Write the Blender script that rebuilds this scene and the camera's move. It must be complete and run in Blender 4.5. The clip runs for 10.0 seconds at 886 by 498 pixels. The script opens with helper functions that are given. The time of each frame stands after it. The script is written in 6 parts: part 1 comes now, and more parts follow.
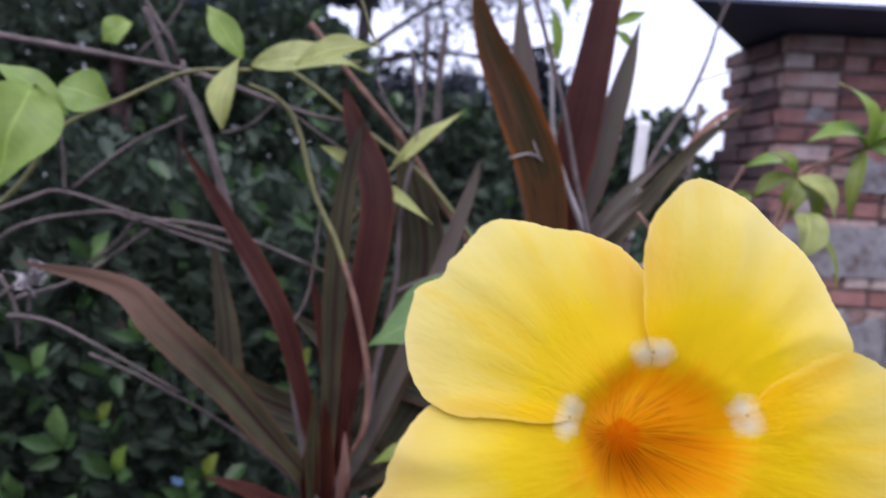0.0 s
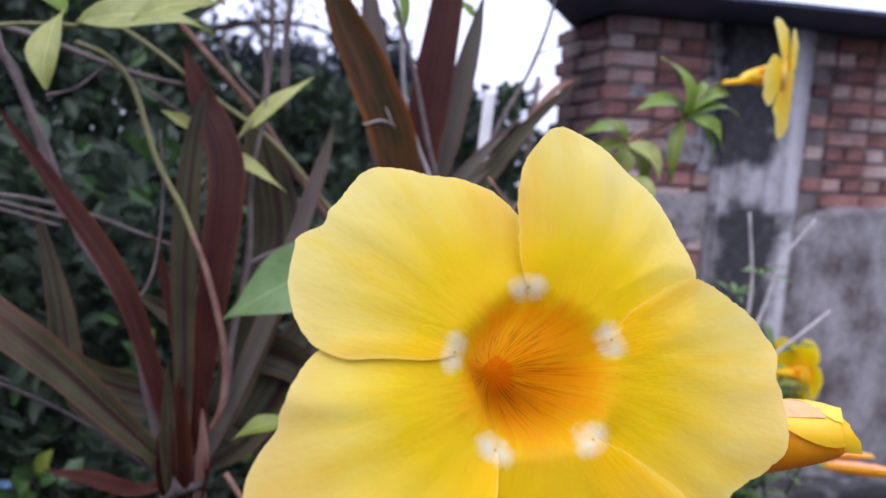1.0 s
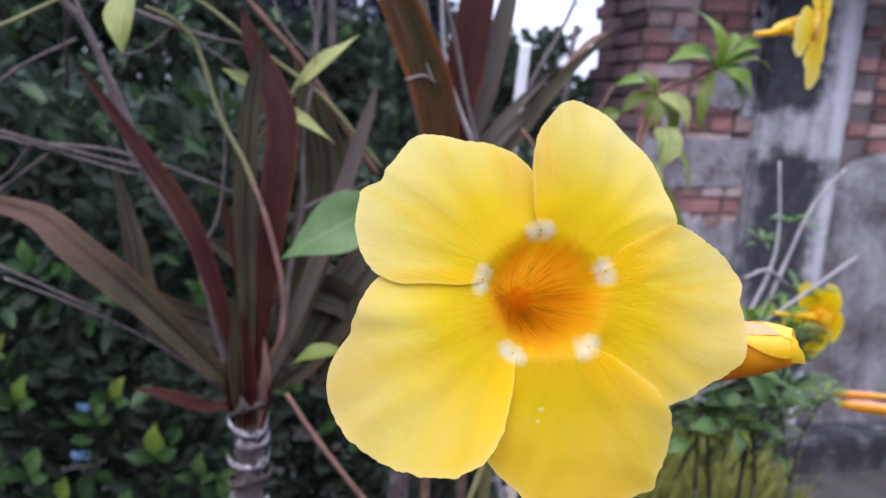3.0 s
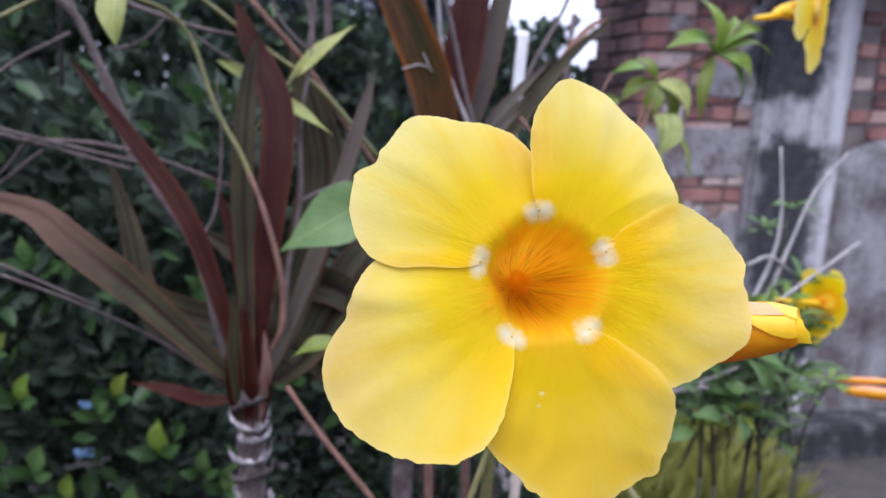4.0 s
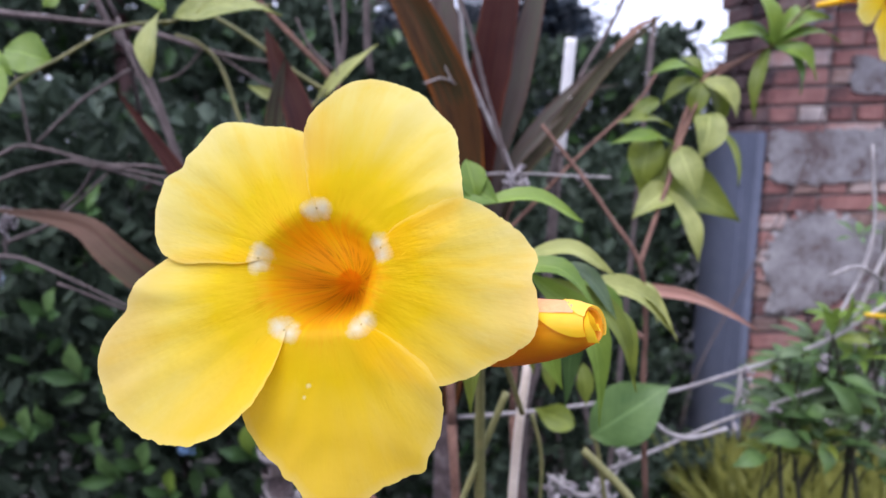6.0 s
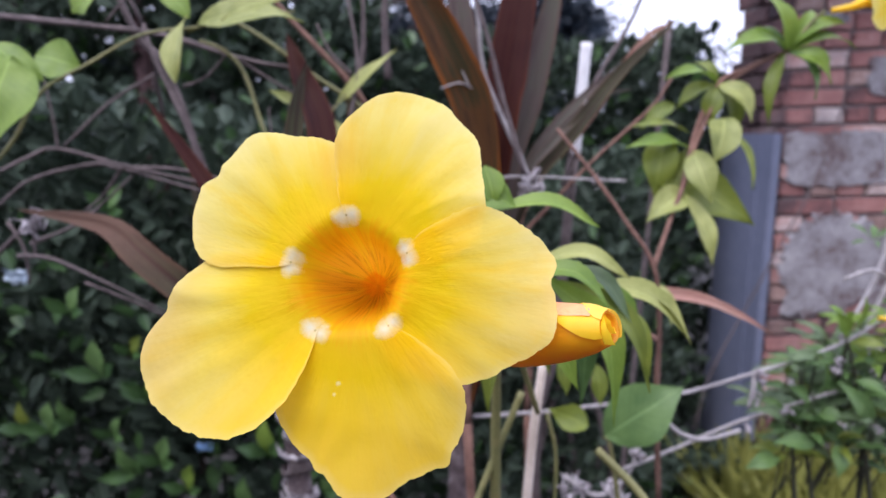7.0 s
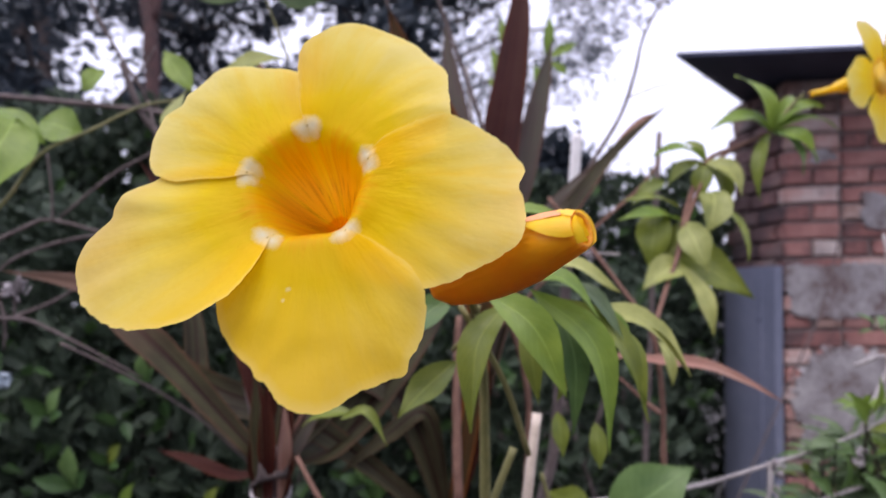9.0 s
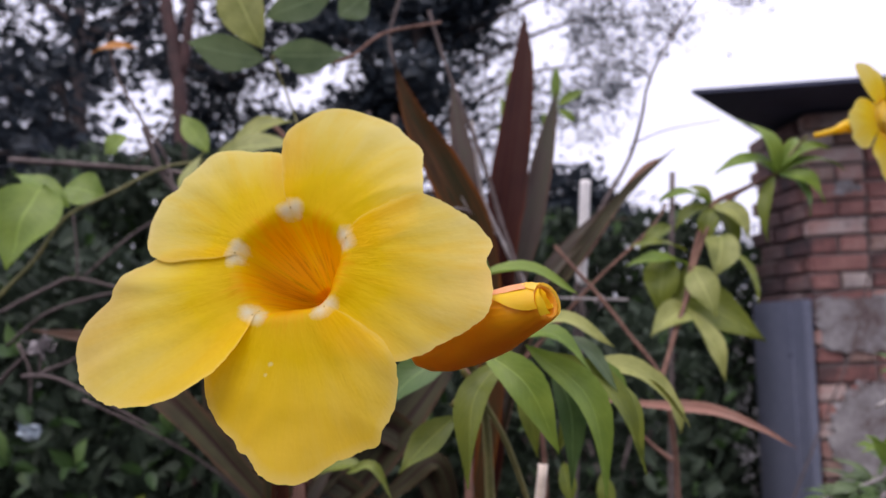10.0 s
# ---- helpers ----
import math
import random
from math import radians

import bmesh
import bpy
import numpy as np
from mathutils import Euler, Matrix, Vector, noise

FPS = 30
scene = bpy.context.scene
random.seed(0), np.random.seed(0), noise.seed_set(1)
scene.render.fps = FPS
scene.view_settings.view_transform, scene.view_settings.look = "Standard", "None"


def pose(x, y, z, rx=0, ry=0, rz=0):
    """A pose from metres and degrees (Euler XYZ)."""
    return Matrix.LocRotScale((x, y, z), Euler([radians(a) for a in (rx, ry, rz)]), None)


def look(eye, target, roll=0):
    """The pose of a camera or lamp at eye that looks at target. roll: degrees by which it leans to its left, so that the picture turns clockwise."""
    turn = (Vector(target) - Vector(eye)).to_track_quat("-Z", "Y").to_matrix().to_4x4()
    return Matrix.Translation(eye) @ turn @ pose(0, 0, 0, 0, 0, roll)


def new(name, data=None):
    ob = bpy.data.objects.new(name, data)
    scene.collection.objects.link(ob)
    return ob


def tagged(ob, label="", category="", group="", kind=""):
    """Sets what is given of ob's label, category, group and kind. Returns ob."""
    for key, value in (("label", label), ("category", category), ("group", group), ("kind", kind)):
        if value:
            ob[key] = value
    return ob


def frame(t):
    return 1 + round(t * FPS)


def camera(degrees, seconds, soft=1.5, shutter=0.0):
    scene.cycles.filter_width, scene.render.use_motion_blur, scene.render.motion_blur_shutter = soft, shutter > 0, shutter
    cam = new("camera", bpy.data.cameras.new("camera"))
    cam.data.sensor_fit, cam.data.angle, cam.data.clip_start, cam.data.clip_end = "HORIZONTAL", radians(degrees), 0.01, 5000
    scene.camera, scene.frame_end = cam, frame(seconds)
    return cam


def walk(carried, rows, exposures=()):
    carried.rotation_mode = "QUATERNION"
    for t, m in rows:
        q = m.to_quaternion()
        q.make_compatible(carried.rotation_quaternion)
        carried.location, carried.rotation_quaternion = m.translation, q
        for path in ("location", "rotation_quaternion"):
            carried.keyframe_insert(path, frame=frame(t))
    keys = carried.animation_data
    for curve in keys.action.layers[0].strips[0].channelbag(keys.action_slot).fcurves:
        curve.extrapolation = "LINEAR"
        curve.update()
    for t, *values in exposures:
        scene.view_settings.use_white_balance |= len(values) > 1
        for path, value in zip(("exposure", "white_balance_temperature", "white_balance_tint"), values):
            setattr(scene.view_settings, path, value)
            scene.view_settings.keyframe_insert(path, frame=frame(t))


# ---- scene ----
import collections

# ---- camera and walk ----
cam = camera(65.0, 10.0, soft=1.35, shutter=0.3)
PATH = [
    (0, (0.0000, 0.0000, 1.2300), (0.0060, 0.9969, 1.1515), 3.00),
    (0.5, (-0.0042, 0.0024, 1.2216), (0.1432, 0.9860, 1.1175), 2.68),
    (1, (-0.0081, -0.0025, 1.2231), (0.2166, 0.9663, 1.1192), 2.34),
    (1.5, (-0.0140, -0.0099, 1.2233), (0.1902, 0.9545, 1.0548), 1.87),
    (2, (-0.0173, -0.0340, 1.2290), (0.1746, 0.9288, 1.0388), 2.54),
    (2.5, (-0.0145, -0.0441, 1.2300), (0.1748, 0.9203, 1.0453), 2.11),
    (3, (-0.0165, -0.0477, 1.2295), (0.1553, 0.9203, 1.0463), 2.22),
    (3.2, (-0.0156, -0.0469, 1.2272), (0.1556, 0.9201, 1.0382), 2.04),
    (4.3, (-0.0133, -0.0414, 1.2242), (0.1568, 0.9251, 1.0319), 1.19),
    (4.5, (-0.0110, -0.0389, 1.2230), (0.1602, 0.9267, 1.0276), 1.18),
    (5, (0.0009, -0.0403, 1.2231), (0.1185, 0.9329, 1.0255), 0.60),
    (5.2, (0.0179, -0.0419, 1.2205), (0.0826, 0.9353, 1.0185), 1.22),
    (5.5, (0.0561, -0.0463, 1.2182), (0.0477, 0.9314, 1.0084), 0.81),
    (6, (0.0934, -0.0572, 1.2201), (0.0512, 0.9279, 1.0537), -1.39),
    (6.2, (0.0952, -0.0604, 1.2223), (0.0356, 0.9249, 1.0624), -1.42),
    (7.3, (0.0880, -0.0692, 1.2236), (0.0285, 0.9149, 1.0562), -1.21),
    (7.5, (0.0863, -0.0705, 1.2225), (0.0291, 0.9141, 1.0574), -1.17),
    (8, (0.0832, -0.0726, 1.2219), (0.0248, 0.9120, 1.0566), -1.21),
    (8.5, (0.0875, -0.0704, 1.2091), (0.0216, 0.9214, 1.1001), -1.89),
    (9, (0.1015, -0.0586, 1.1491), (0.0360, 0.9378, 1.2024), -1.00),
    (9.5, (0.1185, -0.0666, 1.1507), (0.0210, 0.9234, 1.2523), -2.11),
    (10, (0.1194, -0.0703, 1.1586), (0.0165, 0.9185, 1.2671), -2.18),
]
EXPOSURE = 0.19
walk(cam, [(t, look(eye, target, roll)) for t, eye, target, roll in PATH], [
    (0.0, EXPOSURE - 0.04, 6200, 14), (2.0, EXPOSURE + 0.04, 6050, 11), (4.3, EXPOSURE + 0.15, 6000, 10),
    (6.2, EXPOSURE + 0.17, 6150, 12), (8.5, EXPOSURE + 0.19, 6400, 14), (9.0, EXPOSURE - 0.12, 6700, 14), (10.0, EXPOSURE - 0.40, 6980, 14)])
cam.data.dof.use_dof = True
cam.data.dof.focus_distance = 0.19
cam.data.dof.aperture_fstop = 14.5

# ---- world and sun: a bright, hazy evening sky ----
SUN_ELEVATION, SUN_ROTATION = radians(66), radians(200)
world = bpy.data.worlds.new("sky")
scene.world = world
world.use_nodes = True
wn, wl = world.node_tree.nodes, world.node_tree.links
sky = wn.new("ShaderNodeTexSky")
sky.sky_type, sky.sun_disc = "NISHITA", False
sky.sun_elevation, sky.sun_rotation = SUN_ELEVATION, SUN_ROTATION
sky.air_density, sky.dust_density, sky.ozone_density = 1.0, 6.0, 1.0
# haze evens the blue out to a pale lavender white, brighter overhead
haze = wn.new("ShaderNodeMix")
haze.data_type = "RGBA"
haze.inputs[0].default_value = 0.78
haze.inputs[7].default_value = (8.1, 8.3, 10.7, 1)
wl.new(sky.outputs[0], haze.inputs[6])
wn["Background"].inputs["Strength"].default_value = 0.15
way = wn.new("ShaderNodeTexCoord")
split = wn.new("ShaderNodeSeparateXYZ")
wl.new(way.outputs["Generated"], split.inputs[0])
rise = wn.new("ShaderNodeMapRange")
rise.inputs["From Min"].default_value, rise.inputs["From Max"].default_value = 0.0, 1.0
rise.inputs["To Min"].default_value, rise.inputs["To Max"].default_value = 1.12, 1.62
wl.new(split.outputs[2], rise.inputs[0])
scaled = wn.new("ShaderNodeVectorMath")
scaled.operation = "SCALE"
wl.new(haze.outputs[2], scaled.inputs[0])
wl.new(rise.outputs[0], scaled.inputs["Scale"])
wl.new(scaled.outputs[0], wn["Background"].inputs["Color"])
sun = new("sun", bpy.data.lights.new("sun", "SUN"))
sun.data.energy, sun.data.angle, sun.data.color = 1.2, radians(40), (1.0, 0.97, 0.95)
sun.matrix_world = look((0, 0, 0), (-math.sin(SUN_ROTATION) * math.cos(SUN_ELEVATION), -math.cos(SUN_ROTATION) * math.cos(SUN_ELEVATION), -math.sin(SUN_ELEVATION)))


# ---- materials ----
class Nodes:
    """A short hand for node trees."""

    def __init__(self, name):
        self.mat = bpy.data.materials.new(name)
        self.mat.use_nodes = True
        self.tree = self.mat.node_tree
        self.bsdf = self.tree.nodes["Principled BSDF"]
        self.out = self.tree.nodes["Material Output"]

    def add(self, kind, **inputs):
        node = self.tree.nodes.new("ShaderNode" + kind)
        for key, value in inputs.items():
            self.put(node, key.replace("_", " "), value)
        return node

    def put(self, node, key, value):
        socket = node.inputs[int(key[1:])] if key[0] == "i" and key[1:].isdigit() else node.inputs[key]
        if isinstance(value, bpy.types.NodeSocket):
            self.tree.links.new(value, socket)
        else:
            socket.default_value = value

    def math(self, operation, a, b=0.0, clamp=False):
        node = self.add("Math", i0=a, i1=b)
        node.operation, node.use_clamp = operation, clamp
        return node.outputs[0]

    def noise(self, vector, scale, detail=4.0, rough=0.55):
        node = self.add("TexNoise", Scale=scale, Detail=detail, Roughness=rough)
        if vector is not None:
            self.put(node, "Vector", vector)
        return node.outputs["Fac"]

    def ramp(self, fac, stops, mode="LINEAR"):
        node = self.add("ValToRGB", Fac=fac)
        node.color_ramp.interpolation = mode
        items = node.color_ramp.elements
        while len(items) < len(stops):
            items.new(0.5)
        for item, (place, colour) in zip(items, stops):
            item.position, item.color = place, (*colour, 1) if len(colour) == 3 else colour
        return node.outputs["Color"]

    def mix(self, fac, a, b, mode="MIX"):
        node = self.add("Mix")
        node.data_type, node.blend_type = "RGBA", mode
        for socket, value in ((node.inputs[0], fac), (node.inputs[6], a), (node.inputs[7], b)):
            if isinstance(value, bpy.types.NodeSocket):
                self.tree.links.new(value, socket)
            else:
                socket.default_value = (*value, 1) if isinstance(value, tuple) and len(value) == 3 else value
        return node.outputs[2]

    def coords(self, kind="Object"):
        return self.add("TexCoord").outputs[kind]

    def bump(self, height, strength=0.4, distance=0.002):
        node = self.add("Bump", Height=height, Strength=strength, Distance=distance)
        self.put(self.bsdf, "Normal", node.outputs[0])
        return node.outputs[0]

    def thin(self, colour, share, normal=None):
        """Lets part of the light through, as in a leaf or a petal."""
        glow = self.add("BsdfTranslucent", Color=colour)
        both = self.add("MixShader", Fac=share)
        if normal is not None:
            self.put(glow, "Normal", normal)
        self.tree.links.new(self.bsdf.outputs[0], both.inputs[1])
        self.tree.links.new(glow.outputs[0], both.inputs[2])
        self.tree.links.new(both.outputs[0], self.out.inputs[0])

    def set(self, **values):
        for key, value in values.items():
            self.put(self.bsdf, key.replace("_", " "), value)
        return self


def petal_material(name, throat=0.0092, notch=0.0195, spots=True, share=0.52, gloss=0.14, veins=0.66):
    n = Nodes(name)
    at = n.coords()
    xyz = n.add("SeparateXYZ", Vector=at)
    x, y = xyz.outputs[0], xyz.outputs[1]
    r = n.math("SQRT", n.math("ADD", n.math("MULTIPLY", x, x), n.math("MULTIPLY", y, y)))
    angle = n.math("ARCTAN2", y, x)
    # streaks that run out from the throat
    polar = n.add("CombineXYZ", X=n.math("MULTIPLY", angle, 9.0), Y=n.math("MULTIPLY", r, 45.0))
    streak = n.noise(polar.outputs[0], 1.6, 5.0, 0.6)
    blotch = n.noise(at, 55.0, 3.0)
    far = n.math("ADD", r, n.math("MULTIPLY", n.math("SUBTRACT", streak, 0.5), 0.0035))
    far = n.math("ADD", far, n.math("MULTIPLY", n.math("SUBTRACT", blotch, 0.5), 0.009))
    rays = n.noise(n.add("CombineXYZ", X=n.math("MULTIPLY", angle, 3.2), Y=n.math("MULTIPLY", r, 25.0)).outputs[0], 1.6, 3.0, 0.6)
    inner = n.ramp(n.math("DIVIDE", r, 0.07), [(0.22, (1, 1, 1)), (0.42, (0, 0, 0))])
    far = n.math("ADD", far, n.math("MULTIPLY", n.math("MULTIPLY", n.math("SUBTRACT", rays, 0.5), inner), 0.013))
    # the orange reaches less far where two petals meet
    star = n.math("COSINE", n.math("MULTIPLY", n.math("SUBTRACT", angle, radians(22.4)), 5.0))
    far = n.math("ADD", far, n.math("MULTIPLY", n.math("ADD", star, n.math("MULTIPLY", n.math("SUBTRACT", streak, 0.5), 4.0)), 0.0014))
    base = n.ramp(n.math("DIVIDE", far, 0.07), [
        (0.06, (0.92, 0.38, 0.001)), (throat / 0.07, (0.96, 0.385, 0.001)), (0.190, (0.96, 0.41, 0.001)), (0.238, (0.94, 0.50, 0.001)),
        (0.290, (0.92, 0.600, 0.001)), (0.42, (0.92, 0.650, 0.001)), (0.60, (0.91, 0.655, 0.003)), (0.80, (0.88, 0.66, 0.020)), (1.0, (0.87, 0.66, 0.06))])
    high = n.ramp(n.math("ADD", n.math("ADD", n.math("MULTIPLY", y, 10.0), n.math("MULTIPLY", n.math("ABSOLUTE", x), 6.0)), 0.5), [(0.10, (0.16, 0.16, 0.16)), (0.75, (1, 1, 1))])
    # the lower petals are a deeper gold: their shade is put into the colour
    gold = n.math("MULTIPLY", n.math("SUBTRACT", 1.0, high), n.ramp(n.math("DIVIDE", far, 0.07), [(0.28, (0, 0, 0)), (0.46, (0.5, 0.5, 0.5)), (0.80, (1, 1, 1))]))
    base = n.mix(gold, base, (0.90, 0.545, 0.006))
    # paler towards the upper rims, where sky light is put into the colour
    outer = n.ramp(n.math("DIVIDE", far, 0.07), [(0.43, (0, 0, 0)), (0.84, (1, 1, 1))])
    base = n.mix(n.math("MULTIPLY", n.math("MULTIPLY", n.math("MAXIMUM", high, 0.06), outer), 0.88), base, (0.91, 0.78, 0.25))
    base = n.mix(n.ramp(n.noise(at, 24.0, 2.0), [(0.52, (0, 0, 0)), (0.75, (0.16, 0.16, 0.16))]), base, (0.90, 0.58, 0.08))
    # gold and pale flames run out along the petals
    flame = n.noise(n.add("CombineXYZ", X=n.math("MULTIPLY", angle, 4.5), Y=n.math("MULTIPLY", r, 16.0), Z=n.math("MULTIPLY", blotch, 0.4)).outputs[0], 1.5, 4.0, 0.6)
    base = n.mix(n.ramp(flame, [(0.50, (0, 0, 0)), (0.72, (0.55, 0.55, 0.55))]), base, n.mix(outer, (0.92, 0.58, 0.003), (0.90, 0.62, 0.02)))
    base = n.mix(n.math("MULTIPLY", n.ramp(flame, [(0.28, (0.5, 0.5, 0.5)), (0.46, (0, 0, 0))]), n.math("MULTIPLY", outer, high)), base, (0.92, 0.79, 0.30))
    # fine dark veins deep in the throat
    vein = n.noise(n.add("CombineXYZ", X=n.math("MULTIPLY", angle, 3.4), Y=n.math("MULTIPLY", r, 24.0)).outputs[0], 2.2, 2.0, 0.5)
    vein = n.ramp(n.math("ABSOLUTE", n.math("SUBTRACT", vein, 0.47)), [(0.012, (1, 1, 1)), (0.045, (0, 0, 0))])
    inside = n.ramp(n.math("DIVIDE", r, 0.024), [(0.10, (0.3, 0.3, 0.3)), (0.25, (1, 1, 1)), (veins, (0, 0, 0))])
    vein = n.math("MULTIPLY", n.math("MULTIPLY", vein, inside), 0.5)
    base = n.mix(vein, base, (0.33, 0.045, 0.001))
    if spots:
        # pale folds where two petals meet
        near = n.math("COSINE", n.math("MULTIPLY", n.math("SUBTRACT", angle, radians(22.4)), 5.0))
        fold = n.math("MULTIPLY", n.math("ARCCOSINE", near), notch / 5.0)
        near = n.math("ABSOLUTE", n.math("SUBTRACT", fold, 0.0016))
        dr = n.math("SUBTRACT", r, notch)
        d = n.math("SQRT", n.math("ADD", n.math("MULTIPLY", near, near), n.math("MULTIPLY", dr, dr)))
        d = n.math("ADD", d, n.math("MULTIPLY", n.math("SUBTRACT", n.noise(at, 260.0, 4.0, 0.65), 0.5), 0.0040))
        pale = n.ramp(n.math("DIVIDE", d, 0.0036), [(0.10, (0.86, 0.86, 0.86)), (0.52, (0.50, 0.50, 0.50)), (1.0, (0, 0, 0))])
        base = n.mix(pale, base, (0.93, 0.88, 0.66))
        # a small brown point in the fold itself
        close = n.math("ADD", n.math("MULTIPLY", fold, fold), n.math("MULTIPLY", dr, dr))
        base = n.mix(n.ramp(n.math("DIVIDE", n.math("SQRT", close), 0.001), [(0.15, (0.55, 0.55, 0.55)), (0.50, (0, 0, 0))]), base, (0.40, 0.28, 0.05))
    if spots:
        # orange-brown tinges along the rims of two petals
        for tx, ty, reach, flat, depth in ((-0.0610, -0.0130, 0.021, 0.22, 0.50), (-0.0050, 0.0400, 0.013, 0.45, 0.40)):
            dx, dy = n.math("SUBTRACT", x, tx), n.math("SUBTRACT", y, ty)
            tinge = n.math("SQRT", n.math("ADD", n.math("MULTIPLY", dx, dx), n.math("MULTIPLY", n.math("MULTIPLY", dy, dy), flat)))
            tinge = n.math("ADD", tinge, n.math("MULTIPLY", n.math("SUBTRACT", blotch, 0.5), 0.008))
            base = n.mix(n.ramp(n.math("DIVIDE", tinge, reach), [(0.05, (depth, depth, depth)), (0.95, (0, 0, 0))]), base, (0.84, 0.48, 0.12))
        # two dry flecks on the lowest petal
        for fx, fy, size in ((-0.0022, -0.0325, 0.0010), (-0.0034, -0.0358, 0.0007)):
            dx, dy = n.math("SUBTRACT", x, fx), n.math("SUBTRACT", y, fy)
            off = n.math("ADD", n.math("SQRT", n.math("ADD", n.math("MULTIPLY", dx, dx), n.math("MULTIPLY", dy, dy))), n.math("MULTIPLY", n.math("SUBTRACT", n.noise(at, 900.0, 2.0), 0.5), 0.0012))
            base = n.mix(n.ramp(n.math("DIVIDE", off, size), [(0.4, (0.5, 0.5, 0.5)), (1.0, (0, 0, 0))]), base, (0.92, 0.82, 0.45))
    # the thin rim is paler
    rim = n.add("SeparateXYZ", Vector=n.coords("UV")).outputs[1]
    rim = n.math("ADD", rim, n.math("MULTIPLY", n.math("SUBTRACT", blotch, 0.5), 0.06))
    base = n.mix(n.ramp(rim, [(0.94, (0, 0, 0)), (1.0, (0.25, 0.25, 0.25))]), base, (0.93, 0.82, 0.40))
    n.set(Base_Color=base, Roughness=0.5, Specular_IOR_Level=gloss)
    ribs = n.noise(n.add("CombineXYZ", X=n.math("MULTIPLY", angle, 26.0), Y=n.math("MULTIPLY", r, 60.0)).outputs[0], 1.5, 3.0, 0.55)
    fan = n.noise(n.add("CombineXYZ", X=n.math("MULTIPLY", angle, 5.0), Y=n.math("MULTIPLY", r, 75.0)).outputs[0], 1.1, 3.0, 0.5)
    height = n.math("ADD", n.math("ADD", n.math("MULTIPLY", streak, 0.5), n.math("MULTIPLY", ribs, 0.14)), n.math("ADD", n.math("MULTIPLY", n.noise(at, 900.0, 2.0), 0.05), n.math("MULTIPLY", fan, 1.5)))
    bump = n.bump(height, 0.30, 0.0012)
    n.thin(base, share, bump)
    return n.mat


def leaf_material(name, low, high, translucent=0.3, rough=0.42, scale=60.0, gloss=0.4):
    """Two greens in blotches, with ribs; no two leaves quite alike. UV: across and along the blade."""
    n = Nodes(name)
    at = n.coords()
    uv = n.add("SeparateXYZ", Vector=n.coords("UV"))
    chance = n.add("ObjectInfo").outputs["Random"]
    island = n.add("NewGeometry").outputs["Random Per Island"]
    blotch = n.noise(at, scale, 4.0)
    fac = n.math("ADD", n.math("MULTIPLY", blotch, 0.9), n.math("MULTIPLY", n.math("ADD", chance, island), 0.28))
    base = n.ramp(fac, [(0.35, low), (0.95, high)])
    across = n.math("ABSOLUTE", n.math("SUBTRACT", uv.outputs[0], 0.5))
    rib = n.ramp(across, [(0.012, (1, 1, 1)), (0.035, (0, 0, 0))])
    side = n.math("SINE", n.math("MULTIPLY", n.math("SUBTRACT", uv.outputs[1], n.math("MULTIPLY", across, 0.5)), 75.0))
    side = n.ramp(side, [(0.90, (0, 0, 0)), (1.0, (1, 1, 1))])
    both = n.math("MAXIMUM", n.math("MULTIPLY", rib, 0.5), n.math("MULTIPLY", side, 0.16))
    base = n.mix(both, base, tuple(min(1.0, v * 1.5 + 0.03) for v in high))
    n.set(Base_Color=base, Roughness=rough, Specular_IOR_Level=gloss)
    bump = n.bump(n.math("ADD", n.math("MULTIPLY", both, -1.0), n.math("MULTIPLY", blotch, 0.5)), 0.4, 0.001)
    n.thin(base, translucent, bump)
    return n.mat


def blade_material(name, low, high, edge, green, stripe=0.0, dry=None):
    """A strap leaf with stripes along it, some green, and a coloured margin."""
    n = Nodes(name)
    uv = n.add("SeparateXYZ", Vector=n.coords("UV"))
    lines = n.noise(n.add("CombineXYZ", X=n.math("MULTIPLY", uv.outputs[0], 14.0), Y=n.math("MULTIPLY", uv.outputs[1], 1.6), Z=n.add("ObjectInfo").outputs["Random"]).outputs[0], 1.3, 4.0)
    blotch = n.noise(n.coords(), 22.0, 4.0)
    base = n.ramp(n.math("ADD", n.math("MULTIPLY", lines, 0.7), n.math("MULTIPLY", blotch, 0.4)), [(0.38, low), (0.50, high), (0.62, green)])
    across = n.math("ABSOLUTE", n.math("SUBTRACT", uv.outputs[0], 0.5))
    if stripe:
        band = n.math("ADD", n.math("ABSOLUTE", n.math("SUBTRACT", uv.outputs[0], 0.58)), n.math("MULTIPLY", n.math("SUBTRACT", lines, 0.5), 0.2))
        base = n.mix(n.ramp(band, [(0.05, (stripe, stripe, stripe)), (0.12, (0, 0, 0))]), base, (0.022, 0.006, 0.006))
    rim = n.math("ADD", across, n.math("MULTIPLY", n.math("SUBTRACT", blotch, 0.5), 0.3))
    base = n.mix(n.ramp(rim, [(0.38, (0, 0, 0)), (0.49, (0.55, 0.55, 0.55))]), base, edge)
    if dry:
        worn = n.math("ADD", uv.outputs[1], n.math("MULTIPLY", n.math("SUBTRACT", blotch, 0.5), 0.35))
        base = n.mix(n.ramp(worn, [(0.42, (0, 0, 0)), (0.72, (0.8, 0.8, 0.8))]), base, dry)
    n.set(Base_Color=base, Roughness=0.5, Specular_IOR_Level=0.16)
    bump = n.bump(lines, 0.5, 0.0015)
    n.thin(base, 0.10, bump)
    return n.mat


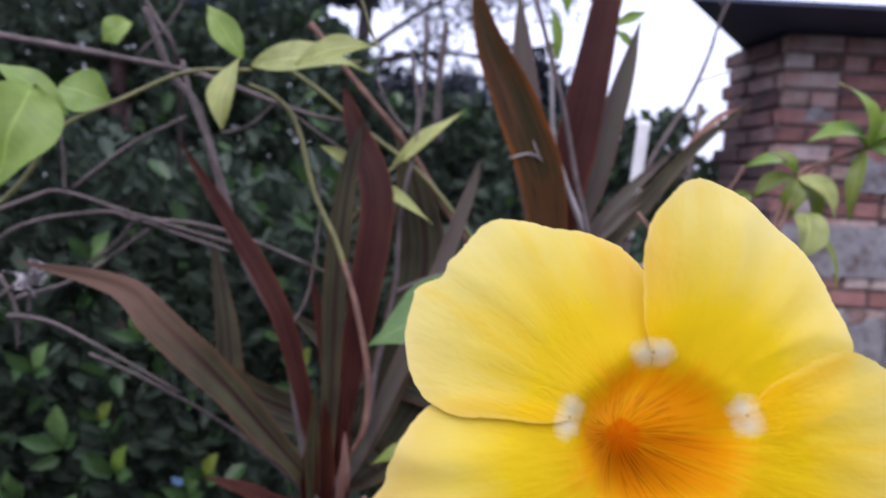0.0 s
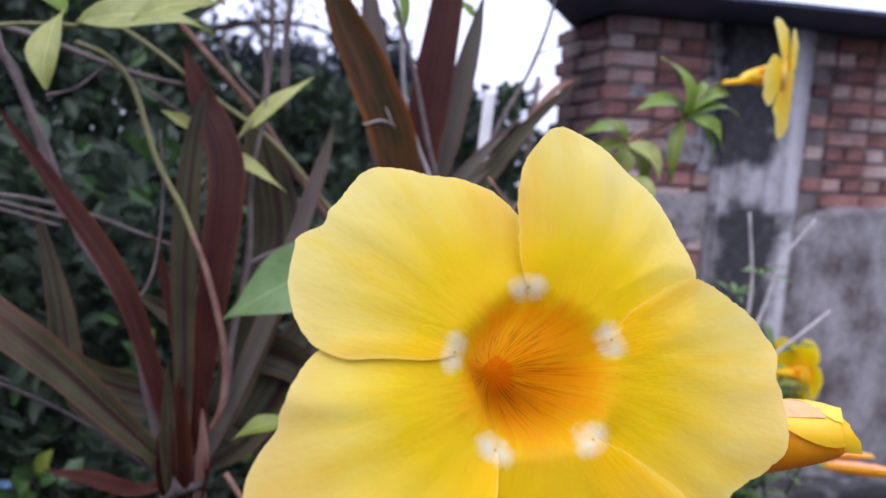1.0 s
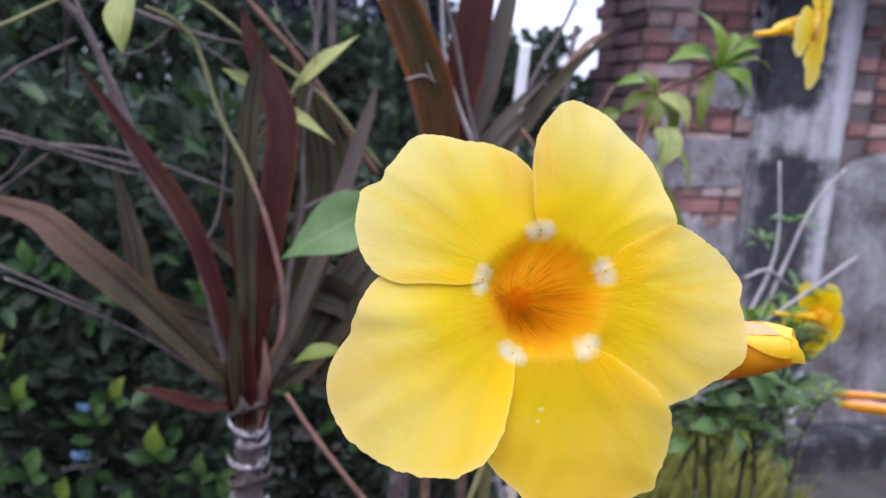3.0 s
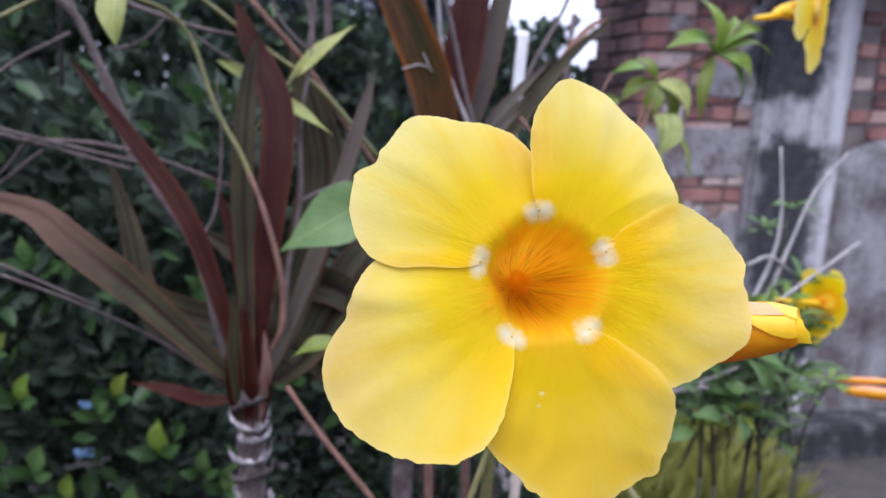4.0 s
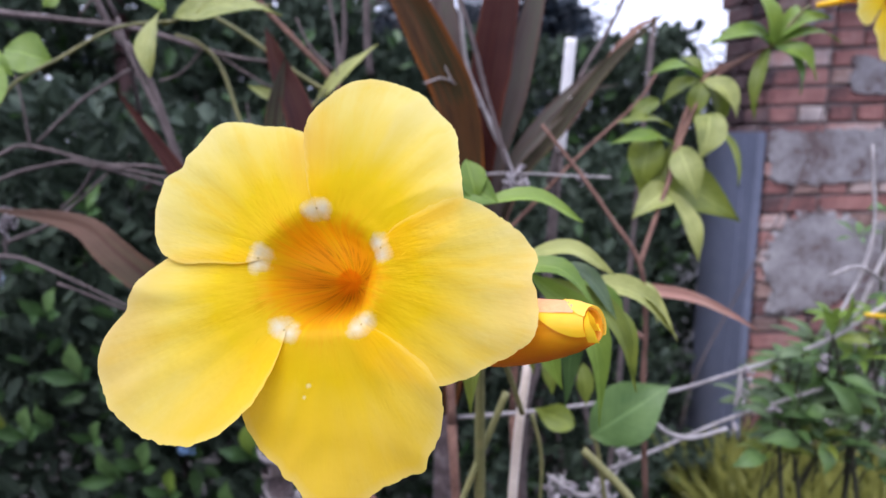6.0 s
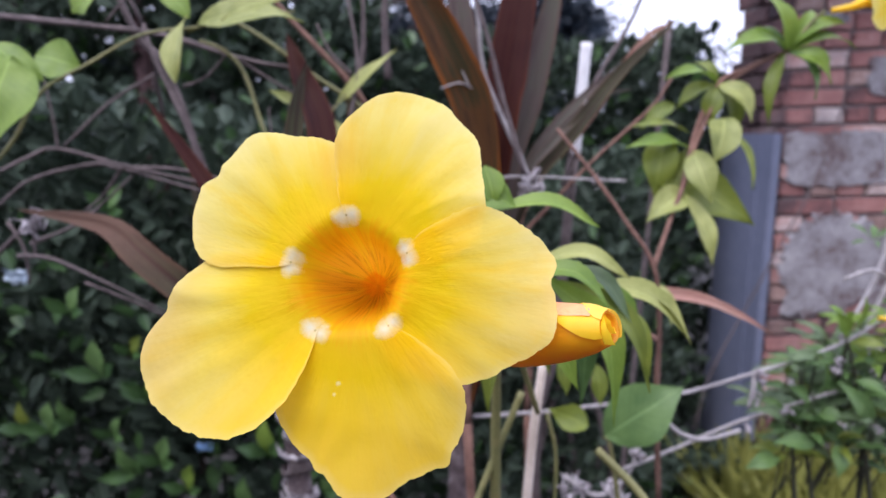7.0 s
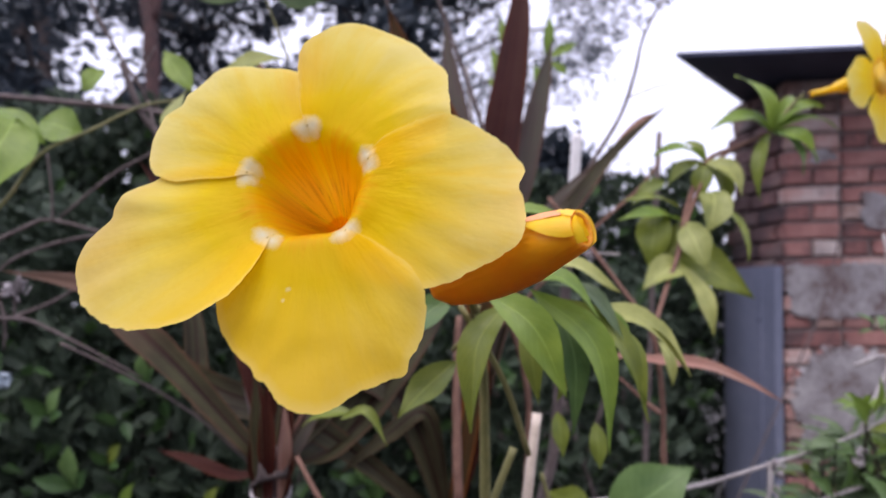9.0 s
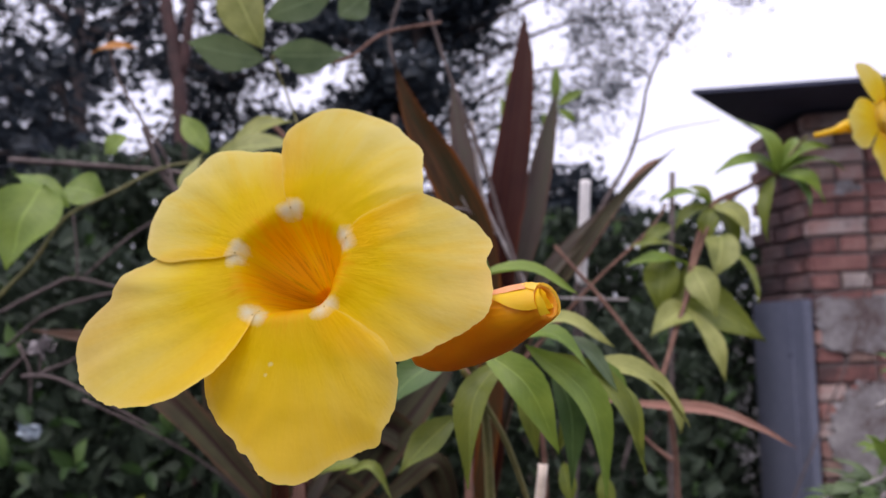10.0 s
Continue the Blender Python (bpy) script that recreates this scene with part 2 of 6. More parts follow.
def rough_material(name, stops, scale, rough=0.85, bump=0.6, depth=0.004):
    """Any dull surface: blotches at one scale, grain at another."""
    n = Nodes(name)
    at = n.coords()
    big, small = n.noise(at, scale, 6.0, 0.6), n.noise(at, scale * 8.0, 4.0, 0.65)
    fac = n.math("ADD", n.math("MULTIPLY", big, 0.72), n.math("MULTIPLY", small, 0.28))
    base = n.ramp(fac, stops)
    n.set(Base_Color=base, Roughness=rough)
    n.bump(n.math("ADD", n.math("MULTIPLY", big, 0.5), small), bump, depth)
    return n.mat


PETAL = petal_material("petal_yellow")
PETAL_SIDE = petal_material("petal_yellow_side", spots=False)
def skin_material(name, low, high, share=0.5):
    """The thin outer skin of a trumpet: light shines through it."""
    n = Nodes(name)
    base = n.ramp(n.noise(n.coords(), 70.0, 4.0), [(0.3, low), (0.7, high)])
    n.set(Base_Color=base, Roughness=0.45)
    n.thin(base, share)
    return n.mat


TRUMPET = skin_material("trumpet_skin", (0.90, 0.56, 0.02), (0.95, 0.68, 0.05), 0.6)
BUD = skin_material("bud_orange", (0.92, 0.37, 0.003), (0.95, 0.48, 0.005), 0.42)
BUD_YELLOW = skin_material("bud_yellow", (0.90, 0.55, 0.008), (0.93, 0.68, 0.03), 0.3)
BUD_CREAM = skin_material("bud_cream", (0.92, 0.62, 0.04), (0.94, 0.72, 0.13), 0.35)
BUD_PINK = rough_material("bud_pink", [(0.3, (0.78, 0.28, 0.10)), (0.7, (0.84, 0.38, 0.17))], 90, 0.5, 0.25, 0.001)
LEAF = leaf_material("leaf_green", (0.042, 0.098, 0.026), (0.135, 0.225, 0.068))
LEAF_BRIGHT = leaf_material("leaf_bright", (0.076, 0.152, 0.018), (0.205, 0.300, 0.045))
LEAF_PALE = leaf_material("leaf_pale", (0.175, 0.215, 0.045), (0.385, 0.400, 0.125), scale=90)
LEAF_OLIVE = leaf_material("leaf_olive", (0.080, 0.120, 0.016), (0.205, 0.245, 0.036))
LEAF_GREY = leaf_material("leaf_grey_green", (0.060, 0.110, 0.050), (0.19, 0.26, 0.125), rough=0.36, translucent=0.42)
LEAF_DRY = leaf_material("leaf_dry_orange", (0.28, 0.10, 0.014), (0.52, 0.21, 0.03))
GRASS = leaf_material("grass_blade", (0.090, 0.105, 0.020), (0.30, 0.30, 0.075), scale=14)
HEDGE = leaf_material("hedge_leaf", (0.021, 0.032, 0.022), (0.064, 0.090, 0.060), translucent=0.15, rough=0.52, scale=12, gloss=0.18)
HEDGE_BRIGHT = leaf_material("hedge_leaf_bright", (0.020, 0.050, 0.018), (0.060, 0.120, 0.032), translucent=0.2, rough=0.36)
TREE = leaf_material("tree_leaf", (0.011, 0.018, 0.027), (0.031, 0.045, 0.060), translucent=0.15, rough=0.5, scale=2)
CORD_RED = blade_material("strap_red", (0.012, 0.003, 0.003), (0.042, 0.008, 0.006), (0.11, 0.030, 0.014), (0.050, 0.016, 0.010))
CORD_GREEN = blade_material("strap_olive", (0.016, 0.008, 0.006), (0.034, 0.029, 0.015), (0.09, 0.036, 0.020), (0.056, 0.054, 0.025), 0.8)
CORD_DRYING = blade_material("strap_drying", (0.016, 0.008, 0.006), (0.034, 0.029, 0.015), (0.12, 0.045, 0.028), (0.056, 0.054, 0.025), 0.8, (0.120, 0.064, 0.044))
CORD_ORANGE = blade_material("strap_orange_edge", (0.034, 0.018, 0.009), (0.090, 0.038, 0.013), (0.32, 0.085, 0.012), (0.034, 0.030, 0.012))
CORD_SALMON = blade_material("strap_dry_salmon", (0.18, 0.075, 0.055), (0.31, 0.155, 0.12), (0.40, 0.20, 0.15), (0.27, 0.17, 0.13))
CORD_PALE = blade_material("strap_grey", (0.058, 0.036, 0.033), (0.100, 0.074, 0.066), (0.14, 0.066, 0.050), (0.090, 0.086, 0.062))
TWIG = rough_material("twig_bark", [(0.3, (0.050, 0.037, 0.035)), (0.7, (0.175, 0.135, 0.130))], 70, 0.85, 0.6, 0.002)
TWIG_RED = rough_material("twig_red_bark", [(0.3, (0.10, 0.045, 0.032)), (0.7, (0.26, 0.14, 0.10))], 70, 0.8, 0.6, 0.002)
TWIG_GREY = rough_material("twig_grey_bark", [(0.3, (0.22, 0.20, 0.20)), (0.7, (0.50, 0.46, 0.45))], 80, 0.9, 0.6, 0.002)
FIBRE = rough_material("dry_fibre", [(0.34, (0.07, 0.055, 0.055)), (0.50, (0.36, 0.32, 0.33)), (0.66, (0.70, 0.65, 0.66))], 110, 0.9, 0.8, 0.002)
TRUNK = rough_material("trunk_fibrous", [(0.34, (0.035, 0.024, 0.026)), (0.5, (0.12, 0.085, 0.085)), (0.68, (0.30, 0.25, 0.25))], 60, 0.9, 0.9, 0.003)
STEM_RED = rough_material("stem_dark_red", [(0.3, (0.022, 0.010, 0.010)), (0.7, (0.075, 0.028, 0.026))], 30, 0.75, 0.4, 0.003)
STEM_DARK = rough_material("stem_dark", [(0.3, (0.03, 0.035, 0.018)), (0.7, (0.075, 0.07, 0.04))], 40, 0.7, 0.3, 0.001)
STEM = rough_material("stem_green", [(0.3, (0.085, 0.095, 0.030)), (0.55, (0.185, 0.175, 0.062)), (0.75, (0.26, 0.17, 0.085))], 40, 0.6, 0.3, 0.001)
CANE = rough_material("cane_pale", [(0.3, (0.45, 0.36, 0.29)), (0.7, (0.72, 0.62, 0.53))], 40, 0.7, 0.4, 0.001)
def brick_material(name, stops, shading=0.0):
    """Fired clay, no two bricks alike, under grime that spreads over the wall in patches. The last value spreads the
    dark further, for a wall in shade.
    """
    n = Nodes(name)
    at = n.coords()
    big, small = n.noise(at, 9.0, 6.0, 0.6), n.noise(at, 90.0, 4.0, 0.65)
    chance = n.math("MULTIPLY", n.math("SUBTRACT", n.add("ObjectInfo").outputs["Random"], 0.5), 0.5)
    base = n.ramp(n.math("ADD", n.math("ADD", n.math("MULTIPLY", big, 0.72), n.math("MULTIPLY", small, 0.28)), chance), stops)
    place = n.add("NewGeometry").outputs["Position"]
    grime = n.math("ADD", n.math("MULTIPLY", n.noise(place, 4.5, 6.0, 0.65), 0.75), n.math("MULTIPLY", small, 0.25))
    base = n.mix(n.ramp(grime, [(0.52 - shading, (0, 0, 0)), (0.72 - shading, (0.78, 0.78, 0.78))]), base, (0.050, 0.040, 0.046))
    n.set(Base_Color=base, Roughness=0.92)
    n.bump(n.math("ADD", n.math("MULTIPLY", big, 0.5), small), 0.9, 0.006)
    return n.mat


RED_CLAY = [(0.24, (0.090, 0.052, 0.052)), (0.38, (0.25, 0.110, 0.098)), (0.55, (0.37, 0.180, 0.155)), (0.68, (0.45, 0.28, 0.245)), (0.82, (0.52, 0.42, 0.39))]
BRICK = brick_material("brick_red", RED_CLAY)
# the side wall's shade is put into its bricks as wider dark patches
BRICK_SHADED = brick_material("brick_red_shaded", RED_CLAY, 0.20)
BRICK_PALE = brick_material("brick_pale", [(0.28, (0.14, 0.08, 0.068)), (0.46, (0.34, 0.22, 0.185)), (0.62, (0.48, 0.37, 0.33)), (0.78, (0.56, 0.48, 0.45))])
MORTAR = rough_material("mortar", [(0.3, (0.09, 0.072, 0.068)), (0.7, (0.25, 0.21, 0.20))], 14, 0.95, 0.8, 0.006)
PLASTER = rough_material("plaster_grey", [(0.30, (0.05, 0.045, 0.05)), (0.40, (0.15, 0.105, 0.10)), (0.47, (0.22, 0.20, 0.205)), (0.57, (0.32, 0.30, 0.305)), (0.72, (0.44, 0.41, 0.405))], 10, 0.92, 0.8, 0.006)
def streak_material(name, stops):
    """Plaster with stains that run down it."""
    n = Nodes(name)
    at = n.coords()
    run = n.add("Mapping", Vector=at, Scale=(6.0, 6.0, 2.0))
    long, wide, grain = n.noise(run.outputs[0], 1.6, 6.0, 0.65), n.noise(at, 7.0, 6.0, 0.65), n.noise(at, 60.0, 4.0, 0.65)
    fac = n.math("ADD", n.math("ADD", n.math("MULTIPLY", long, 0.34), n.math("MULTIPLY", wide, 0.44)), n.math("MULTIPLY", grain, 0.22))
    n.set(Base_Color=n.ramp(fac, stops), Roughness=0.93)
    n.bump(n.math("ADD", wide, n.math("MULTIPLY", grain, 0.6)), 0.8, 0.006)
    return n.mat


STREAKED = streak_material("plaster_streaked", [(0.36, (0.05, 0.042, 0.046)), (0.42, (0.11, 0.09, 0.09)), (0.48, (0.18, 0.165, 0.17)), (0.56, (0.29, 0.275, 0.285)), (0.70, (0.44, 0.42, 0.43))])
# near-black: shade at the foot of the wall is put into the damp concrete
DAMP_SHADE = streak_material("concrete_damp_shade", [(0.40, (0.012, 0.012, 0.014)), (0.50, (0.035, 0.034, 0.038)), (0.60, (0.16, 0.155, 0.165)), (0.7, (0.26, 0.25, 0.26))])


def mould_material(name):
    """Grey plaster under black mould that runs down from the eave, stops at a wash line and spreads again below it."""
    n = Nodes(name)
    place = n.add("NewGeometry").outputs["Position"]
    wide, grain = n.noise(place, 5.0, 6.0, 0.65), n.noise(place, 38.0, 5.0, 0.65)
    xyz = n.add("SeparateXYZ", Vector=place)
    x = n.math("ADD", xyz.outputs[0], n.math("MULTIPLY", n.math("SUBTRACT", wide, 0.5), 0.34))
    x = n.math("ADD", x, n.math("MULTIPLY", n.math("SUBTRACT", grain, 0.5), 0.06))
    z = n.math("ADD", xyz.outputs[2], n.math("MULTIPLY", n.math("SUBTRACT", n.noise(place, 9.0, 5.0, 0.6), 0.5), 0.22))

    def step(value, low, high):
        node = n.add("MapRange", Value=value, From_Min=low, From_Max=high)
        node.interpolation_type = "SMOOTHSTEP"
        return node.outputs[0]

    def band(value, low, high, soft):
        return n.math("MULTIPLY", step(value, low - soft, low + soft), step(value, high + soft, high - soft))

    upper = n.math("MULTIPLY", band(x, 1.43, 1.655, 0.03), step(z, 1.27, 1.33))
    lower = n.math("MULTIPLY", band(x, 1.45, 1.72, 0.04), step(z, 1.19, 1.14))
    black = n.math("MULTIPLY", n.math("MAXIMUM", upper, lower), n.ramp(grain, [(0.35, (1, 1, 1)), (0.80, (0.85, 0.85, 0.85))]))
    run = n.noise(n.add("Mapping", Vector=place, Scale=(9.0, 9.0, 1.6)).outputs[0], 1.8, 6.0, 0.65)
    fac = n.math("ADD", n.math("ADD", n.math("MULTIPLY", run, 0.45), n.math("MULTIPLY", wide, 0.30)), n.math("MULTIPLY", grain, 0.25))
    grey = n.ramp(fac, [(0.36, (0.07, 0.060, 0.066)), (0.45, (0.24, 0.22, 0.23)), (0.54, (0.38, 0.36, 0.375)), (0.66, (0.56, 0.54, 0.55))])
    chalk = n.math("MULTIPLY", band(n.math("ADD", xyz.outputs[0], n.math("MULTIPLY", n.math("SUBTRACT", wide, 0.5), 0.05)), 1.725, 1.765, 0.014), 0.6)
    base = n.mix(chalk, grey, (0.62, 0.60, 0.62))
    n.set(Base_Color=n.mix(black, base, (0.024, 0.024, 0.028)), Roughness=0.93)
    n.bump(n.math("ADD", wide, n.math("MULTIPLY", grain, 0.6)), 0.8, 0.006)
    return n.mat


MOULDED = mould_material("plaster_black_mould")
LIGHT_BLOCK = rough_material("light_block_render", [(0.3, (0.16, 0.155, 0.15)), (0.7, (0.30, 0.29, 0.28))], 2, 0.92, 0.5, 0.006)
ROOF = rough_material("roof_sheet", [(0.3, (0.022, 0.027, 0.056)), (0.7, (0.052, 0.062, 0.118))], 6, 0.6, 0.3, 0.004)
PANEL = rough_material("panel_blue_grey", [(0.3, (0.125, 0.140, 0.195)), (0.55, (0.16, 0.175, 0.24)), (0.75, (0.21, 0.22, 0.28))], 4, 0.55, 0.2, 0.003)
SOIL = rough_material("soil", [(0.3, (0.012, 0.012, 0.011)), (0.5, (0.034, 0.031, 0.030)), (0.7, (0.10, 0.092, 0.092))], 3, 0.95, 1.0, 0.02)
PAVING = rough_material("paving_concrete", [(0.34, (0.020, 0.018, 0.017)), (0.66, (0.078, 0.068, 0.064))], 3, 0.9, 0.7, 0.006)
WHITE = rough_material("white_paint", [(0.3, (0.62, 0.60, 0.60)), (0.7, (0.85, 0.84, 0.85))], 14, 0.6, 0.3, 0.002)
BLACK_POT = rough_material("pot_black", [(0.3, (0.012, 0.012, 0.013)), (0.7, (0.045, 0.044, 0.046))], 14, 0.28, 0.3, 0.002)
ORANGE_BLOOM = rough_material("orange_bloom", [(0.3, (0.6, 0.12, 0.02)), (0.7, (0.85, 0.30, 0.04))], 60, 0.6, 0.3, 0.001)


# ---- building helpers ----
def link(name, verts, faces, material, parent=None, label="", smooth=True, uvs=None):
    """One mesh object from corners and faces. uvs: one pair a corner."""
    mesh = bpy.data.meshes.new(name)
    mesh.from_pydata([tuple(v) for v in verts], [], faces)
    if uvs is not None:
        layer = mesh.uv_layers.new(name="UVMap")
        order = np.empty(len(mesh.loops), dtype=np.int32)
        mesh.loops.foreach_get("vertex_index", order)
        layer.data.foreach_set("uv", np.asarray(uvs, dtype=np.float32)[order].ravel())
    if smooth:
        mesh.polygons.foreach_set("use_smooth", [True] * len(mesh.polygons))
    mesh.materials.append(material)
    ob = new(name, mesh)
    ob.parent = parent
    if label:
        tagged(ob, label)
    return ob


def part(name, bm, material, parent, label="", smooth=False):
    """A bmesh as one mesh object under a thing."""
    mesh = bpy.data.meshes.new(name)
    bm.to_mesh(mesh)
    bm.free()
    if smooth:
        mesh.polygons.foreach_set("use_smooth", [True] * len(mesh.polygons))
    mesh.materials.append(material)
    ob = new(name, mesh)
    ob.parent = parent
    if label:
        tagged(ob, label)
    return ob


def thing(name, label, category, group="", kind="", m=None):
    ob = new(name)
    ob.empty_display_size = 0.02
    if m is not None:
        ob.matrix_world = m
    return tagged(ob, label, category, group, kind)


def glide(points, count):
    """Points on a smooth line through the given ones, with the share of the way."""
    p = [Vector(q) for q in points]
    p = [p[0] * 2 - p[1], *p, p[-1] * 2 - p[-2]]
    out = []
    for k in range(count):
        s = k / (count - 1) * (len(p) - 3)
        i = min(int(s), len(p) - 4)
        u = s - i
        a, b, c, d = p[i : i + 4]
        out.append(0.5 * (2 * b + (c - a) * u + (2 * a - 5 * b + 4 * c - d) * u * u + (3 * b - a - 3 * c + d) * u**3))
    return out


def tube_data(points, radii, sides=8, count=None, knobs=0.0):
    """A tapered round stem along a smooth line."""
    count = count or max(8, 6 * (len(points) - 1) + 1)
    line = glide(points, count)
    verts, faces = [], []
    side = None
    for k, q in enumerate(line):
        way = (line[min(k + 1, count - 1)] - line[max(k - 1, 0)]).normalized()
        side = way.orthogonal().normalized() if side is None else (side - way * side.dot(way)).normalized()
        other = way.cross(side)
        s = k / (count - 1) * (len(radii) - 1)
        i = min(int(s), len(radii) - 2)
        r = radii[i] + (radii[i + 1] - radii[i]) * (s - i)
        for j in range(sides):
            a = 2 * math.pi * j / sides
            rr = r * (1 + knobs * noise.noise(q * 60 + Vector((math.cos(a), math.sin(a), 0))))
            verts.append(q + rr * (math.cos(a) * side + math.sin(a) * other))
    for k in range(count - 1):
        for j in range(sides):
            a, b = k * sides + j, k * sides + (j + 1) % sides
            faces.append((a, b, b + sides, a + sides))
    faces.append(tuple(range(sides))[::-1])
    faces.append(tuple(range((count - 1) * sides, count * sides)))
    return verts, faces


def tube(name, points, radii, material, parent=None, label="", sides=8, count=None, knobs=0.15):
    verts, faces = tube_data(points, radii, sides, count, knobs)
    return link(name, verts, faces, material, parent, label)


def leaf_data(base, tip, width, face=(0, -1, 0.3), bend=0.12, fold=0.36, shape=1.0, wave=0.09, steps=12, seed=0, mid=None, twist=None):
    """A blade from base to tip. face: the way its upper side looks; bend: droop; fold: how far it is folded along the rib;
    shape: below 1 broadest near the base, above 1 near the tip."""
    base, tip = Vector(base), Vector(tip)
    length = (tip - base).length
    f = Vector(face).normalized()
    verts, faces, uvs = [], [], []
    along0 = (tip - base).normalized()
    lift = (f - along0 * f.dot(along0)).normalized()
    centre = glide([base, Vector(mid), tip], steps + 1) if mid is not None else [base.lerp(tip, k / steps) + lift * (4 * bend * length * (k / steps) * (1 - k / steps)) for k in range(steps + 1)]
    across = (-1.0, -0.55, 0.0, 0.55, 1.0)
    twist = 0.55 * math.sin(seed * 5.3) if twist is None else twist
    for k, q in enumerate(centre):
        s = k / steps
        way = (centre[min(k + 1, steps)] - centre[max(k - 1, 0)]).normalized()
        up = (f - way * f.dot(way)).normalized()
        side = way.cross(up)
        turn = twist * (2 * s - 1)
        up, side = up * math.cos(turn) + side * math.sin(turn), side * math.cos(turn) - up * math.sin(turn)
        # drawn out to a point
        w = max(0.0, math.sin(math.pi * min(1.0, s**shape))) ** 0.85 * width / 2 * (1 - 0.5 * max(0.0, (s - 0.55) / 0.45) ** 1.2)
        if s > 0.97:
            w = 0.0
        for c in across:
            ripple = wave * width * noise.noise(Vector((s * 3.1 + seed, c * 1.5, seed * 0.7)))
            verts.append(q + side * (c * w * math.cos(fold)) + up * (abs(c) * w * math.sin(fold) + ripple))
            uvs.append((0.5 + 0.5 * c, s))
    n = len(across)
    for k in range(steps):
        for j in range(n - 1):
            a = k * n + j
            faces.append((a, a + 1, a + n + 1, a + n))
    return verts, faces, uvs


LEAF_COUNT = [0]


def leaf(parent, base, tip, width, material, name="leaf", **how):
    LEAF_COUNT[0] += 1
    how.setdefault("seed", LEAF_COUNT[0] * 1.37)
    verts, faces, uvs = leaf_data(base, tip, width, **how)
    return link(name, verts, faces, material, parent, "", True, uvs)


def box(name, x0, x1, y0, y1, z0, z1, material, parent=None, label="", bevel=0.004):
    bm = bmesh.new()
    bmesh.ops.create_cube(bm, size=1.0)
    for v in bm.verts:
        v.co = Vector(((x0 + x1) / 2 + v.co.x * (x1 - x0), (y0 + y1) / 2 + v.co.y * (y1 - y0), (z0 + z1) / 2 + v.co.z * (z1 - z0)))
    if bevel:
        bmesh.ops.bevel(bm, geom=bm.edges[:], offset=bevel, segments=2, affect="EDGES")
    return part(name, bm, material, parent, label)


# ---- ground and paving ----
def ground_sheet():
    count, half = 60, 60.0
    verts, faces = [], []
    for j in range(count + 1):
        for i in range(count + 1):
            x, y = ((2 * k / count - 1) for k in (i, j))
            x, y = half * x * abs(x), half * y * abs(y)
            z = 0.03 * noise.noise(Vector((x * 1.3, y * 1.3, 0))) - 0.03
            verts.append((x, y, z))
    for j in range(count):
        for i in range(count):
            a = j * (count + 1) + i
            faces.append((a, a + 1, a + count + 2, a + count + 1))
    return tagged(link("ground", verts, faces, SOIL), "dark bare garden soil with leaf litter", "ground", kind="structure")


ground_sheet()
paving = tagged(box("pavement", 1.20, 6.0, 1.30, 2.16, -0.06, 0.012, PAVING, None, "", 0.01), "worn grey concrete paving beside the shed", "pavement", kind="structure")


# an unseen wall, added behind the camera to block low front sky light
tagged(box("wall_south", -5.0, 6.0, -2.75, -2.5, -0.05, 2.3, LIGHT_BLOCK, None, "", 0.01), "unseen plain grey wall added to block low sky light", "wall", kind="structure")


# ---- the brick shed ----
WALL_X, WALL_Y, SIDE_Y, EAVE = 1.027, 2.19, 2.52, 1.785
COURSE, BRICK_L, BRICK_H, JOINT = 0.0565, 0.168, 0.047, 0.0095
shed = thing("brick_shed", "small red-brick shed with patchy grey plaster and a dark flat roof", "shed", m=Matrix.Translation((WALL_X, WALL_Y, 0)))


def under(ob, parent):
    """Keep a mesh that was written in world places where it is, under a parent that stands elsewhere."""
    ob.parent = parent
    ob.matrix_parent_inverse = parent.matrix_world.inverted()
    return ob


bpy.context.view_layer.update()
front = under(box("wall", WALL_X + 0.012, 4.6, WALL_Y + 0.012, WALL_Y + 0.25, 0, EAVE, MORTAR, None, "front wall of red brick in grey mortar", 0), shed)
side = under(box("wall", WALL_X + 0.012, WALL_X + 0.25, WALL_Y + 0.25, SIDE_Y, 0, EAVE, MORTAR, None, "side wall of red brick, shade put into its colour", 0), shed)
SKEW = -0.050 / 0.33
LEAN = 0.035  # the old walls lean a little
for v in side.data.vertices:
    v.co.x += SKEW * (v.co.y - WALL_Y)
bpy.context.view_layer.update()


def brick_mesh(length, depth, height, seed, material=None):
    rng = random.Random(seed)
    bm = bmesh.new()
    bmesh.ops.create_cube(bm, size=1.0)
    for v in bm.verts:
        v.co = Vector((v.co.x * length, v.co.y * depth, v.co.z * height))
        v.co += Vector([rng.uniform(-0.0025, 0.0025) for _ in range(3)])
    bmesh.ops.bevel(bm, geom=bm.edges[:], offset=0.004, segments=1, affect="EDGES")
    mesh = bpy.data.meshes.new("brick")
    bm.to_mesh(mesh)
    bm.free()
    mesh.materials.append(material or BRICK)
    return mesh


STRETCHERS = [brick_mesh(BRICK_L, 0.05, BRICK_H, k) for k in range(5)]
HEADERS = [brick_mesh(0.079, 0.05, BRICK_H, 10 + k, BRICK_PALE if k % 3 == 0 else BRICK) for k in range(6)]
SIDES = [brick_mesh(0.05, 0.152, BRICK_H, 20 + k, BRICK_SHADED) for k in range(4)]


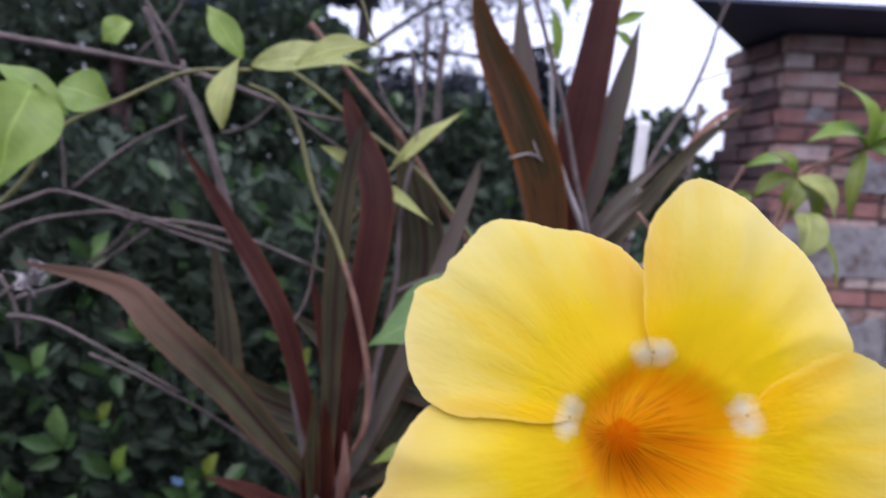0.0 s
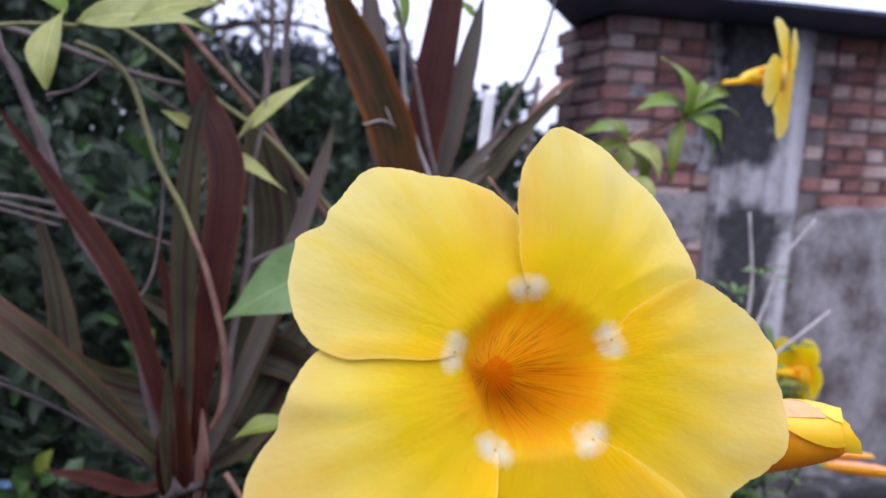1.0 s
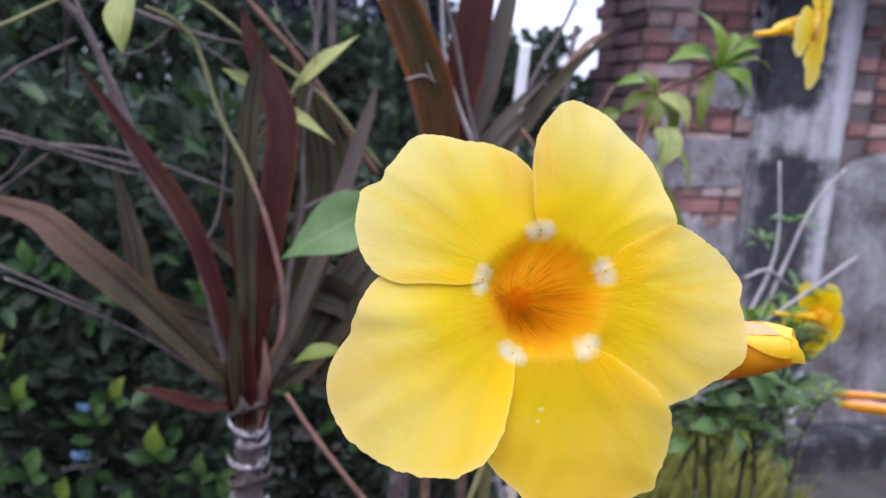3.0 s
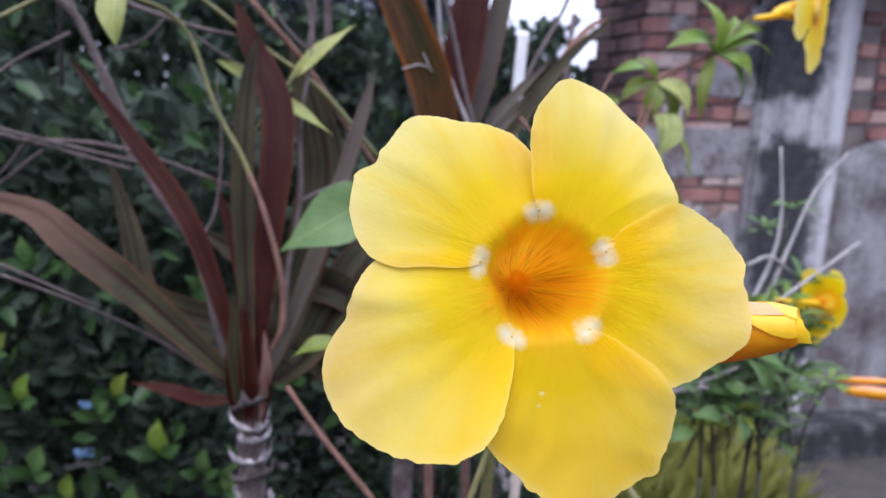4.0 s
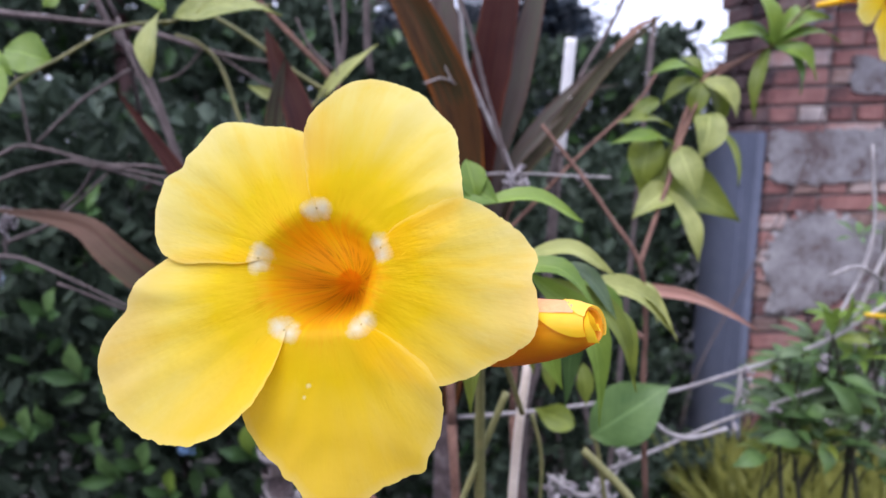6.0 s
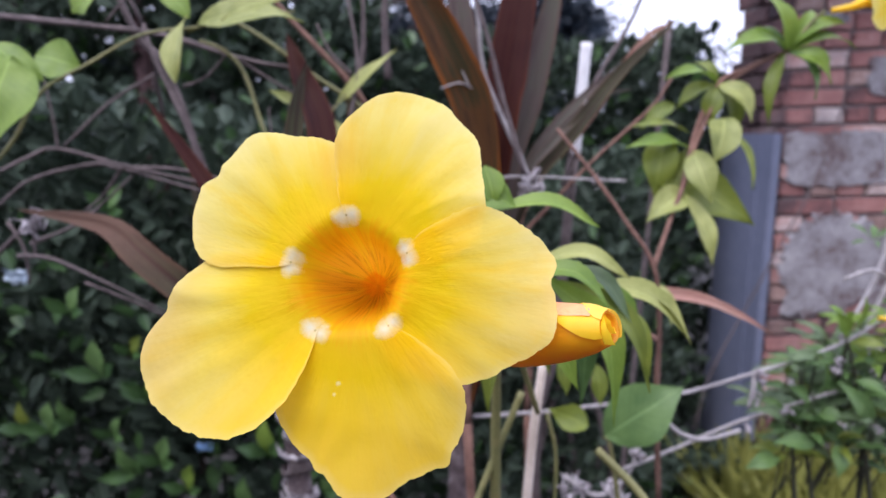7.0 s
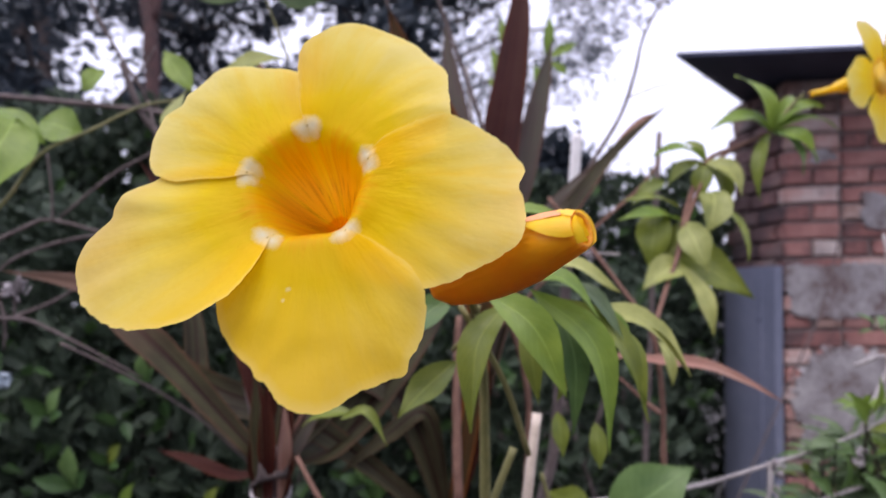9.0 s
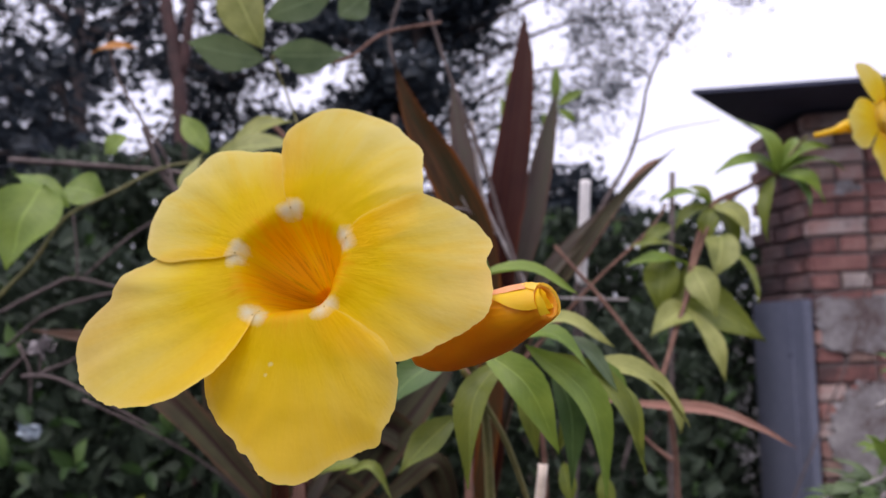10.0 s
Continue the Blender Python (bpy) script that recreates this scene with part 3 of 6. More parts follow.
def lay_bricks():
    rng = random.Random(4)
    courses = int(EAVE / COURSE)
    for k in range(courses):
        z = EAVE - 0.03 - k * COURSE
        if z < 0.06:
            continue
        x = WALL_X + 0.003
        header = k % 2 == 1
        while x < 2.75:
            small = header
            length = 0.079 if small else BRICK_L
            # the part of the wall behind the plaster has no bricks in view
            hidden = (z < 1.16 and x > 1.42) or (1.47 < x < 1.74)
            if not hidden:
                ob = new("brick", rng.choice(HEADERS if small else STRETCHERS))
                ob.matrix_world = pose(x + length / 2 + LEAN * (z - 1.19), WALL_Y + 0.025 + rng.uniform(-0.004, 0.003), z, rng.uniform(-1, 1), rng.uniform(-0.8, 0.8), rng.uniform(-1, 1))
                under(ob, front)
            x += length + JOINT
        for j in range(2):
            if z < 1.16:
                break
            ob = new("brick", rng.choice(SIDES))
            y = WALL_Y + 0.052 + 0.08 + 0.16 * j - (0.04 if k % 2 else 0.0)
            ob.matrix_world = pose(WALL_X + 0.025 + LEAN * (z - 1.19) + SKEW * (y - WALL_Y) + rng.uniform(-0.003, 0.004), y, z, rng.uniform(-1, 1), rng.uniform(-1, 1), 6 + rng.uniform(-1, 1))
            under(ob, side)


def plaster_patch(name, x0, x1, z0, z1, material, parent, label, seed, ragged=0.03, y=WALL_Y, thick=0.009):
    """A flake of plaster with a ragged rim, thick enough to stand proud of the bricks."""
    cx, cz = (x0 + x1) / 2, (z0 + z1) / 2
    count = 220
    verts, faces = [], []
    rings = (1.0, 0.96, 0.6)
    for ring, share in enumerate(rings):
        for k in range(count):
            a = 2 * math.pi * k / count
            c, s = math.cos(a), math.sin(a)
            p = 9.0
            r = (abs(c) ** p + abs(s) ** p) ** (-1 / p)
            u, v = c * r * (x1 - x0) / 2 * share, s * r * (z1 - z0) / 2 * share
            q = Vector((u * 9, v * 9, seed))
            off = ragged * (noise.noise(q) + 0.5 * noise.noise(q * 2.7) + 0.35 * noise.noise(q * 7.0) + 0.2 * noise.noise(q * 16.0)) * (1 if ring < 2 else 0.3)
            u, v = u + off * c, v + off * s
            depth = -0.002 if ring == 0 else thick
            verts.append((cx + u, y - depth, cz + v))
    for ring in range(len(rings) - 1):
        for k in range(count):
            a, b = ring * count + k, ring * count + (k + 1) % count
            faces.append((a, a + count, b + count, b))
    verts.append((cx, y - thick, cz))
    last = len(verts) - 1
    for k in range(count):
        faces.append(((len(rings) - 1) * count + k, last, (len(rings) - 1) * count + (k + 1) % count))
    return under(link(name, verts, faces, material, None, label, False), parent)


plaster_patch("plaster_patch", 1.034, 1.50, 1.03, 1.202, PLASTER, front, "grey cement plaster, cracked along its rim", 1.0, 0.018)
plaster_patch("plaster_patch", 1.060, 1.50, 0.62, 0.905, PLASTER, front, "grey cement plaster, flaked off the bricks", 2.0, 0.07)
plaster_patch("plaster_patch", 1.13, 1.50, 0.10, 0.50, PLASTER, front, "stained grey plaster near the ground", 3.0, 0.06)
plaster_patch("plaster_patch", 1.26, 1.44, 1.31, 1.42, PLASTER, front, "thin grey plaster smear over brick", 6.0, 0.022, thick=0.010)
plaster_patch("plaster_patch", 1.10, 1.20, 1.52, 1.56, PLASTER, front, "thin grey plaster smear over brick", 6.6, 0.03, thick=0.008)
under(box("pilaster", 1.445, 1.79, WALL_Y - 0.045, WALL_Y + 0.02, 0, EAVE, MOULDED, None, "plastered grey pilaster, black with mould", 0.012), shed)
plaster_patch("plaster_patch", 1.39, 1.47, 1.28, 1.77, MOULDED, front, "thin plaster smear over brick, black with mould", 4.0, 0.05, thick=0.012)
plaster_patch("plaster_patch", 1.775, 4.6, 0.02, 1.185, STREAKED, front, "rough grey plaster skirt over the brick", 5.0, 0.02, thick=0.022)
under(box("plinth", 1.62, 4.6, WALL_Y - 0.16, WALL_Y + 0.02, 0, 0.14, DAMP_SHADE, None, "weathered concrete plinth, dark with damp and painted-in shade", 0.012), shed)


def shed_roof():
    """A thin flat slab whose free corner juts out over the side."""
    rim = [(0.642, 1.92), (5.0, 1.86), (5.0, 3.2), (1.45, 3.1)]
    verts = [(x, y, z) for z in (EAVE + 0.002, EAVE + 0.014) for x, y in rim]
    faces = [(3, 2, 1, 0), (4, 5, 6, 7)] + [(k, (k + 1) % 4, 4 + (k + 1) % 4, 4 + k) for k in range(4)]
    return under(link("roof", verts, faces, ROOF, None, "thin dark sheet roof with a pointed overhang", False), shed)


shed_roof()
panel = under(box("door_panel", WALL_X - 0.028, WALL_X - 0.002, WALL_Y + 0.005, SIDE_Y, 0.02, 1.195, PANEL, None, "blue-grey painted sheet panel", 0.003), shed)
rib = under(box("panel_rib", WALL_X - 0.034, WALL_X - 0.026, WALL_Y + 0.075, WALL_Y + 0.085, 0.03, 1.18, PANEL, None, "", 0.002), shed)
for ob in (panel, rib):
    for v in ob.data.vertices:
        v.co.x += SKEW * (v.co.y - WALL_Y)

for ob in [*shed.children, *front.children]:
    if ob.name.split(".")[0] not in ("roof", "brick"):
        for v in ob.data.vertices:
            v.co.x += LEAN * (v.co.z - 1.19)

def panel_bolt(y, z):
    """A dark bolt head on the panel's outer face."""
    bm = bmesh.new()
    bmesh.ops.create_cone(bm, cap_ends=True, segments=10, radius1=0.009, radius2=0.007, depth=0.008, matrix=pose(WALL_X - 0.032 + SKEW * (y - WALL_Y) + LEAN * (z - 1.19), y, z, 0, -90, 0))
    return under(part("bolt", bm, ROOF, None, "dark bolt head"), shed)


panel_bolt(2.275, 1.02)

# ---- the yellow flower in front ----
FLOWER_AT = Matrix(((0.9982, 0.0169, -0.0581, 0.0484), (-0.0605, 0.2779, -0.9587, 0.1413), (0.0, 0.9605, 0.2784, 1.18), (0, 0, 0, 1)))
main_flower = thing("allamanda_flower", "open yellow trumpet flower with an orange throat", "flower", "yellow flowers", m=FLOWER_AT)

# each petal: middle across and up (mm), the round of its rim as mean radius and six waves (mm), and how its blade lies:
# slopes along and across, then its bends (mm)
PetalForm = collections.namedtuple("PetalForm", "cx cy waves bends")
PETALS = [
    PetalForm(16.9, 33.6, (25.8, 1.2, -0.3, -3.1, -0.7, 0.0, -0.2, 0.2, -0.0, -0.2, 0.2, -0.5, -0.0), (3.3, -0.1, -13.8, 7.2, 5.4, -7.3, 1.2, 0.2, 2.2)),
    PetalForm(38.6, -3.5, (26.0, -0.1, -1.9, -0.2, 1.6, 0.5, -1.5, -0.9, 0.1, 0.2, -0.1, -0.8, 0.3), (-2.8, 1.4, -2.2, -3.3, 0.5, 1.6, -2.6, -3.4, 0.6)),
    PetalForm(9.3, -40.8, (25.9, -0.4, 1.1, 1.5, -0.6, -0.0, 1.4, 0.8, -1.0, -0.0, 0.1, -0.5, 0.3), (-0.0, -1.0, 1.3, -3.4, 1.3, 1.2, -3.9, 1.6, 3.9)),
    PetalForm(-35.1, -22.1, (26.8, 0.1, 1.6, -0.3, 1.4, -0.7, 0.2, -0.5, 0.9, -0.5, -0.3, 0.2, -0.1), (9.6, 1.3, 2.5, 8.4, 9.2, -2.5, -0.1, 0.7, 5.2)),
    PetalForm(-28.1, 26.9, (25.2, -0.6, -1.4, 1.7, 1.6, 0.6, -0.8, 0.1, 0.9, 0.1, -0.1, 0.4, -0.6), (-7.3, 1.0, -2.5, 4.0, -4.5, 0.2, -2.1, -5.0, 5.4)),
]
# nicks and bulges of each rim: degrees from the petal's middle line, depth (mm), breadth (degrees)
NICKS = [
    ((5, 1.3, 10),),
    ((10, -1.2, 6), (24, 1.0, 8), (-38, -0.7, 6), (-72, 0.7, 6)),
    ((42, 1.5, 5), (53, -0.5, 5), (-58, 0.9, 5), (15, -0.6, 8)),
    ((-60, -0.9, 9),),
    ((22, -1.6, 6), (34, 1.1, 5)),
]
# the bell: how far out (mm) and how deep (mm)
BELL_R = (0.0, 3.0, 6.0, 8.0, 10.0, 12.0, 13.5, 15.0, 16.5, 18.0, 19.5, 80.0)
BELL_Z = (-42.0, -40.0, -34.5, -29.0, -23.0, -16.0, -9.5, -5.0, -2.2, -0.7, 0.0, 0.0)


BOW = 0.6


def ease(value, low, high):
    x = max(0.0, min(1.0, (value - low) / (high - low)))
    return x * x * (3 - 2 * x)


def funnel_height(u, v):
    """How deep the five-sided bell lies (metres) at a place across the flower (mm)."""
    r = math.hypot(u, v) * (1 - 0.06 * math.cos(5 * math.atan2(v, u) - radians(112)))
    # rounded between the steps of the profile
    return sum(float(np.interp(r + d, BELL_R, BELL_Z)) for d in (-0.7, 0.0, 0.7)) / 3000


def rim_at(form, a):
    """How far a petal's rim lies from its middle (mm), towards an angle."""
    rim = form.waves[0] + sum(form.waves[2 * j - 1] * math.cos(j * a) + form.waves[2 * j] * math.sin(j * a) for j in range(1, 7))
    turn = math.degrees(a - math.atan2(form.cy, form.cx))
    for at, depth, breadth in NICKS[PETALS.index(form)]:
        rim += depth * math.exp(-((((turn - at + 180) % 360 - 180) / breadth) ** 2))
    return rim


def blade_height(form, u, v):
    """The height of a petal's blade (metres) at a place across the flower (mm)."""
    own = math.atan2(form.cy, form.cx)
    p = max(0.0, u * math.cos(own) + v * math.sin(own) - 19.0) / 45
    q = (v * math.cos(own) - u * math.sin(own)) / 35
    terms = (p, q, p * p, p * q, q * q, p**3, p * p * q, p * q * q, q**3)
    r = math.hypot(u, v)
    fine = 1.0 * noise.noise(Vector((u * 0.05, v * 0.05, form.cx))) * ease(r, 22, 45)
    # shallow pleats fan out along the petal
    fine += 0.30 * math.sin(math.atan2(q * 35, p * 45 + 14) * 21 + 2.0 * noise.noise(Vector((u * 0.05, v * 0.05, 3.0 + form.cy)))) * ease(r, 24, 50)
    # a few creases near the rim
    crease = noise.noise(Vector((u * 0.075 + form.cy, v * 0.075, p * 2.0)))
    fine += 1.15 * (0.25 - abs(crease)) * ease(r, 34, 54)
    return (sum(a * b for a, b in zip(form.bends, terms)) * ease(r, 15, 26) + fine) / 1000


def fold_angle(index):
    """Where a petal meets the one that lies on its clockwise side."""
    return radians((22.4, -49.6, -121.6, 166.4, 94.4)[index])


def petal(parent, index, extra, material, seed, size=1.0, curl=1.0, slim=1.0):
    """One petal: its share of the throat's wall, then the blade, whose clockwise side runs on under the petal before it."""
    form, over = PETALS[index], PETALS[(index + 1) % 5]
    low = fold_angle(index)
    middle = math.atan2(form.cy, form.cx)
    columns, inner, blade = 150, 20, 26
    # the rim runs from one fold round to the other
    ends = []
    for fold in (low, low + radians(72)):
        ends.append((math.atan2(19.0 * math.sin(fold) - form.cy, 19.0 * math.cos(fold) - form.cx) - middle) % (2 * math.pi) - 2 * math.pi * (fold == low))
    verts, faces, uvs = [], [], []
    for j in range(columns + 1):
        x = j / columns
        theta = low + radians(72) * x
        a = middle + ends[0] + (ends[1] - ends[0]) * x
        c, s = math.cos(a), math.sin(a)
        rim = rim_at(form, a) + ease(x, 0.02, 0.14) * ease(1 - x, 0.02, 0.14) * (0.30 * noise.noise(Vector((c * 8, s * 8, seed))) + 0.32 * noise.noise(Vector((c * 17, s * 17, seed))) + 0.17 * noise.noise(Vector((c * 40, s * 40, seed))))
        # on the side that lies below, the rim leaves the fold sooner
        rim += 3.0 * (1 - ease(x, 0.10, 0.34)) * ease(x, 0.0, 0.05)
        rim *= slim
        tip = (form.cx + rim * c, form.cy + rim * s)
        # both ends of the rim start from the folds
        fold, near = low + radians(72) * (x > 0.5), ease(min(x, 1 - x), 0.0, 0.07)
        tip = (tip[0] * near + 18.6 * math.cos(fold) * (1 - near), tip[1] * near + 18.6 * math.sin(fold) * (1 - near))
        root = (16.8 * math.cos(theta), 16.8 * math.sin(theta))
        pull = BOW * ease(math.hypot(tip[0] - root[0], tip[1] - root[1]), 2, 22)
        via = ((root[0] + tip[0]) / 2 * (1 - pull) + form.cx * 0.85 * pull, (root[1] + tip[1]) / 2 * (1 - pull) + form.cy * 0.85 * pull)
        for i in range(inner + blade + 1):
            if i <= inner:
                r = 0.04 + 16.76 * (i / inner) ** 0.75
                u, v, share = r * math.cos(theta), r * math.sin(theta), 0.0
            else:
                share = (i - inner) / blade
                # the lines of the blade bow over, to meet the rim squarely
                q, p = (1 - share) ** 2, share * share
                u, v = root[0] * q + via[0] * 2 * share * (1 - share) + tip[0] * p, root[1] * q + via[1] * 2 * share * (1 - share) + tip[1] * p
                r = math.hypot(u, v)
            h = blade_height(form, u, v) * curl
            if share:
                # the rim rolls back a little
                h -= 0.0013 * max(0.0, (share - 0.62) / 0.38) ** 2 * max(0.0, math.cos(a - middle))
                # under the petal that lies on it
                du, dv = u - over.cx, v - over.cy
                inside = rim_at(over, math.atan2(dv, du)) - math.hypot(du, dv)
                top = blade_height(over, u, v) * curl - (0.0020 if index == 1 else 0.0011) * ease(r, 17, 24)
                if h > top:
                    h -= (h - top) * ease(inside, -13.0, -0.6)
            h += funnel_height(u, v) + extra / 1000 * min(1.0, r / 60) ** 1.5
            verts.append((u / 1000 * size, v / 1000 * size, h * size))
            uvs.append((x, share))
    rows = inner + blade + 1
    for j in range(columns):
        for i in range(rows - 1):
            a = j * rows + i
            faces.append((a, a + 1, a + rows + 1, a + rows))
    return link("petal", verts, faces, material, parent, "", True, uvs)


def lathe(name, profile, material, parent, label="", sides=40, twist=None):
    """A round part: profile of (radius, height)."""
    verts, faces = [], []
    for i, (r, z) in enumerate(profile):
        for k in range(sides):
            a = 2 * math.pi * k / sides
            rr = r * (twist(a, i / (len(profile) - 1)) if twist else 1.0)
            verts.append((rr * math.cos(a), rr * math.sin(a), z))
    for i in range(len(profile) - 1):
        for k in range(sides):
            a, b = i * sides + k, i * sides + (k + 1) % sides
            faces.append((a, b, b + sides, a + sides))
    return link(name, verts, faces, material, parent, label)


def corolla(parent, seed, material):
    for k in range(5):
        petal(parent, k, 0.0, material, seed + k * 5.1)
    lathe("trumpet", [(0.0050, -0.0375), (0.0049, -0.042), (0.0048, -0.047), (0.0036, -0.060), (0.0030, -0.078)], TRUMPET, parent, "slender yellow trumpet", 40)
    lathe("calyx", [(0.0028, -0.090), (0.0046, -0.085), (0.0048, -0.076), (0.0042, -0.070), (0.0038, -0.066)], LEAF_BRIGHT, parent, "small green calyx", 16)


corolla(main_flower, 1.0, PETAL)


# ---- the furled bud beside it ----
def furled_bud(name, base, tip, width, label, group):
    base, tip = Vector(base), Vector(tip)
    length = (tip - base).length
    turn = (tip - base).to_track_quat("Z", "Y").to_matrix().to_4x4()
    ob = thing(name, label, "flower bud", group, m=Matrix.Translation(base) @ turn @ pose(0, 0, 0, 0, 0, 5))
    w = width / 2
    shape = [(0.16, 0.0), (0.48, 0.03), (0.74, 0.11), (0.93, 0.24), (1.0, 0.40), (0.98, 0.54), (0.92, 0.66), (0.82, 0.78), (0.70, 0.88), (0.59, 0.945), (0.50, 0.975), (0.42, 0.965), (0.34, 0.94), (0.20, 0.92), (0.02, 0.91)]
    along, round_ = [z for _, z in shape[:11]], [r for r, _ in shape[:11]]

    def outer(a, s):
        b = (a + 3.2 * s) % (2 * math.pi / 3)
        return 1 + 0.09 * (b / (2 * math.pi / 3)) - 0.045

    lathe("bud_body", [(r * w, z * length) for r, z in shape], BUD, ob, "deep orange furled petals", 72, outer)

    def wound(edges, low, high, off, colour, text):
        """A petal wound round the bud: edges gives its two sides (radians) at a share of the way."""
        verts, faces = [], []
        rows, cols = 26, 10
        for i in range(rows + 1):
            s = low + (high - low) * i / rows
            r = float(np.interp(s, along, round_)) * w
            one, two = edges(s)
            for j in range(cols + 1):
                u = j / cols
                a = one + (two - one) * u + 0.03 * noise.noise(Vector((s * 9, u * 3, off * 7)))
                # tucked in along one side, standing off along the other
                rr = r * (off + 0.05 * u) + 0.0003 + 0.0004 * noise.noise(Vector((s * 7, u * 2, 3.0 + off)))
                verts.append((rr * math.cos(a), rr * math.sin(a), s * length))
        for i in range(rows):
            for j in range(cols):
                a = i * (cols + 1) + j
                faces.append((a, a + 1, a + cols + 2, a + cols + 1))
        return link("wound_petal", verts, faces, colour, ob, text)

    # a yellow petal broadens towards the tip, with a pinkish one above it and another behind
    wound(lambda s: (1.4, 2.30 + 1.15 * ease(s, 0.68, 1.0)), 0.16, 0.975, 1.02, BUD_YELLOW, "yellow overlapping petal")
    wound(lambda s: (0.3, 2.26), 0.14, 0.93, 1.035, BUD_PINK, "pinkish petal margin")
    wound(lambda s: (-0.8, 0.80 + 1.60 * ease(s, 0.74, 0.99)), 0.20, 0.985, 1.06, BUD_CREAM, "pale yellow overlapping petal")
    # the mouth: one sheet that winds inwards, closing towards its upper side
    verts, faces = [], []
    turns, rows = 56, 7
    for k in range(turns + 1):
        t = k / turns
        a = 3.9 - 9.4 * t
        off = 0.30 * ease(t, 0.30, 0.95)
        for i in range(rows + 1):
            v = i / rows
            r = w * (0.56 - 0.42 * t ** 0.8) * (1 + 0.10 * v * v) * (1 - 0.06 * (1 - v))
            rag = 0.010 * noise.noise(Vector((a * 1.7, v, 5.0)))
            verts.append((r * math.cos(a) + w * off * math.cos(1.2), r * math.sin(a) + w * off * math.sin(1.2), length * (0.89 + v * (0.105 + 0.034 * math.cos(a - 3.7) - 0.030 * t + rag))))
    for k in range(turns):
        for i in range(rows):
            a = k * (rows + 1) + i
            faces.append((a, a + 1, a + rows + 2, a + rows + 1))
    link("mouth_fold", verts, faces, BUD_YELLOW, ob, "yellow lip rolled round the tip")
    return ob


furled_bud("allamanda_bud", (0.0835, 0.1755, 1.1480), (0.1290, 0.1365, 1.1647), 0.0199, "furled orange and yellow flower bud", "yellow buds")

def rooted(parent, low, radius, material):
    """A stem that carries on from its lowest seen end down into the soil."""
    low = Vector(low)
    mid = (low.x + 0.012, low.y + 0.015, low.z * 0.5)
    return under(tube("lower_stem", [(low.x + 0.006, low.y + 0.03, -0.03), mid, tuple(low)], [radius * 1.6, radius * 1.25, radius], material, None, "", 7, 16, 0.2), parent)


# ---- leaves round the flowering shoot ----
shoot = thing("allamanda_shoot", "leafy green shoot with a whorl of drooping leaves", "shrub", m=Matrix.Translation((0.082, 0.315, 1.138)))
bpy.context.view_layer.update()


def shoot_leaf(base, tip, width, material, **how):
    return under(leaf(None, base, tip, width, material, **how), shoot)


shoot_leaf((0.082, 0.294, 1.178), (0.151, 0.300, 1.172), 0.0137, LEAF_BRIGHT, face=(0.2, -0.5, 0.9), mid=(0.123, 0.297, 1.186))
shoot_leaf((0.112, 0.294, 1.153), (0.168, 0.300, 1.144), 0.0125, LEAF_PALE, face=(0.1, -0.55, 0.8), mid=(0.143, 0.297, 1.159))
shoot_leaf((0.099, 0.276, 1.147), (0.135, 0.258, 1.098), 0.0195, LEAF_BRIGHT, face=(-0.25, -0.9, 0.45), mid=(0.122, 0.264, 1.129), wave=0.09)
shoot_leaf((0.105, 0.291, 1.149), (0.153, 0.279, 1.133), 0.0128, LEAF_BRIGHT, face=(0.2, -0.6, 0.8), mid=(0.136, 0.282, 1.152))
shoot_leaf((0.122, 0.300, 1.147), (0.158, 0.288, 1.066), 0.0185, LEAF_BRIGHT, face=(0.35, -0.9, 0.35), mid=(0.153, 0.288, 1.118), wave=0.09)
shoot_leaf((0.131, 0.306, 1.143), (0.181, 0.306, 1.078), 0.0150, LEAF_OLIVE, face=(0.5, -0.8, 0.35), mid=(0.166, 0.300, 1.122))
shoot_leaf((0.109, 0.294, 1.139), (0.091, 0.276, 1.079), 0.0200, LEAF_OLIVE, face=(-0.4, -0.9, 0.3), mid=(0.095, 0.279, 1.119), wave=0.09)
shoot_leaf((0.084, 0.300, 1.144), (0.045, 0.294, 1.113), 0.0221, LEAF, face=(-0.3, -0.8, 0.5), bend=0.1)
shoot_leaf((0.083, 0.315, 1.109), (0.053, 0.300, 1.082), 0.0191, LEAF_OLIVE, face=(-0.3, -0.9, 0.3), bend=0.05)
shoot_leaf((0.153, 0.330, 1.134), (0.210, 0.336, 1.100), 0.0168, LEAF_PALE, face=(0.2, -0.65, 0.7), mid=(0.184, 0.330, 1.128))
shoot_leaf((0.136, 0.312, 1.137), (0.142, 0.300, 1.073), 0.0150, LEAF, face=(0.1, -0.9, 0.3), mid=(0.144, 0.300, 1.111))
shoot_leaf((0.122, 0.324, 1.137), (0.126, 0.312, 1.086), 0.0130, LEAF_OLIVE, face=(-0.2, -0.9, 0.3), bend=0.1)
shoot_leaf((0.144, 0.324, 1.136), (0.176, 0.318, 1.099), 0.0149, LEAF_BRIGHT, face=(0.3, -0.8, 0.5), mid=(0.166, 0.318, 1.127))
shoot_leaf((0.155, 0.312, 1.133), (0.180, 0.303, 1.088), 0.0125, LEAF_OLIVE, face=(0.4, -0.8, 0.4), mid=(0.173, 0.306, 1.115))
shoot_leaf((0.132, 0.310, 1.149), (0.168, 0.298, 1.121), 0.0120, LEAF_GREY, face=(0.3, -0.6, 0.75), mid=(0.154, 0.304, 1.143))
shoot_leaf((0.141, 0.330, 1.133), (0.136, 0.320, 1.086), 0.0135, LEAF_OLIVE, face=(-0.1, -0.9, 0.3), mid=(0.146, 0.325, 1.108))
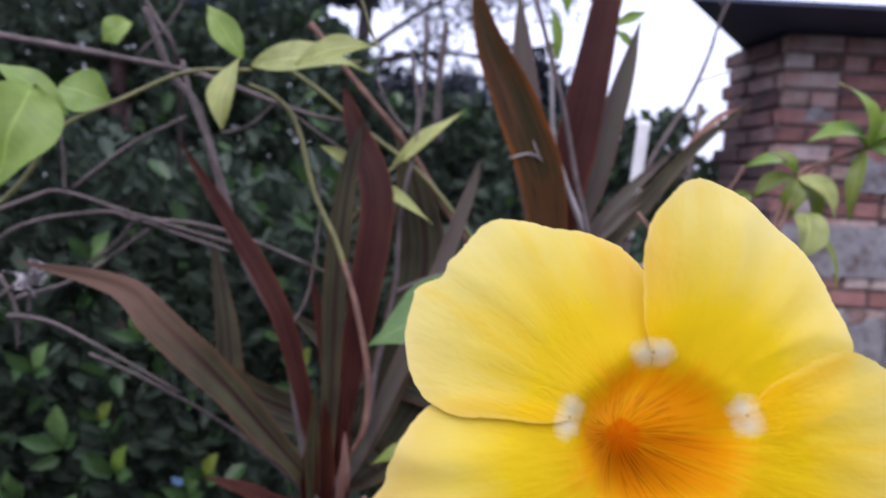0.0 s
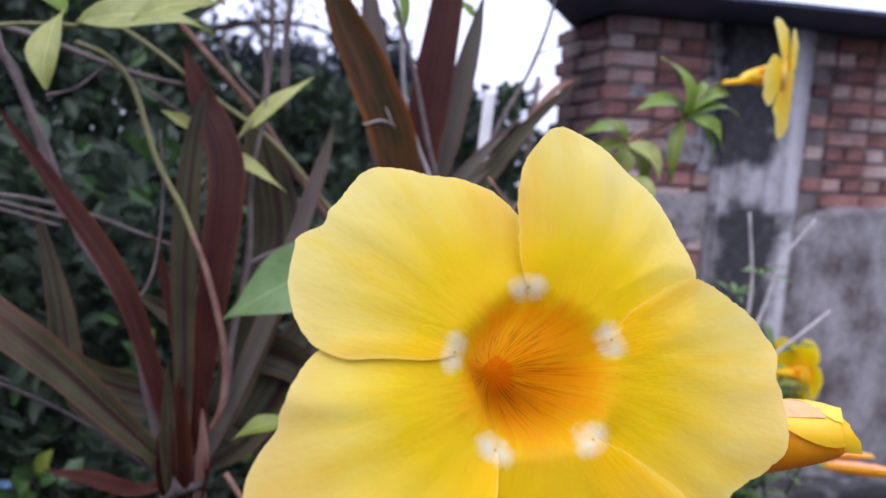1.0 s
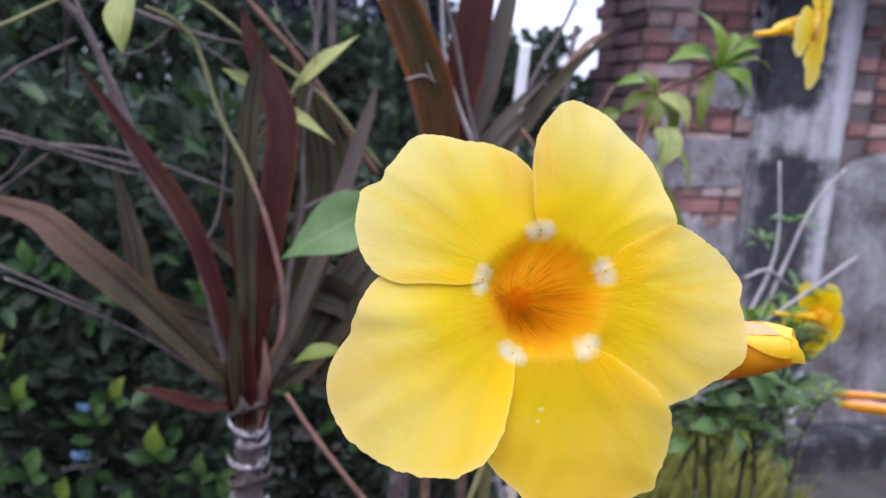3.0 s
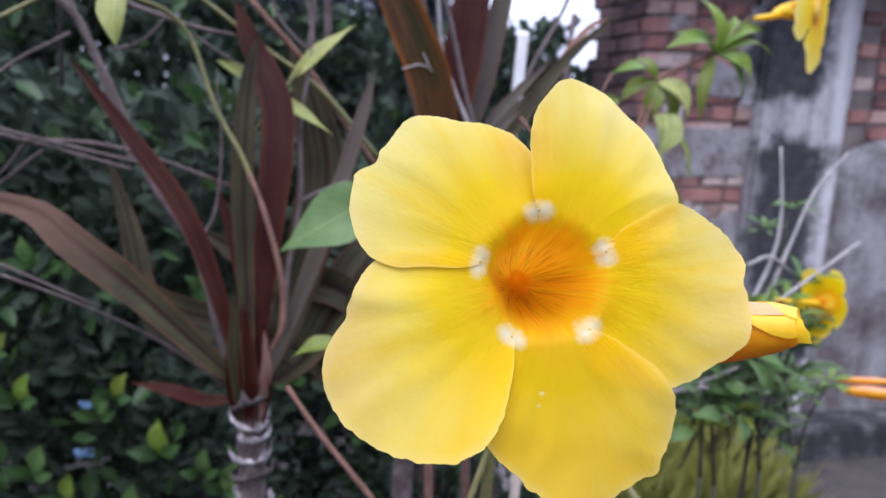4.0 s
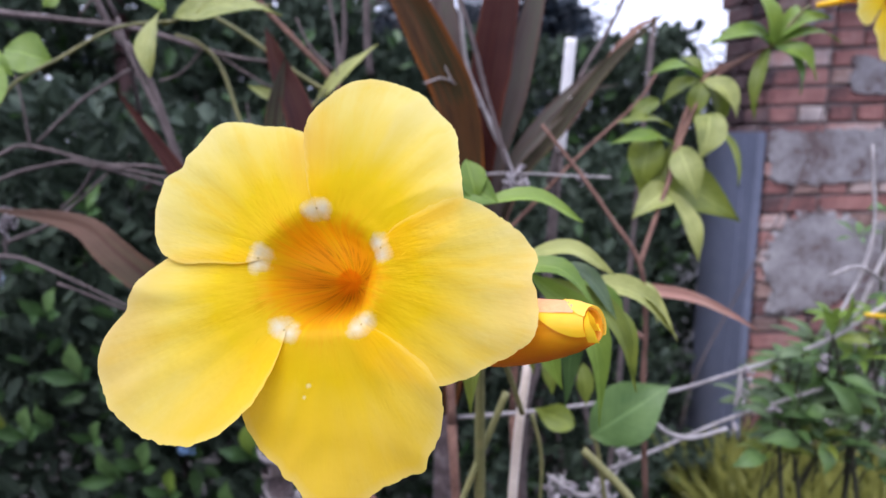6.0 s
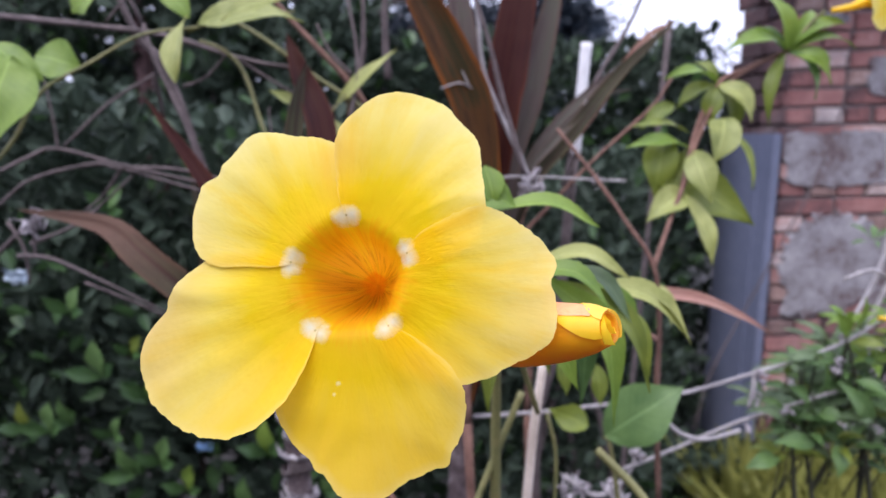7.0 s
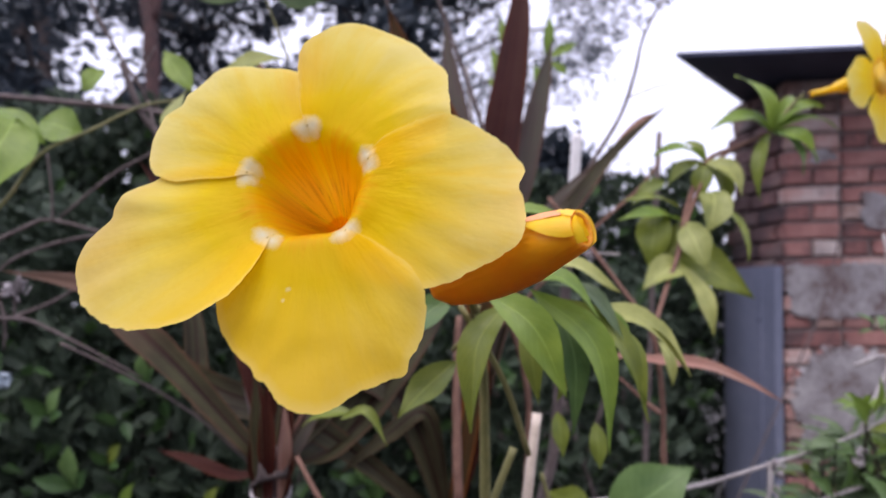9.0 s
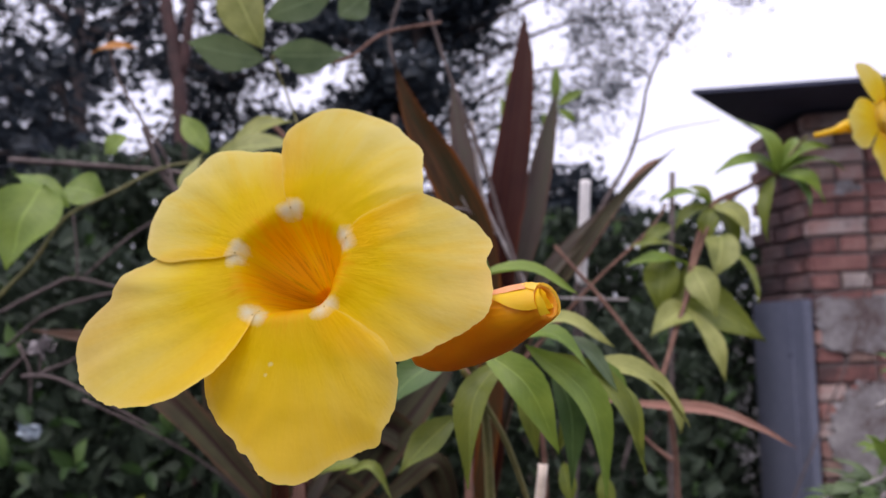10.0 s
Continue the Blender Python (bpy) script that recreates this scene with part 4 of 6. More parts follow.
shoot_leaf((0.171, 0.335, 1.131), (0.211, 0.335, 1.097), 0.0090, LEAF_PALE, face=(0.3, -0.7, 0.6), mid=(0.195, 0.335, 1.124))
shoot_leaf((0.012, 0.350, 1.072), (0.041, 0.345, 1.057), 0.0075, LEAF_OLIVE, face=(0.1, -0.6, 0.8), mid=(0.029, 0.345, 1.077))
shoot_leaf((0.085, 0.300, 1.194), (0.107, 0.294, 1.184), 0.0184, LEAF_BRIGHT, face=(0.1, -0.9, 0.4), bend=0.08)
shoot_leaf((0.091, 0.300, 1.206), (0.096, 0.294, 1.185), 0.0153, LEAF_BRIGHT, face=(0.1, -0.9, 0.4), bend=0.08)
shoot_leaf((0.041, 0.498, 1.165), (-0.047, 0.492, 1.118), 0.0490, LEAF, face=(-0.1, -0.85, 0.5), bend=0.1, fold=0.12)
shoot_leaf((0.000, 0.450, 1.058), (-0.038, 0.450, 1.048), 0.0159, LEAF_OLIVE, face=(-0.1, -0.5, 0.9), bend=0.12)
for base, tip in (((0.121, 0.780, 1.383), (0.110, 0.780, 1.441)), ((0.121, 0.780, 1.383), (0.105, 0.780, 1.402)), ((0.176, 0.780, 1.422), (0.182, 0.780, 1.476)), ((0.179, 0.780, 1.422), (0.215, 0.780, 1.441)), ((0.179, 0.780, 1.418), (0.202, 0.780, 1.402)), ((0.127, 0.780, 1.433), (0.122, 0.780, 1.477)), ((0.162, 0.780, 1.416), (0.170, 0.780, 1.376))):
    shoot_leaf(base, tip, 0.014, LEAF_BRIGHT, face=(0.1, -0.9, 0.3), bend=0.08)
for a, b, r in (((0.086, 0.300, 1.139), (0.121, 0.330, 1.056), 0.0016), ((0.096, 0.294, 1.139), (0.082, 0.300, 1.116), 0.0012)):
    under(tube("stem", [a, Vector(a).lerp(Vector(b), 0.5) + Vector((0.004, 0, 0.002)), b], [r, r, r], STEM), shoot)
under(tube("stem", [(0.086, 0.225, 1.143), (0.093, 0.285, 1.140), (0.097, 0.360, 1.095), (0.095, 0.390, 0.939)], [0.0022, 0.0022, 0.0026, 0.004], STEM), shoot)
rooted(shoot, (0.095, 0.390, 0.939), 0.004, STEM)


# ---- red-leaved strap plants ----
def strap(parent, points, width, material, face=(0, -1, 0.25), fold=0.3, point=0.55, count=26):
    """A long blade along a smooth line: narrow at the foot, broad in the middle, drawn out to a tip."""
    line = glide(points, count)
    f = Vector(face).normalized()
    LEAF_COUNT[0] += 1
    seed = LEAF_COUNT[0] * 2.31
    verts, faces, uvs = [], [], []
    across = (-1.0, -0.6, -0.2, 0.0, 0.2, 0.6, 1.0)
    for k, q in enumerate(line):
        s = k / (count - 1)
        way = (line[min(k + 1, count - 1)] - line[max(k - 1, 0)]).normalized()
        up = (f - way * f.dot(way)).normalized()
        side = way.cross(up)
        w = 0.84 * width / 2 * (min(1.0, 0.30 + 1.5 * s) if s < point else max(0.02, (1 - ((s - point) / (1 - point)) ** 1.8)))
        for c in across:
            ripple = 0.07 * width * noise.noise(Vector((s * 6 + seed, c, seed)))
            rag = 1 + (0.05 * noise.noise(Vector((s * 25, c * 9, seed))) if abs(c) == 1 else 0)
            verts.append(q + side * (c * w * rag * math.cos(fold)) + up * (abs(c) * w * math.sin(fold) + ripple))
            uvs.append((0.5 + 0.5 * c, s))
    n = len(across)
    for k in range(count - 1):
        for j in range(n - 1):
            a = k * n + j
            faces.append((a, a + 1, a + n + 1, a + n))
    return under(link("strap_leaf", verts, faces, material, None, "", True, uvs), parent)


foot = Vector((-0.073, 0.486, 0.987))
strap_plant = thing("strap_leaf_plant", "red-leaved strap plant on a ringed bare trunk", "plant", "strap plants", m=Matrix.Translation((foot.x, foot.y, 0)))
bpy.context.view_layer.update()
trunk_line = [(foot.x, foot.y, 0.0), (foot.x + 0.01, foot.y, foot.z * 0.5), tuple(foot + Vector((0, 0, -0.02))), tuple(foot + Vector((0.004, 0, 0.03)))]
under(tube("trunk", trunk_line, [0.014, 0.0115, 0.0105, 0.006], TRUNK, None, "ringed brown trunk", 14, 60, 0.2), strap_plant)
scar_rng = random.Random(8)
trunk_path = glide(trunk_line, 200)
for k in range(15):
    # papery collars left by old leaves, torn along their rims
    z = foot.z + 0.014 - 0.0150 * k + scar_rng.uniform(-0.006, 0.006)
    mid = min(trunk_path, key=lambda q: abs(q.z - z))
    tilt, turn = scar_rng.uniform(-0.6, 0.6), scar_rng.uniform(0, 6.28)
    verts, faces = [], []
    sides, rows = 30, 4
    for i in range(rows):
        for j in range(sides + 1):
            a = turn + (5.6, 6.2, 5.0)[k % 3] * j / sides
            rag = noise.noise(Vector((math.cos(a) * 2.5, math.sin(a) * 2.5, k * 3.3))) + 0.6 * noise.noise(Vector((math.cos(a) * 8, math.sin(a) * 8, k * 1.7)))
            r = (0.0122, 0.0146, 0.0158, 0.0148 + 0.003 * rag)[i] + 0.0024 * rag
            h = (-0.0010, -0.0022, 0.0014, 0.0046 + 0.0120 * rag)[i]
            verts.append((mid.x + r * math.cos(a), mid.y + r * math.sin(a), z + h + tilt * r * math.cos(a + 1.0)))
    for i in range(rows - 1):
        for j in range(sides):
            a = i * (sides + 1) + j
            faces.append((a, a + 1, a + sides + 2, a + sides + 1))
    under(link("leaf_scar", verts, faces, FIBRE if k % 4 else TWIG, None), strap_plant)
for k in range(9):
    # sheaths of the lowest leaves wrap the top of the trunk
    a = 2.4 * k
    low = foot + Vector((0.009 * math.cos(a), 0.009 * math.sin(a), -0.012 + 0.004 * (k % 3)))
    high = foot + Vector((0.016 * math.cos(a), 0.013 * math.sin(a), 0.055 + 0.018 * (k % 4)))
    strap(strap_plant, [tuple(low), tuple(low.lerp(high, 0.5)), tuple(high)], 0.020, (CORD_RED, CORD_GREEN, CORD_SALMON)[k % 3] if k % 2 else CORD_RED, (math.cos(a), math.sin(a), 0.2), 0.5, 0.4, 12)
base = tuple(foot + Vector((0, 0, 0.02)))
strap(strap_plant, [base, (-0.086, 0.498, 1.046), (-0.115, 0.504, 1.138), (-0.154, 0.507, 1.202), (-0.193, 0.510, 1.260)], 0.0212, CORD_RED, (0.5, -0.8, 0.35), 0.4)
strap(strap_plant, [base, (-0.097, 0.486, 1.032), (-0.145, 0.480, 1.086), (-0.189, 0.474, 1.129), (-0.221, 0.480, 1.154), (-0.297, 0.486, 1.168)], 0.0330, CORD_DRYING, (0.35, -0.8, 0.5), 0.35)
strap(strap_plant, [base, (-0.066, 0.510, 1.060), (-0.055, 0.525, 1.152), (-0.050, 0.540, 1.227), (-0.071, 0.555, 1.280), (-0.083, 0.564, 1.314)], 0.0315, CORD_RED, (0.2, -1, 0.1), 0.15)
strap(strap_plant, [base, (-0.046, 0.555, 1.045), (-0.015, 0.585, 1.155), (-0.022, 0.600, 1.223), (-0.043, 0.615, 1.287)], 0.0547, CORD_GREEN, (-0.3, -1, 0.2), 0.2)
strap(strap_plant, [base, (-0.041, 0.540, 1.010), (-0.007, 0.570, 1.050), (0.036, 0.600, 1.106), (0.060, 0.630, 1.150)], 0.0603, CORD_GREEN, (-0.4, -0.9, 0.3), 0.25)
strap(strap_plant, [base, (-0.099, 0.525, 1.013), (-0.156, 0.555, 1.049), (-0.179, 0.585, 1.121), (-0.203, 0.615, 1.191)], 0.0272, CORD_GREEN, (0.4, -0.8, 0.3), 0.3)
strap(strap_plant, [base, (-0.101, 0.480, 1.004), (-0.128, 0.474, 1.016), (-0.155, 0.468, 1.027)], 0.0144, CORD_RED, (0.2, -0.6, 0.8), 0.3)
strap(strap_plant, [base, (-0.075, 0.504, 1.062), (-0.078, 0.525, 1.161), (-0.073, 0.540, 1.240), (-0.064, 0.555, 1.288)], 0.0224, CORD_GREEN, (0.3, -1, 0.2), 0.3)
strap(strap_plant, [base, (-0.063, 0.498, 1.026), (-0.077, 0.516, 1.095), (-0.100, 0.534, 1.174)], 0.0195, CORD_RED, (-0.3, -1, 0.2), 0.3)
strap(strap_plant, [base, (-0.057, 0.510, 1.021), (-0.016, 0.540, 1.117), (0.019, 0.564, 1.220), (0.031, 0.570, 1.262)], 0.0188, CORD_PALE, (-0.3, -1, 0.2), 0.3)

foot2 = Vector((0.063, 0.585, 0.947))
strap_plant_b = thing("strap_leaf_plant", "tall strap plant with orange-edged and dark red leaves", "plant", "strap plants", m=Matrix.Translation((foot2.x, foot2.y, 0)))
bpy.context.view_layer.update()
under(tube("trunk", [(foot2.x, foot2.y, 0), (foot2.x - 0.01, foot2.y, foot2.z * 0.6), tuple(foot2)], [0.016, 0.012, 0.009], TRUNK, None, "ringed red-brown trunk", 12, 40, 0.3), strap_plant_b)
base = tuple(foot2 + Vector((0, 0, -0.02)))
strap(strap_plant_b, [base, (0.091, 0.585, 1.092), (0.087, 0.576, 1.223), (0.059, 0.570, 1.299), (0.032, 0.564, 1.351), (0.014, 0.561, 1.406)], 0.0455, CORD_ORANGE, (-0.1, -1, 0.15), 0.2, 0.5)
strap(strap_plant_b, [base, (0.096, 0.600, 1.144), (0.109, 0.606, 1.253), (0.125, 0.615, 1.345), (0.137, 0.624, 1.424), (0.141, 0.630, 1.480)], 0.0460, CORD_RED, (0.1, -1, 0.15), 0.25, 0.42)
strap(strap_plant_b, [base, (0.088, 0.618, 1.165), (0.077, 0.630, 1.269), (0.068, 0.642, 1.350), (0.061, 0.654, 1.422)], 0.0366, CORD_PALE, (-0.1, -1, 0.15), 0.25, 0.5)
strap(strap_plant_b, [base, (0.110, 0.618, 1.165), (0.134, 0.624, 1.254), (0.155, 0.630, 1.335), (0.170, 0.636, 1.395)], 0.0332, CORD_PALE, (0.2, -1, 0.15), 0.3, 0.5)
strap(strap_plant_b, [base, (0.125, 0.630, 1.142), (0.175, 0.642, 1.214), (0.231, 0.654, 1.282), (0.292, 0.666, 1.335)], 0.0200, CORD_GREEN, (-0.2, -1, 0.4), 0.3, 0.5)
strap(strap_plant_b, [base, (0.131, 0.636, 1.147), (0.194, 0.654, 1.231), (0.253, 0.672, 1.309), (0.285, 0.678, 1.329)], 0.0153, CORD_SALMON, (-0.2, -1, 0.4), 0.4, 0.4)
strap(strap_plant_b, [base, (0.123, 0.630, 1.153), (0.163, 0.642, 1.214), (0.207, 0.654, 1.254), (0.242, 0.660, 1.262)], 0.0141, CORD_PALE, (-0.2, -1, 0.4), 0.4, 0.4)
strap(strap_plant_b, [base, (0.107, 0.645, 1.119), (0.146, 0.660, 1.199), (0.185, 0.675, 1.246), (0.231, 0.690, 1.289)], 0.0200, CORD_PALE, (-0.2, -1, 0.4), 0.3, 0.5)
strap(strap_plant_b, [base, (0.045, 0.570, 1.031), (0.012, 0.555, 1.020), (-0.031, 0.540, 0.989)], 0.0234, CORD_GREEN, (-0.2, -0.8, 0.6), 0.3, 0.5)
strap(strap_plant_b, [base, (0.015, 0.570, 1.052), (-0.061, 0.585, 1.081), (-0.131, 0.600, 1.123)], 0.0421, CORD_GREEN, (0.2, -0.9, 0.4), 0.3, 0.5)
strap(strap_plant_b, [base, (-0.050, 0.540, 1.028), (-0.140, 0.540, 1.062), (-0.204, 0.546, 1.112)], 0.0369, CORD_GREEN, (0.2, -0.9, 0.4), 0.3, 0.5)
strap(strap_plant_b, [base, (0.088, 0.594, 1.016), (0.092, 0.600, 1.088), (0.086, 0.606, 1.152)], 0.0211, CORD_RED, (0.1, -1, 0.2), 0.3, 0.5)
strap(strap_plant_b, [(0.186, 0.525, 1.092), (0.226, 0.510, 1.088), (0.264, 0.495, 1.085), (0.294, 0.489, 1.073), (0.321, 0.486, 1.057)], 0.0143, CORD_SALMON, (0.1, -0.8, 0.6), 0.4, 0.3)


# ---- bare twigs and climbing stems ----
def twig(label, material, lines, name="twig", category="twig", knobs=0.35, roots=()):
    """A branch with its side shoots: lines of (points, radius at the foot, radius at the end)."""
    ob = thing(name, label, category, m=Matrix.Translation(lines[0][0][0]))
    bpy.context.view_layer.update()
    for k, (points, r0, r1) in enumerate(lines):
        under(tube("branch" if k == 0 else "side_shoot", points, [r0, (r0 + r1) / 2, r1], material, None, "", 7, None, knobs), ob)
    for low, r in roots:
        rooted(ob, low, r, material)
    return ob


twig("bare grey-brown forked twig", TWIG, [
    ([(-0.077, 0.498, 0.984), (-0.097, 0.516, 1.040), (-0.116, 0.525, 1.116), (-0.149, 0.534, 1.169), (-0.169, 0.540, 1.229), (-0.196, 0.546, 1.290), (-0.207, 0.552, 1.323)], 0.0033, 0.0015),
    ([(-0.116, 0.525, 1.116), (-0.099, 0.528, 1.145), (-0.093, 0.534, 1.200), (-0.096, 0.540, 1.248)], 0.0015, 0.0008),
    ([(-0.171, 0.543, 1.268), (-0.150, 0.540, 1.275), (-0.128, 0.540, 1.296)], 0.0014, 0.0008)])
twig("bare grey-brown level twig", TWIG, [
    ([(-0.250, 0.564, 1.197), (-0.200, 0.561, 1.196), (-0.157, 0.558, 1.187), (-0.119, 0.555, 1.174), (-0.084, 0.555, 1.160)], 0.0021, 0.0014),
    ([(-0.242, 0.564, 1.196), (-0.202, 0.552, 1.186), (-0.164, 0.546, 1.176)], 0.0018, 0.0012),
    ([(-0.246, 0.564, 1.197), (-0.267, 0.570, 1.174), (-0.289, 0.570, 1.156)], 0.0018, 0.0012),
    ([(-0.250, 0.564, 1.197), (-0.277, 0.570, 1.201), (-0.350, 0.585, 1.186), (-0.394, 0.585, 1.154)], 0.0018, 0.0018)])
twig("slender upright brown twig", TWIG, [
    ([(-0.048, 0.510, 1.050), (-0.043, 0.525, 1.097), (-0.033, 0.540, 1.155), (-0.032, 0.555, 1.214), (-0.022, 0.570, 1.283), (-0.031, 0.585, 1.347)], 0.0026, 0.0014),
    ([(-0.033, 0.540, 1.151), (-0.010, 0.546, 1.162), (0.023, 0.555, 1.173)], 0.0019, 0.0012),
    ([(-0.027, 0.570, 1.276), (-0.045, 0.570, 1.295), (-0.057, 0.570, 1.321)], 0.0017, 0.0012)])
twig("smooth brown climbing stem", TWIG_RED, [
    ([(0.032, 0.585, 1.178), (0.000, 0.585, 1.224), (-0.032, 0.585, 1.270), (-0.068, 0.585, 1.310), (-0.115, 0.585, 1.364)], 0.0030, 0.0024)])
twig("pale green climbing stem", STEM, [
    ([(0.034, 0.570, 1.186), (-0.014, 0.570, 1.242), (-0.063, 0.570, 1.277), (-0.106, 0.570, 1.310), (-0.139, 0.570, 1.330)], 0.0024, 0.0018),
    ([(-0.079, 0.540, 1.189), (-0.056, 0.549, 1.227), (-0.032, 0.564, 1.260)], 0.0014, 0.0010)], "climbing_stem", "stem", 0.1)
twig("thin grey trailing runner", TWIG, [
    ([(-0.233, 0.465, 1.110), (-0.191, 0.480, 1.085), (-0.137, 0.486, 1.052), (-0.086, 0.492, 1.006)], 0.0012, 0.0012),
    ([(-0.301, 0.486, 1.129), (-0.268, 0.480, 1.127), (-0.231, 0.480, 1.110), (-0.175, 0.480, 1.081)], 0.0020, 0.0009),
    ([(-0.374, 0.510, 1.090), (-0.318, 0.498, 1.137), (-0.292, 0.492, 1.152), (-0.290, 0.492, 1.128)], 0.0026, 0.0012),
    ([(-0.315, 0.498, 1.156), (-0.299, 0.492, 1.133), (-0.298, 0.492, 1.103)], 0.0018, 0.0010)])
twig("dry tan cane leaning across", TWIG_RED, [([(-0.042, 0.450, 1.026), (-0.017, 0.435, 0.992), (0.019, 0.420, 0.948), (0.063, 0.405, 0.890)], 0.0018, 0.0022)], "dry_cane", "cane", roots=[((0.063, 0.405, 0.890), 0.0022)])
twig("reddish forked twig beside the panel", TWIG_RED, [
    ([(0.247, 0.536, 0.886), (0.242, 0.534, 0.993), (0.241, 0.528, 1.049), (0.232, 0.516, 1.108), (0.209, 0.522, 1.146), (0.184, 0.534, 1.184), (0.154, 0.546, 1.224)], 0.0026, 0.0015),
    ([(0.232, 0.516, 1.108), (0.247, 0.534, 1.139), (0.265, 0.558, 1.171), (0.286, 0.585, 1.215), (0.316, 0.606, 1.261), (0.366, 0.618, 1.289)], 0.0022, 0.0016),
    ([(0.236, 0.516, 1.044), (0.224, 0.516, 1.054), (0.206, 0.522, 1.072)], 0.0022, 0.0012)], roots=[((0.247, 0.536, 0.886), 0.0026)])
twig("slender dark red-brown stem", TWIG_RED, [
    ([(0.100, 0.585, 1.102), (0.143, 0.594, 1.143), (0.192, 0.600, 1.193), (0.247, 0.615, 1.240), (0.271, 0.630, 1.269)], 0.0022, 0.0012)])
twig("thin grey twig with white fibres", TWIG_GREY, [
    ([(0.095, 0.585, 1.180), (0.132, 0.585, 1.181), (0.190, 0.585, 1.177), (0.221, 0.585, 1.175)], 0.0012, 0.0010),
    ([(0.135, 0.585, 1.163), (0.127, 0.585, 1.192), (0.106, 0.585, 1.239), (0.091, 0.585, 1.280), (0.084, 0.585, 1.354)], 0.0026, 0.0018),
    ([(0.106, 0.585, 1.239), (0.075, 0.570, 1.265), (0.053, 0.564, 1.262)], 0.0010, 0.0006),
    ([(0.078, 0.570, 1.264), (0.072, 0.570, 1.277)], 0.0007, 0.0004)])
knot_rng = random.Random(31)


def fibre_tuft(at, count, size, thick=1.0, label="knot of whitish fibres caught on a twig"):
    """A ragged knot of short fibres caught on the twigs."""
    at = Vector(at)
    lines = []
    for _ in range(count):
        line = [at + Vector([knot_rng.uniform(-0.8, 0.8) * size for _ in range(3)])]
        for _ in range(4):
            line.append(line[-1] + Vector([knot_rng.uniform(-1, 1) * size for _ in range(3)]))
            line[-1] = at + (line[-1] - at) * 0.82
        lines.append((line, knot_rng.uniform(0.09, 0.22) * size * thick, 0.05 * size * thick))
    ob = twig(label, FIBRE, lines, "fibre_knot", "fibre")
    return tagged(ob, label, "fibre", "fibre knots")


for spot, count, size, thick in (
    ((0.133, 0.580, 1.176), 12, 0.010, 1), ((0.195, 0.582, 1.175), 6, 0.006, 1), ((0.363, 0.612, 0.974), 3, 0.007, 2.2), ((0.361, 0.612, 0.951), 3, 0.006, 2.2),
    ((0.387, 0.612, 0.934), 3, 0.007, 2.2), ((0.350, 0.600, 0.924), 3, 0.005, 2.2), ((0.447, 0.624, 0.982), 3, 0.007, 2.2), ((0.243, 0.600, 0.899), 3, 0.007, 2.0),
    ((0.220, 0.600, 0.857), 6, 0.010, 1.4), ((0.180, 0.600, 0.854), 8, 0.012, 1.2), ((-0.291, 0.492, 1.154), 8, 0.010, 1)):
    fibre_tuft(spot, count, size, thick)
twig("tall thin bare twig against the sky", TWIG, [
    ([(0.175, 0.690, 1.163), (0.208, 0.720, 1.263), (0.255, 0.750, 1.339), (0.275, 0.750, 1.392), (0.288, 0.750, 1.439), (0.322, 0.750, 1.499), (0.354, 0.750, 1.538)], 0.0030, 0.0010),
    ([(0.263, 0.750, 1.362), (0.303, 0.750, 1.376), (0.365, 0.750, 1.384)], 0.0010, 0.0005),
    ([(0.288, 0.750, 1.439), (0.276, 0.750, 1.454), (0.263, 0.750, 1.460)], 0.0009, 0.0004),
    ([(0.306, 0.750, 1.465), (0.332, 0.750, 1.505), (0.365, 0.750, 1.516)], 0.0009, 0.0004)])
twig("grey branching twigs low down", TWIG_GREY, [
    ([(0.076, 0.600, 0.938), (0.167, 0.600, 0.946), (0.280, 0.606, 0.960), (0.355, 0.615, 0.978), (0.443, 0.630, 1.002), (0.515, 0.645, 1.039), (0.603, 0.660, 1.089)], 0.0021, 0.0019),
    ([(0.264, 0.585, 0.941), (0.279, 0.585, 0.928), (0.303, 0.585, 0.922), (0.339, 0.594, 0.927)], 0.0024, 0.0020),
    ([(0.225, 0.600, 0.881), (0.281, 0.600, 0.906), (0.352, 0.615, 0.930), (0.447, 0.630, 0.954)], 0.0022, 0.0017),
    ([(0.358, 0.615, 0.981), (0.356, 0.612, 0.961), (0.353, 0.612, 0.943)], 0.0034, 0.0018),
    ([(0.168, 0.600, 0.874), (0.203, 0.600, 0.853), (0.231, 0.600, 0.875), (0.244, 0.600, 0.909)], 0.0034, 0.0020)])
twig("grey thorny twigs beside the wall", TWIG_GREY, [
    ([(0.462, 0.660, 0.998), (0.500, 0.675, 1.060), (0.519, 0.690, 1.111), (0.519, 0.705, 1.196)], 0.0028, 0.0016),
    ([(0.483, 0.660, 0.997), (0.520, 0.675, 1.073), (0.559, 0.690, 1.144), (0.609, 0.705, 1.190)], 0.0028, 0.0012),
    ([(0.461, 0.660, 1.064), (0.493, 0.666, 1.072), (0.524, 0.672, 1.054)], 0.0022, 0.0018)])
twig("pale upright cane under the flower", CANE, [([(0.131, 0.405, 1.065), (0.123, 0.396, 1.014), (0.117, 0.390, 0.957), (0.108, 0.384, 0.872), (0.099, 0.375, 0.777)], 0.0034, 0.0038)], "pale_cane", "cane", 0.05, [((0.099, 0.375, 0.777), 0.0038)])
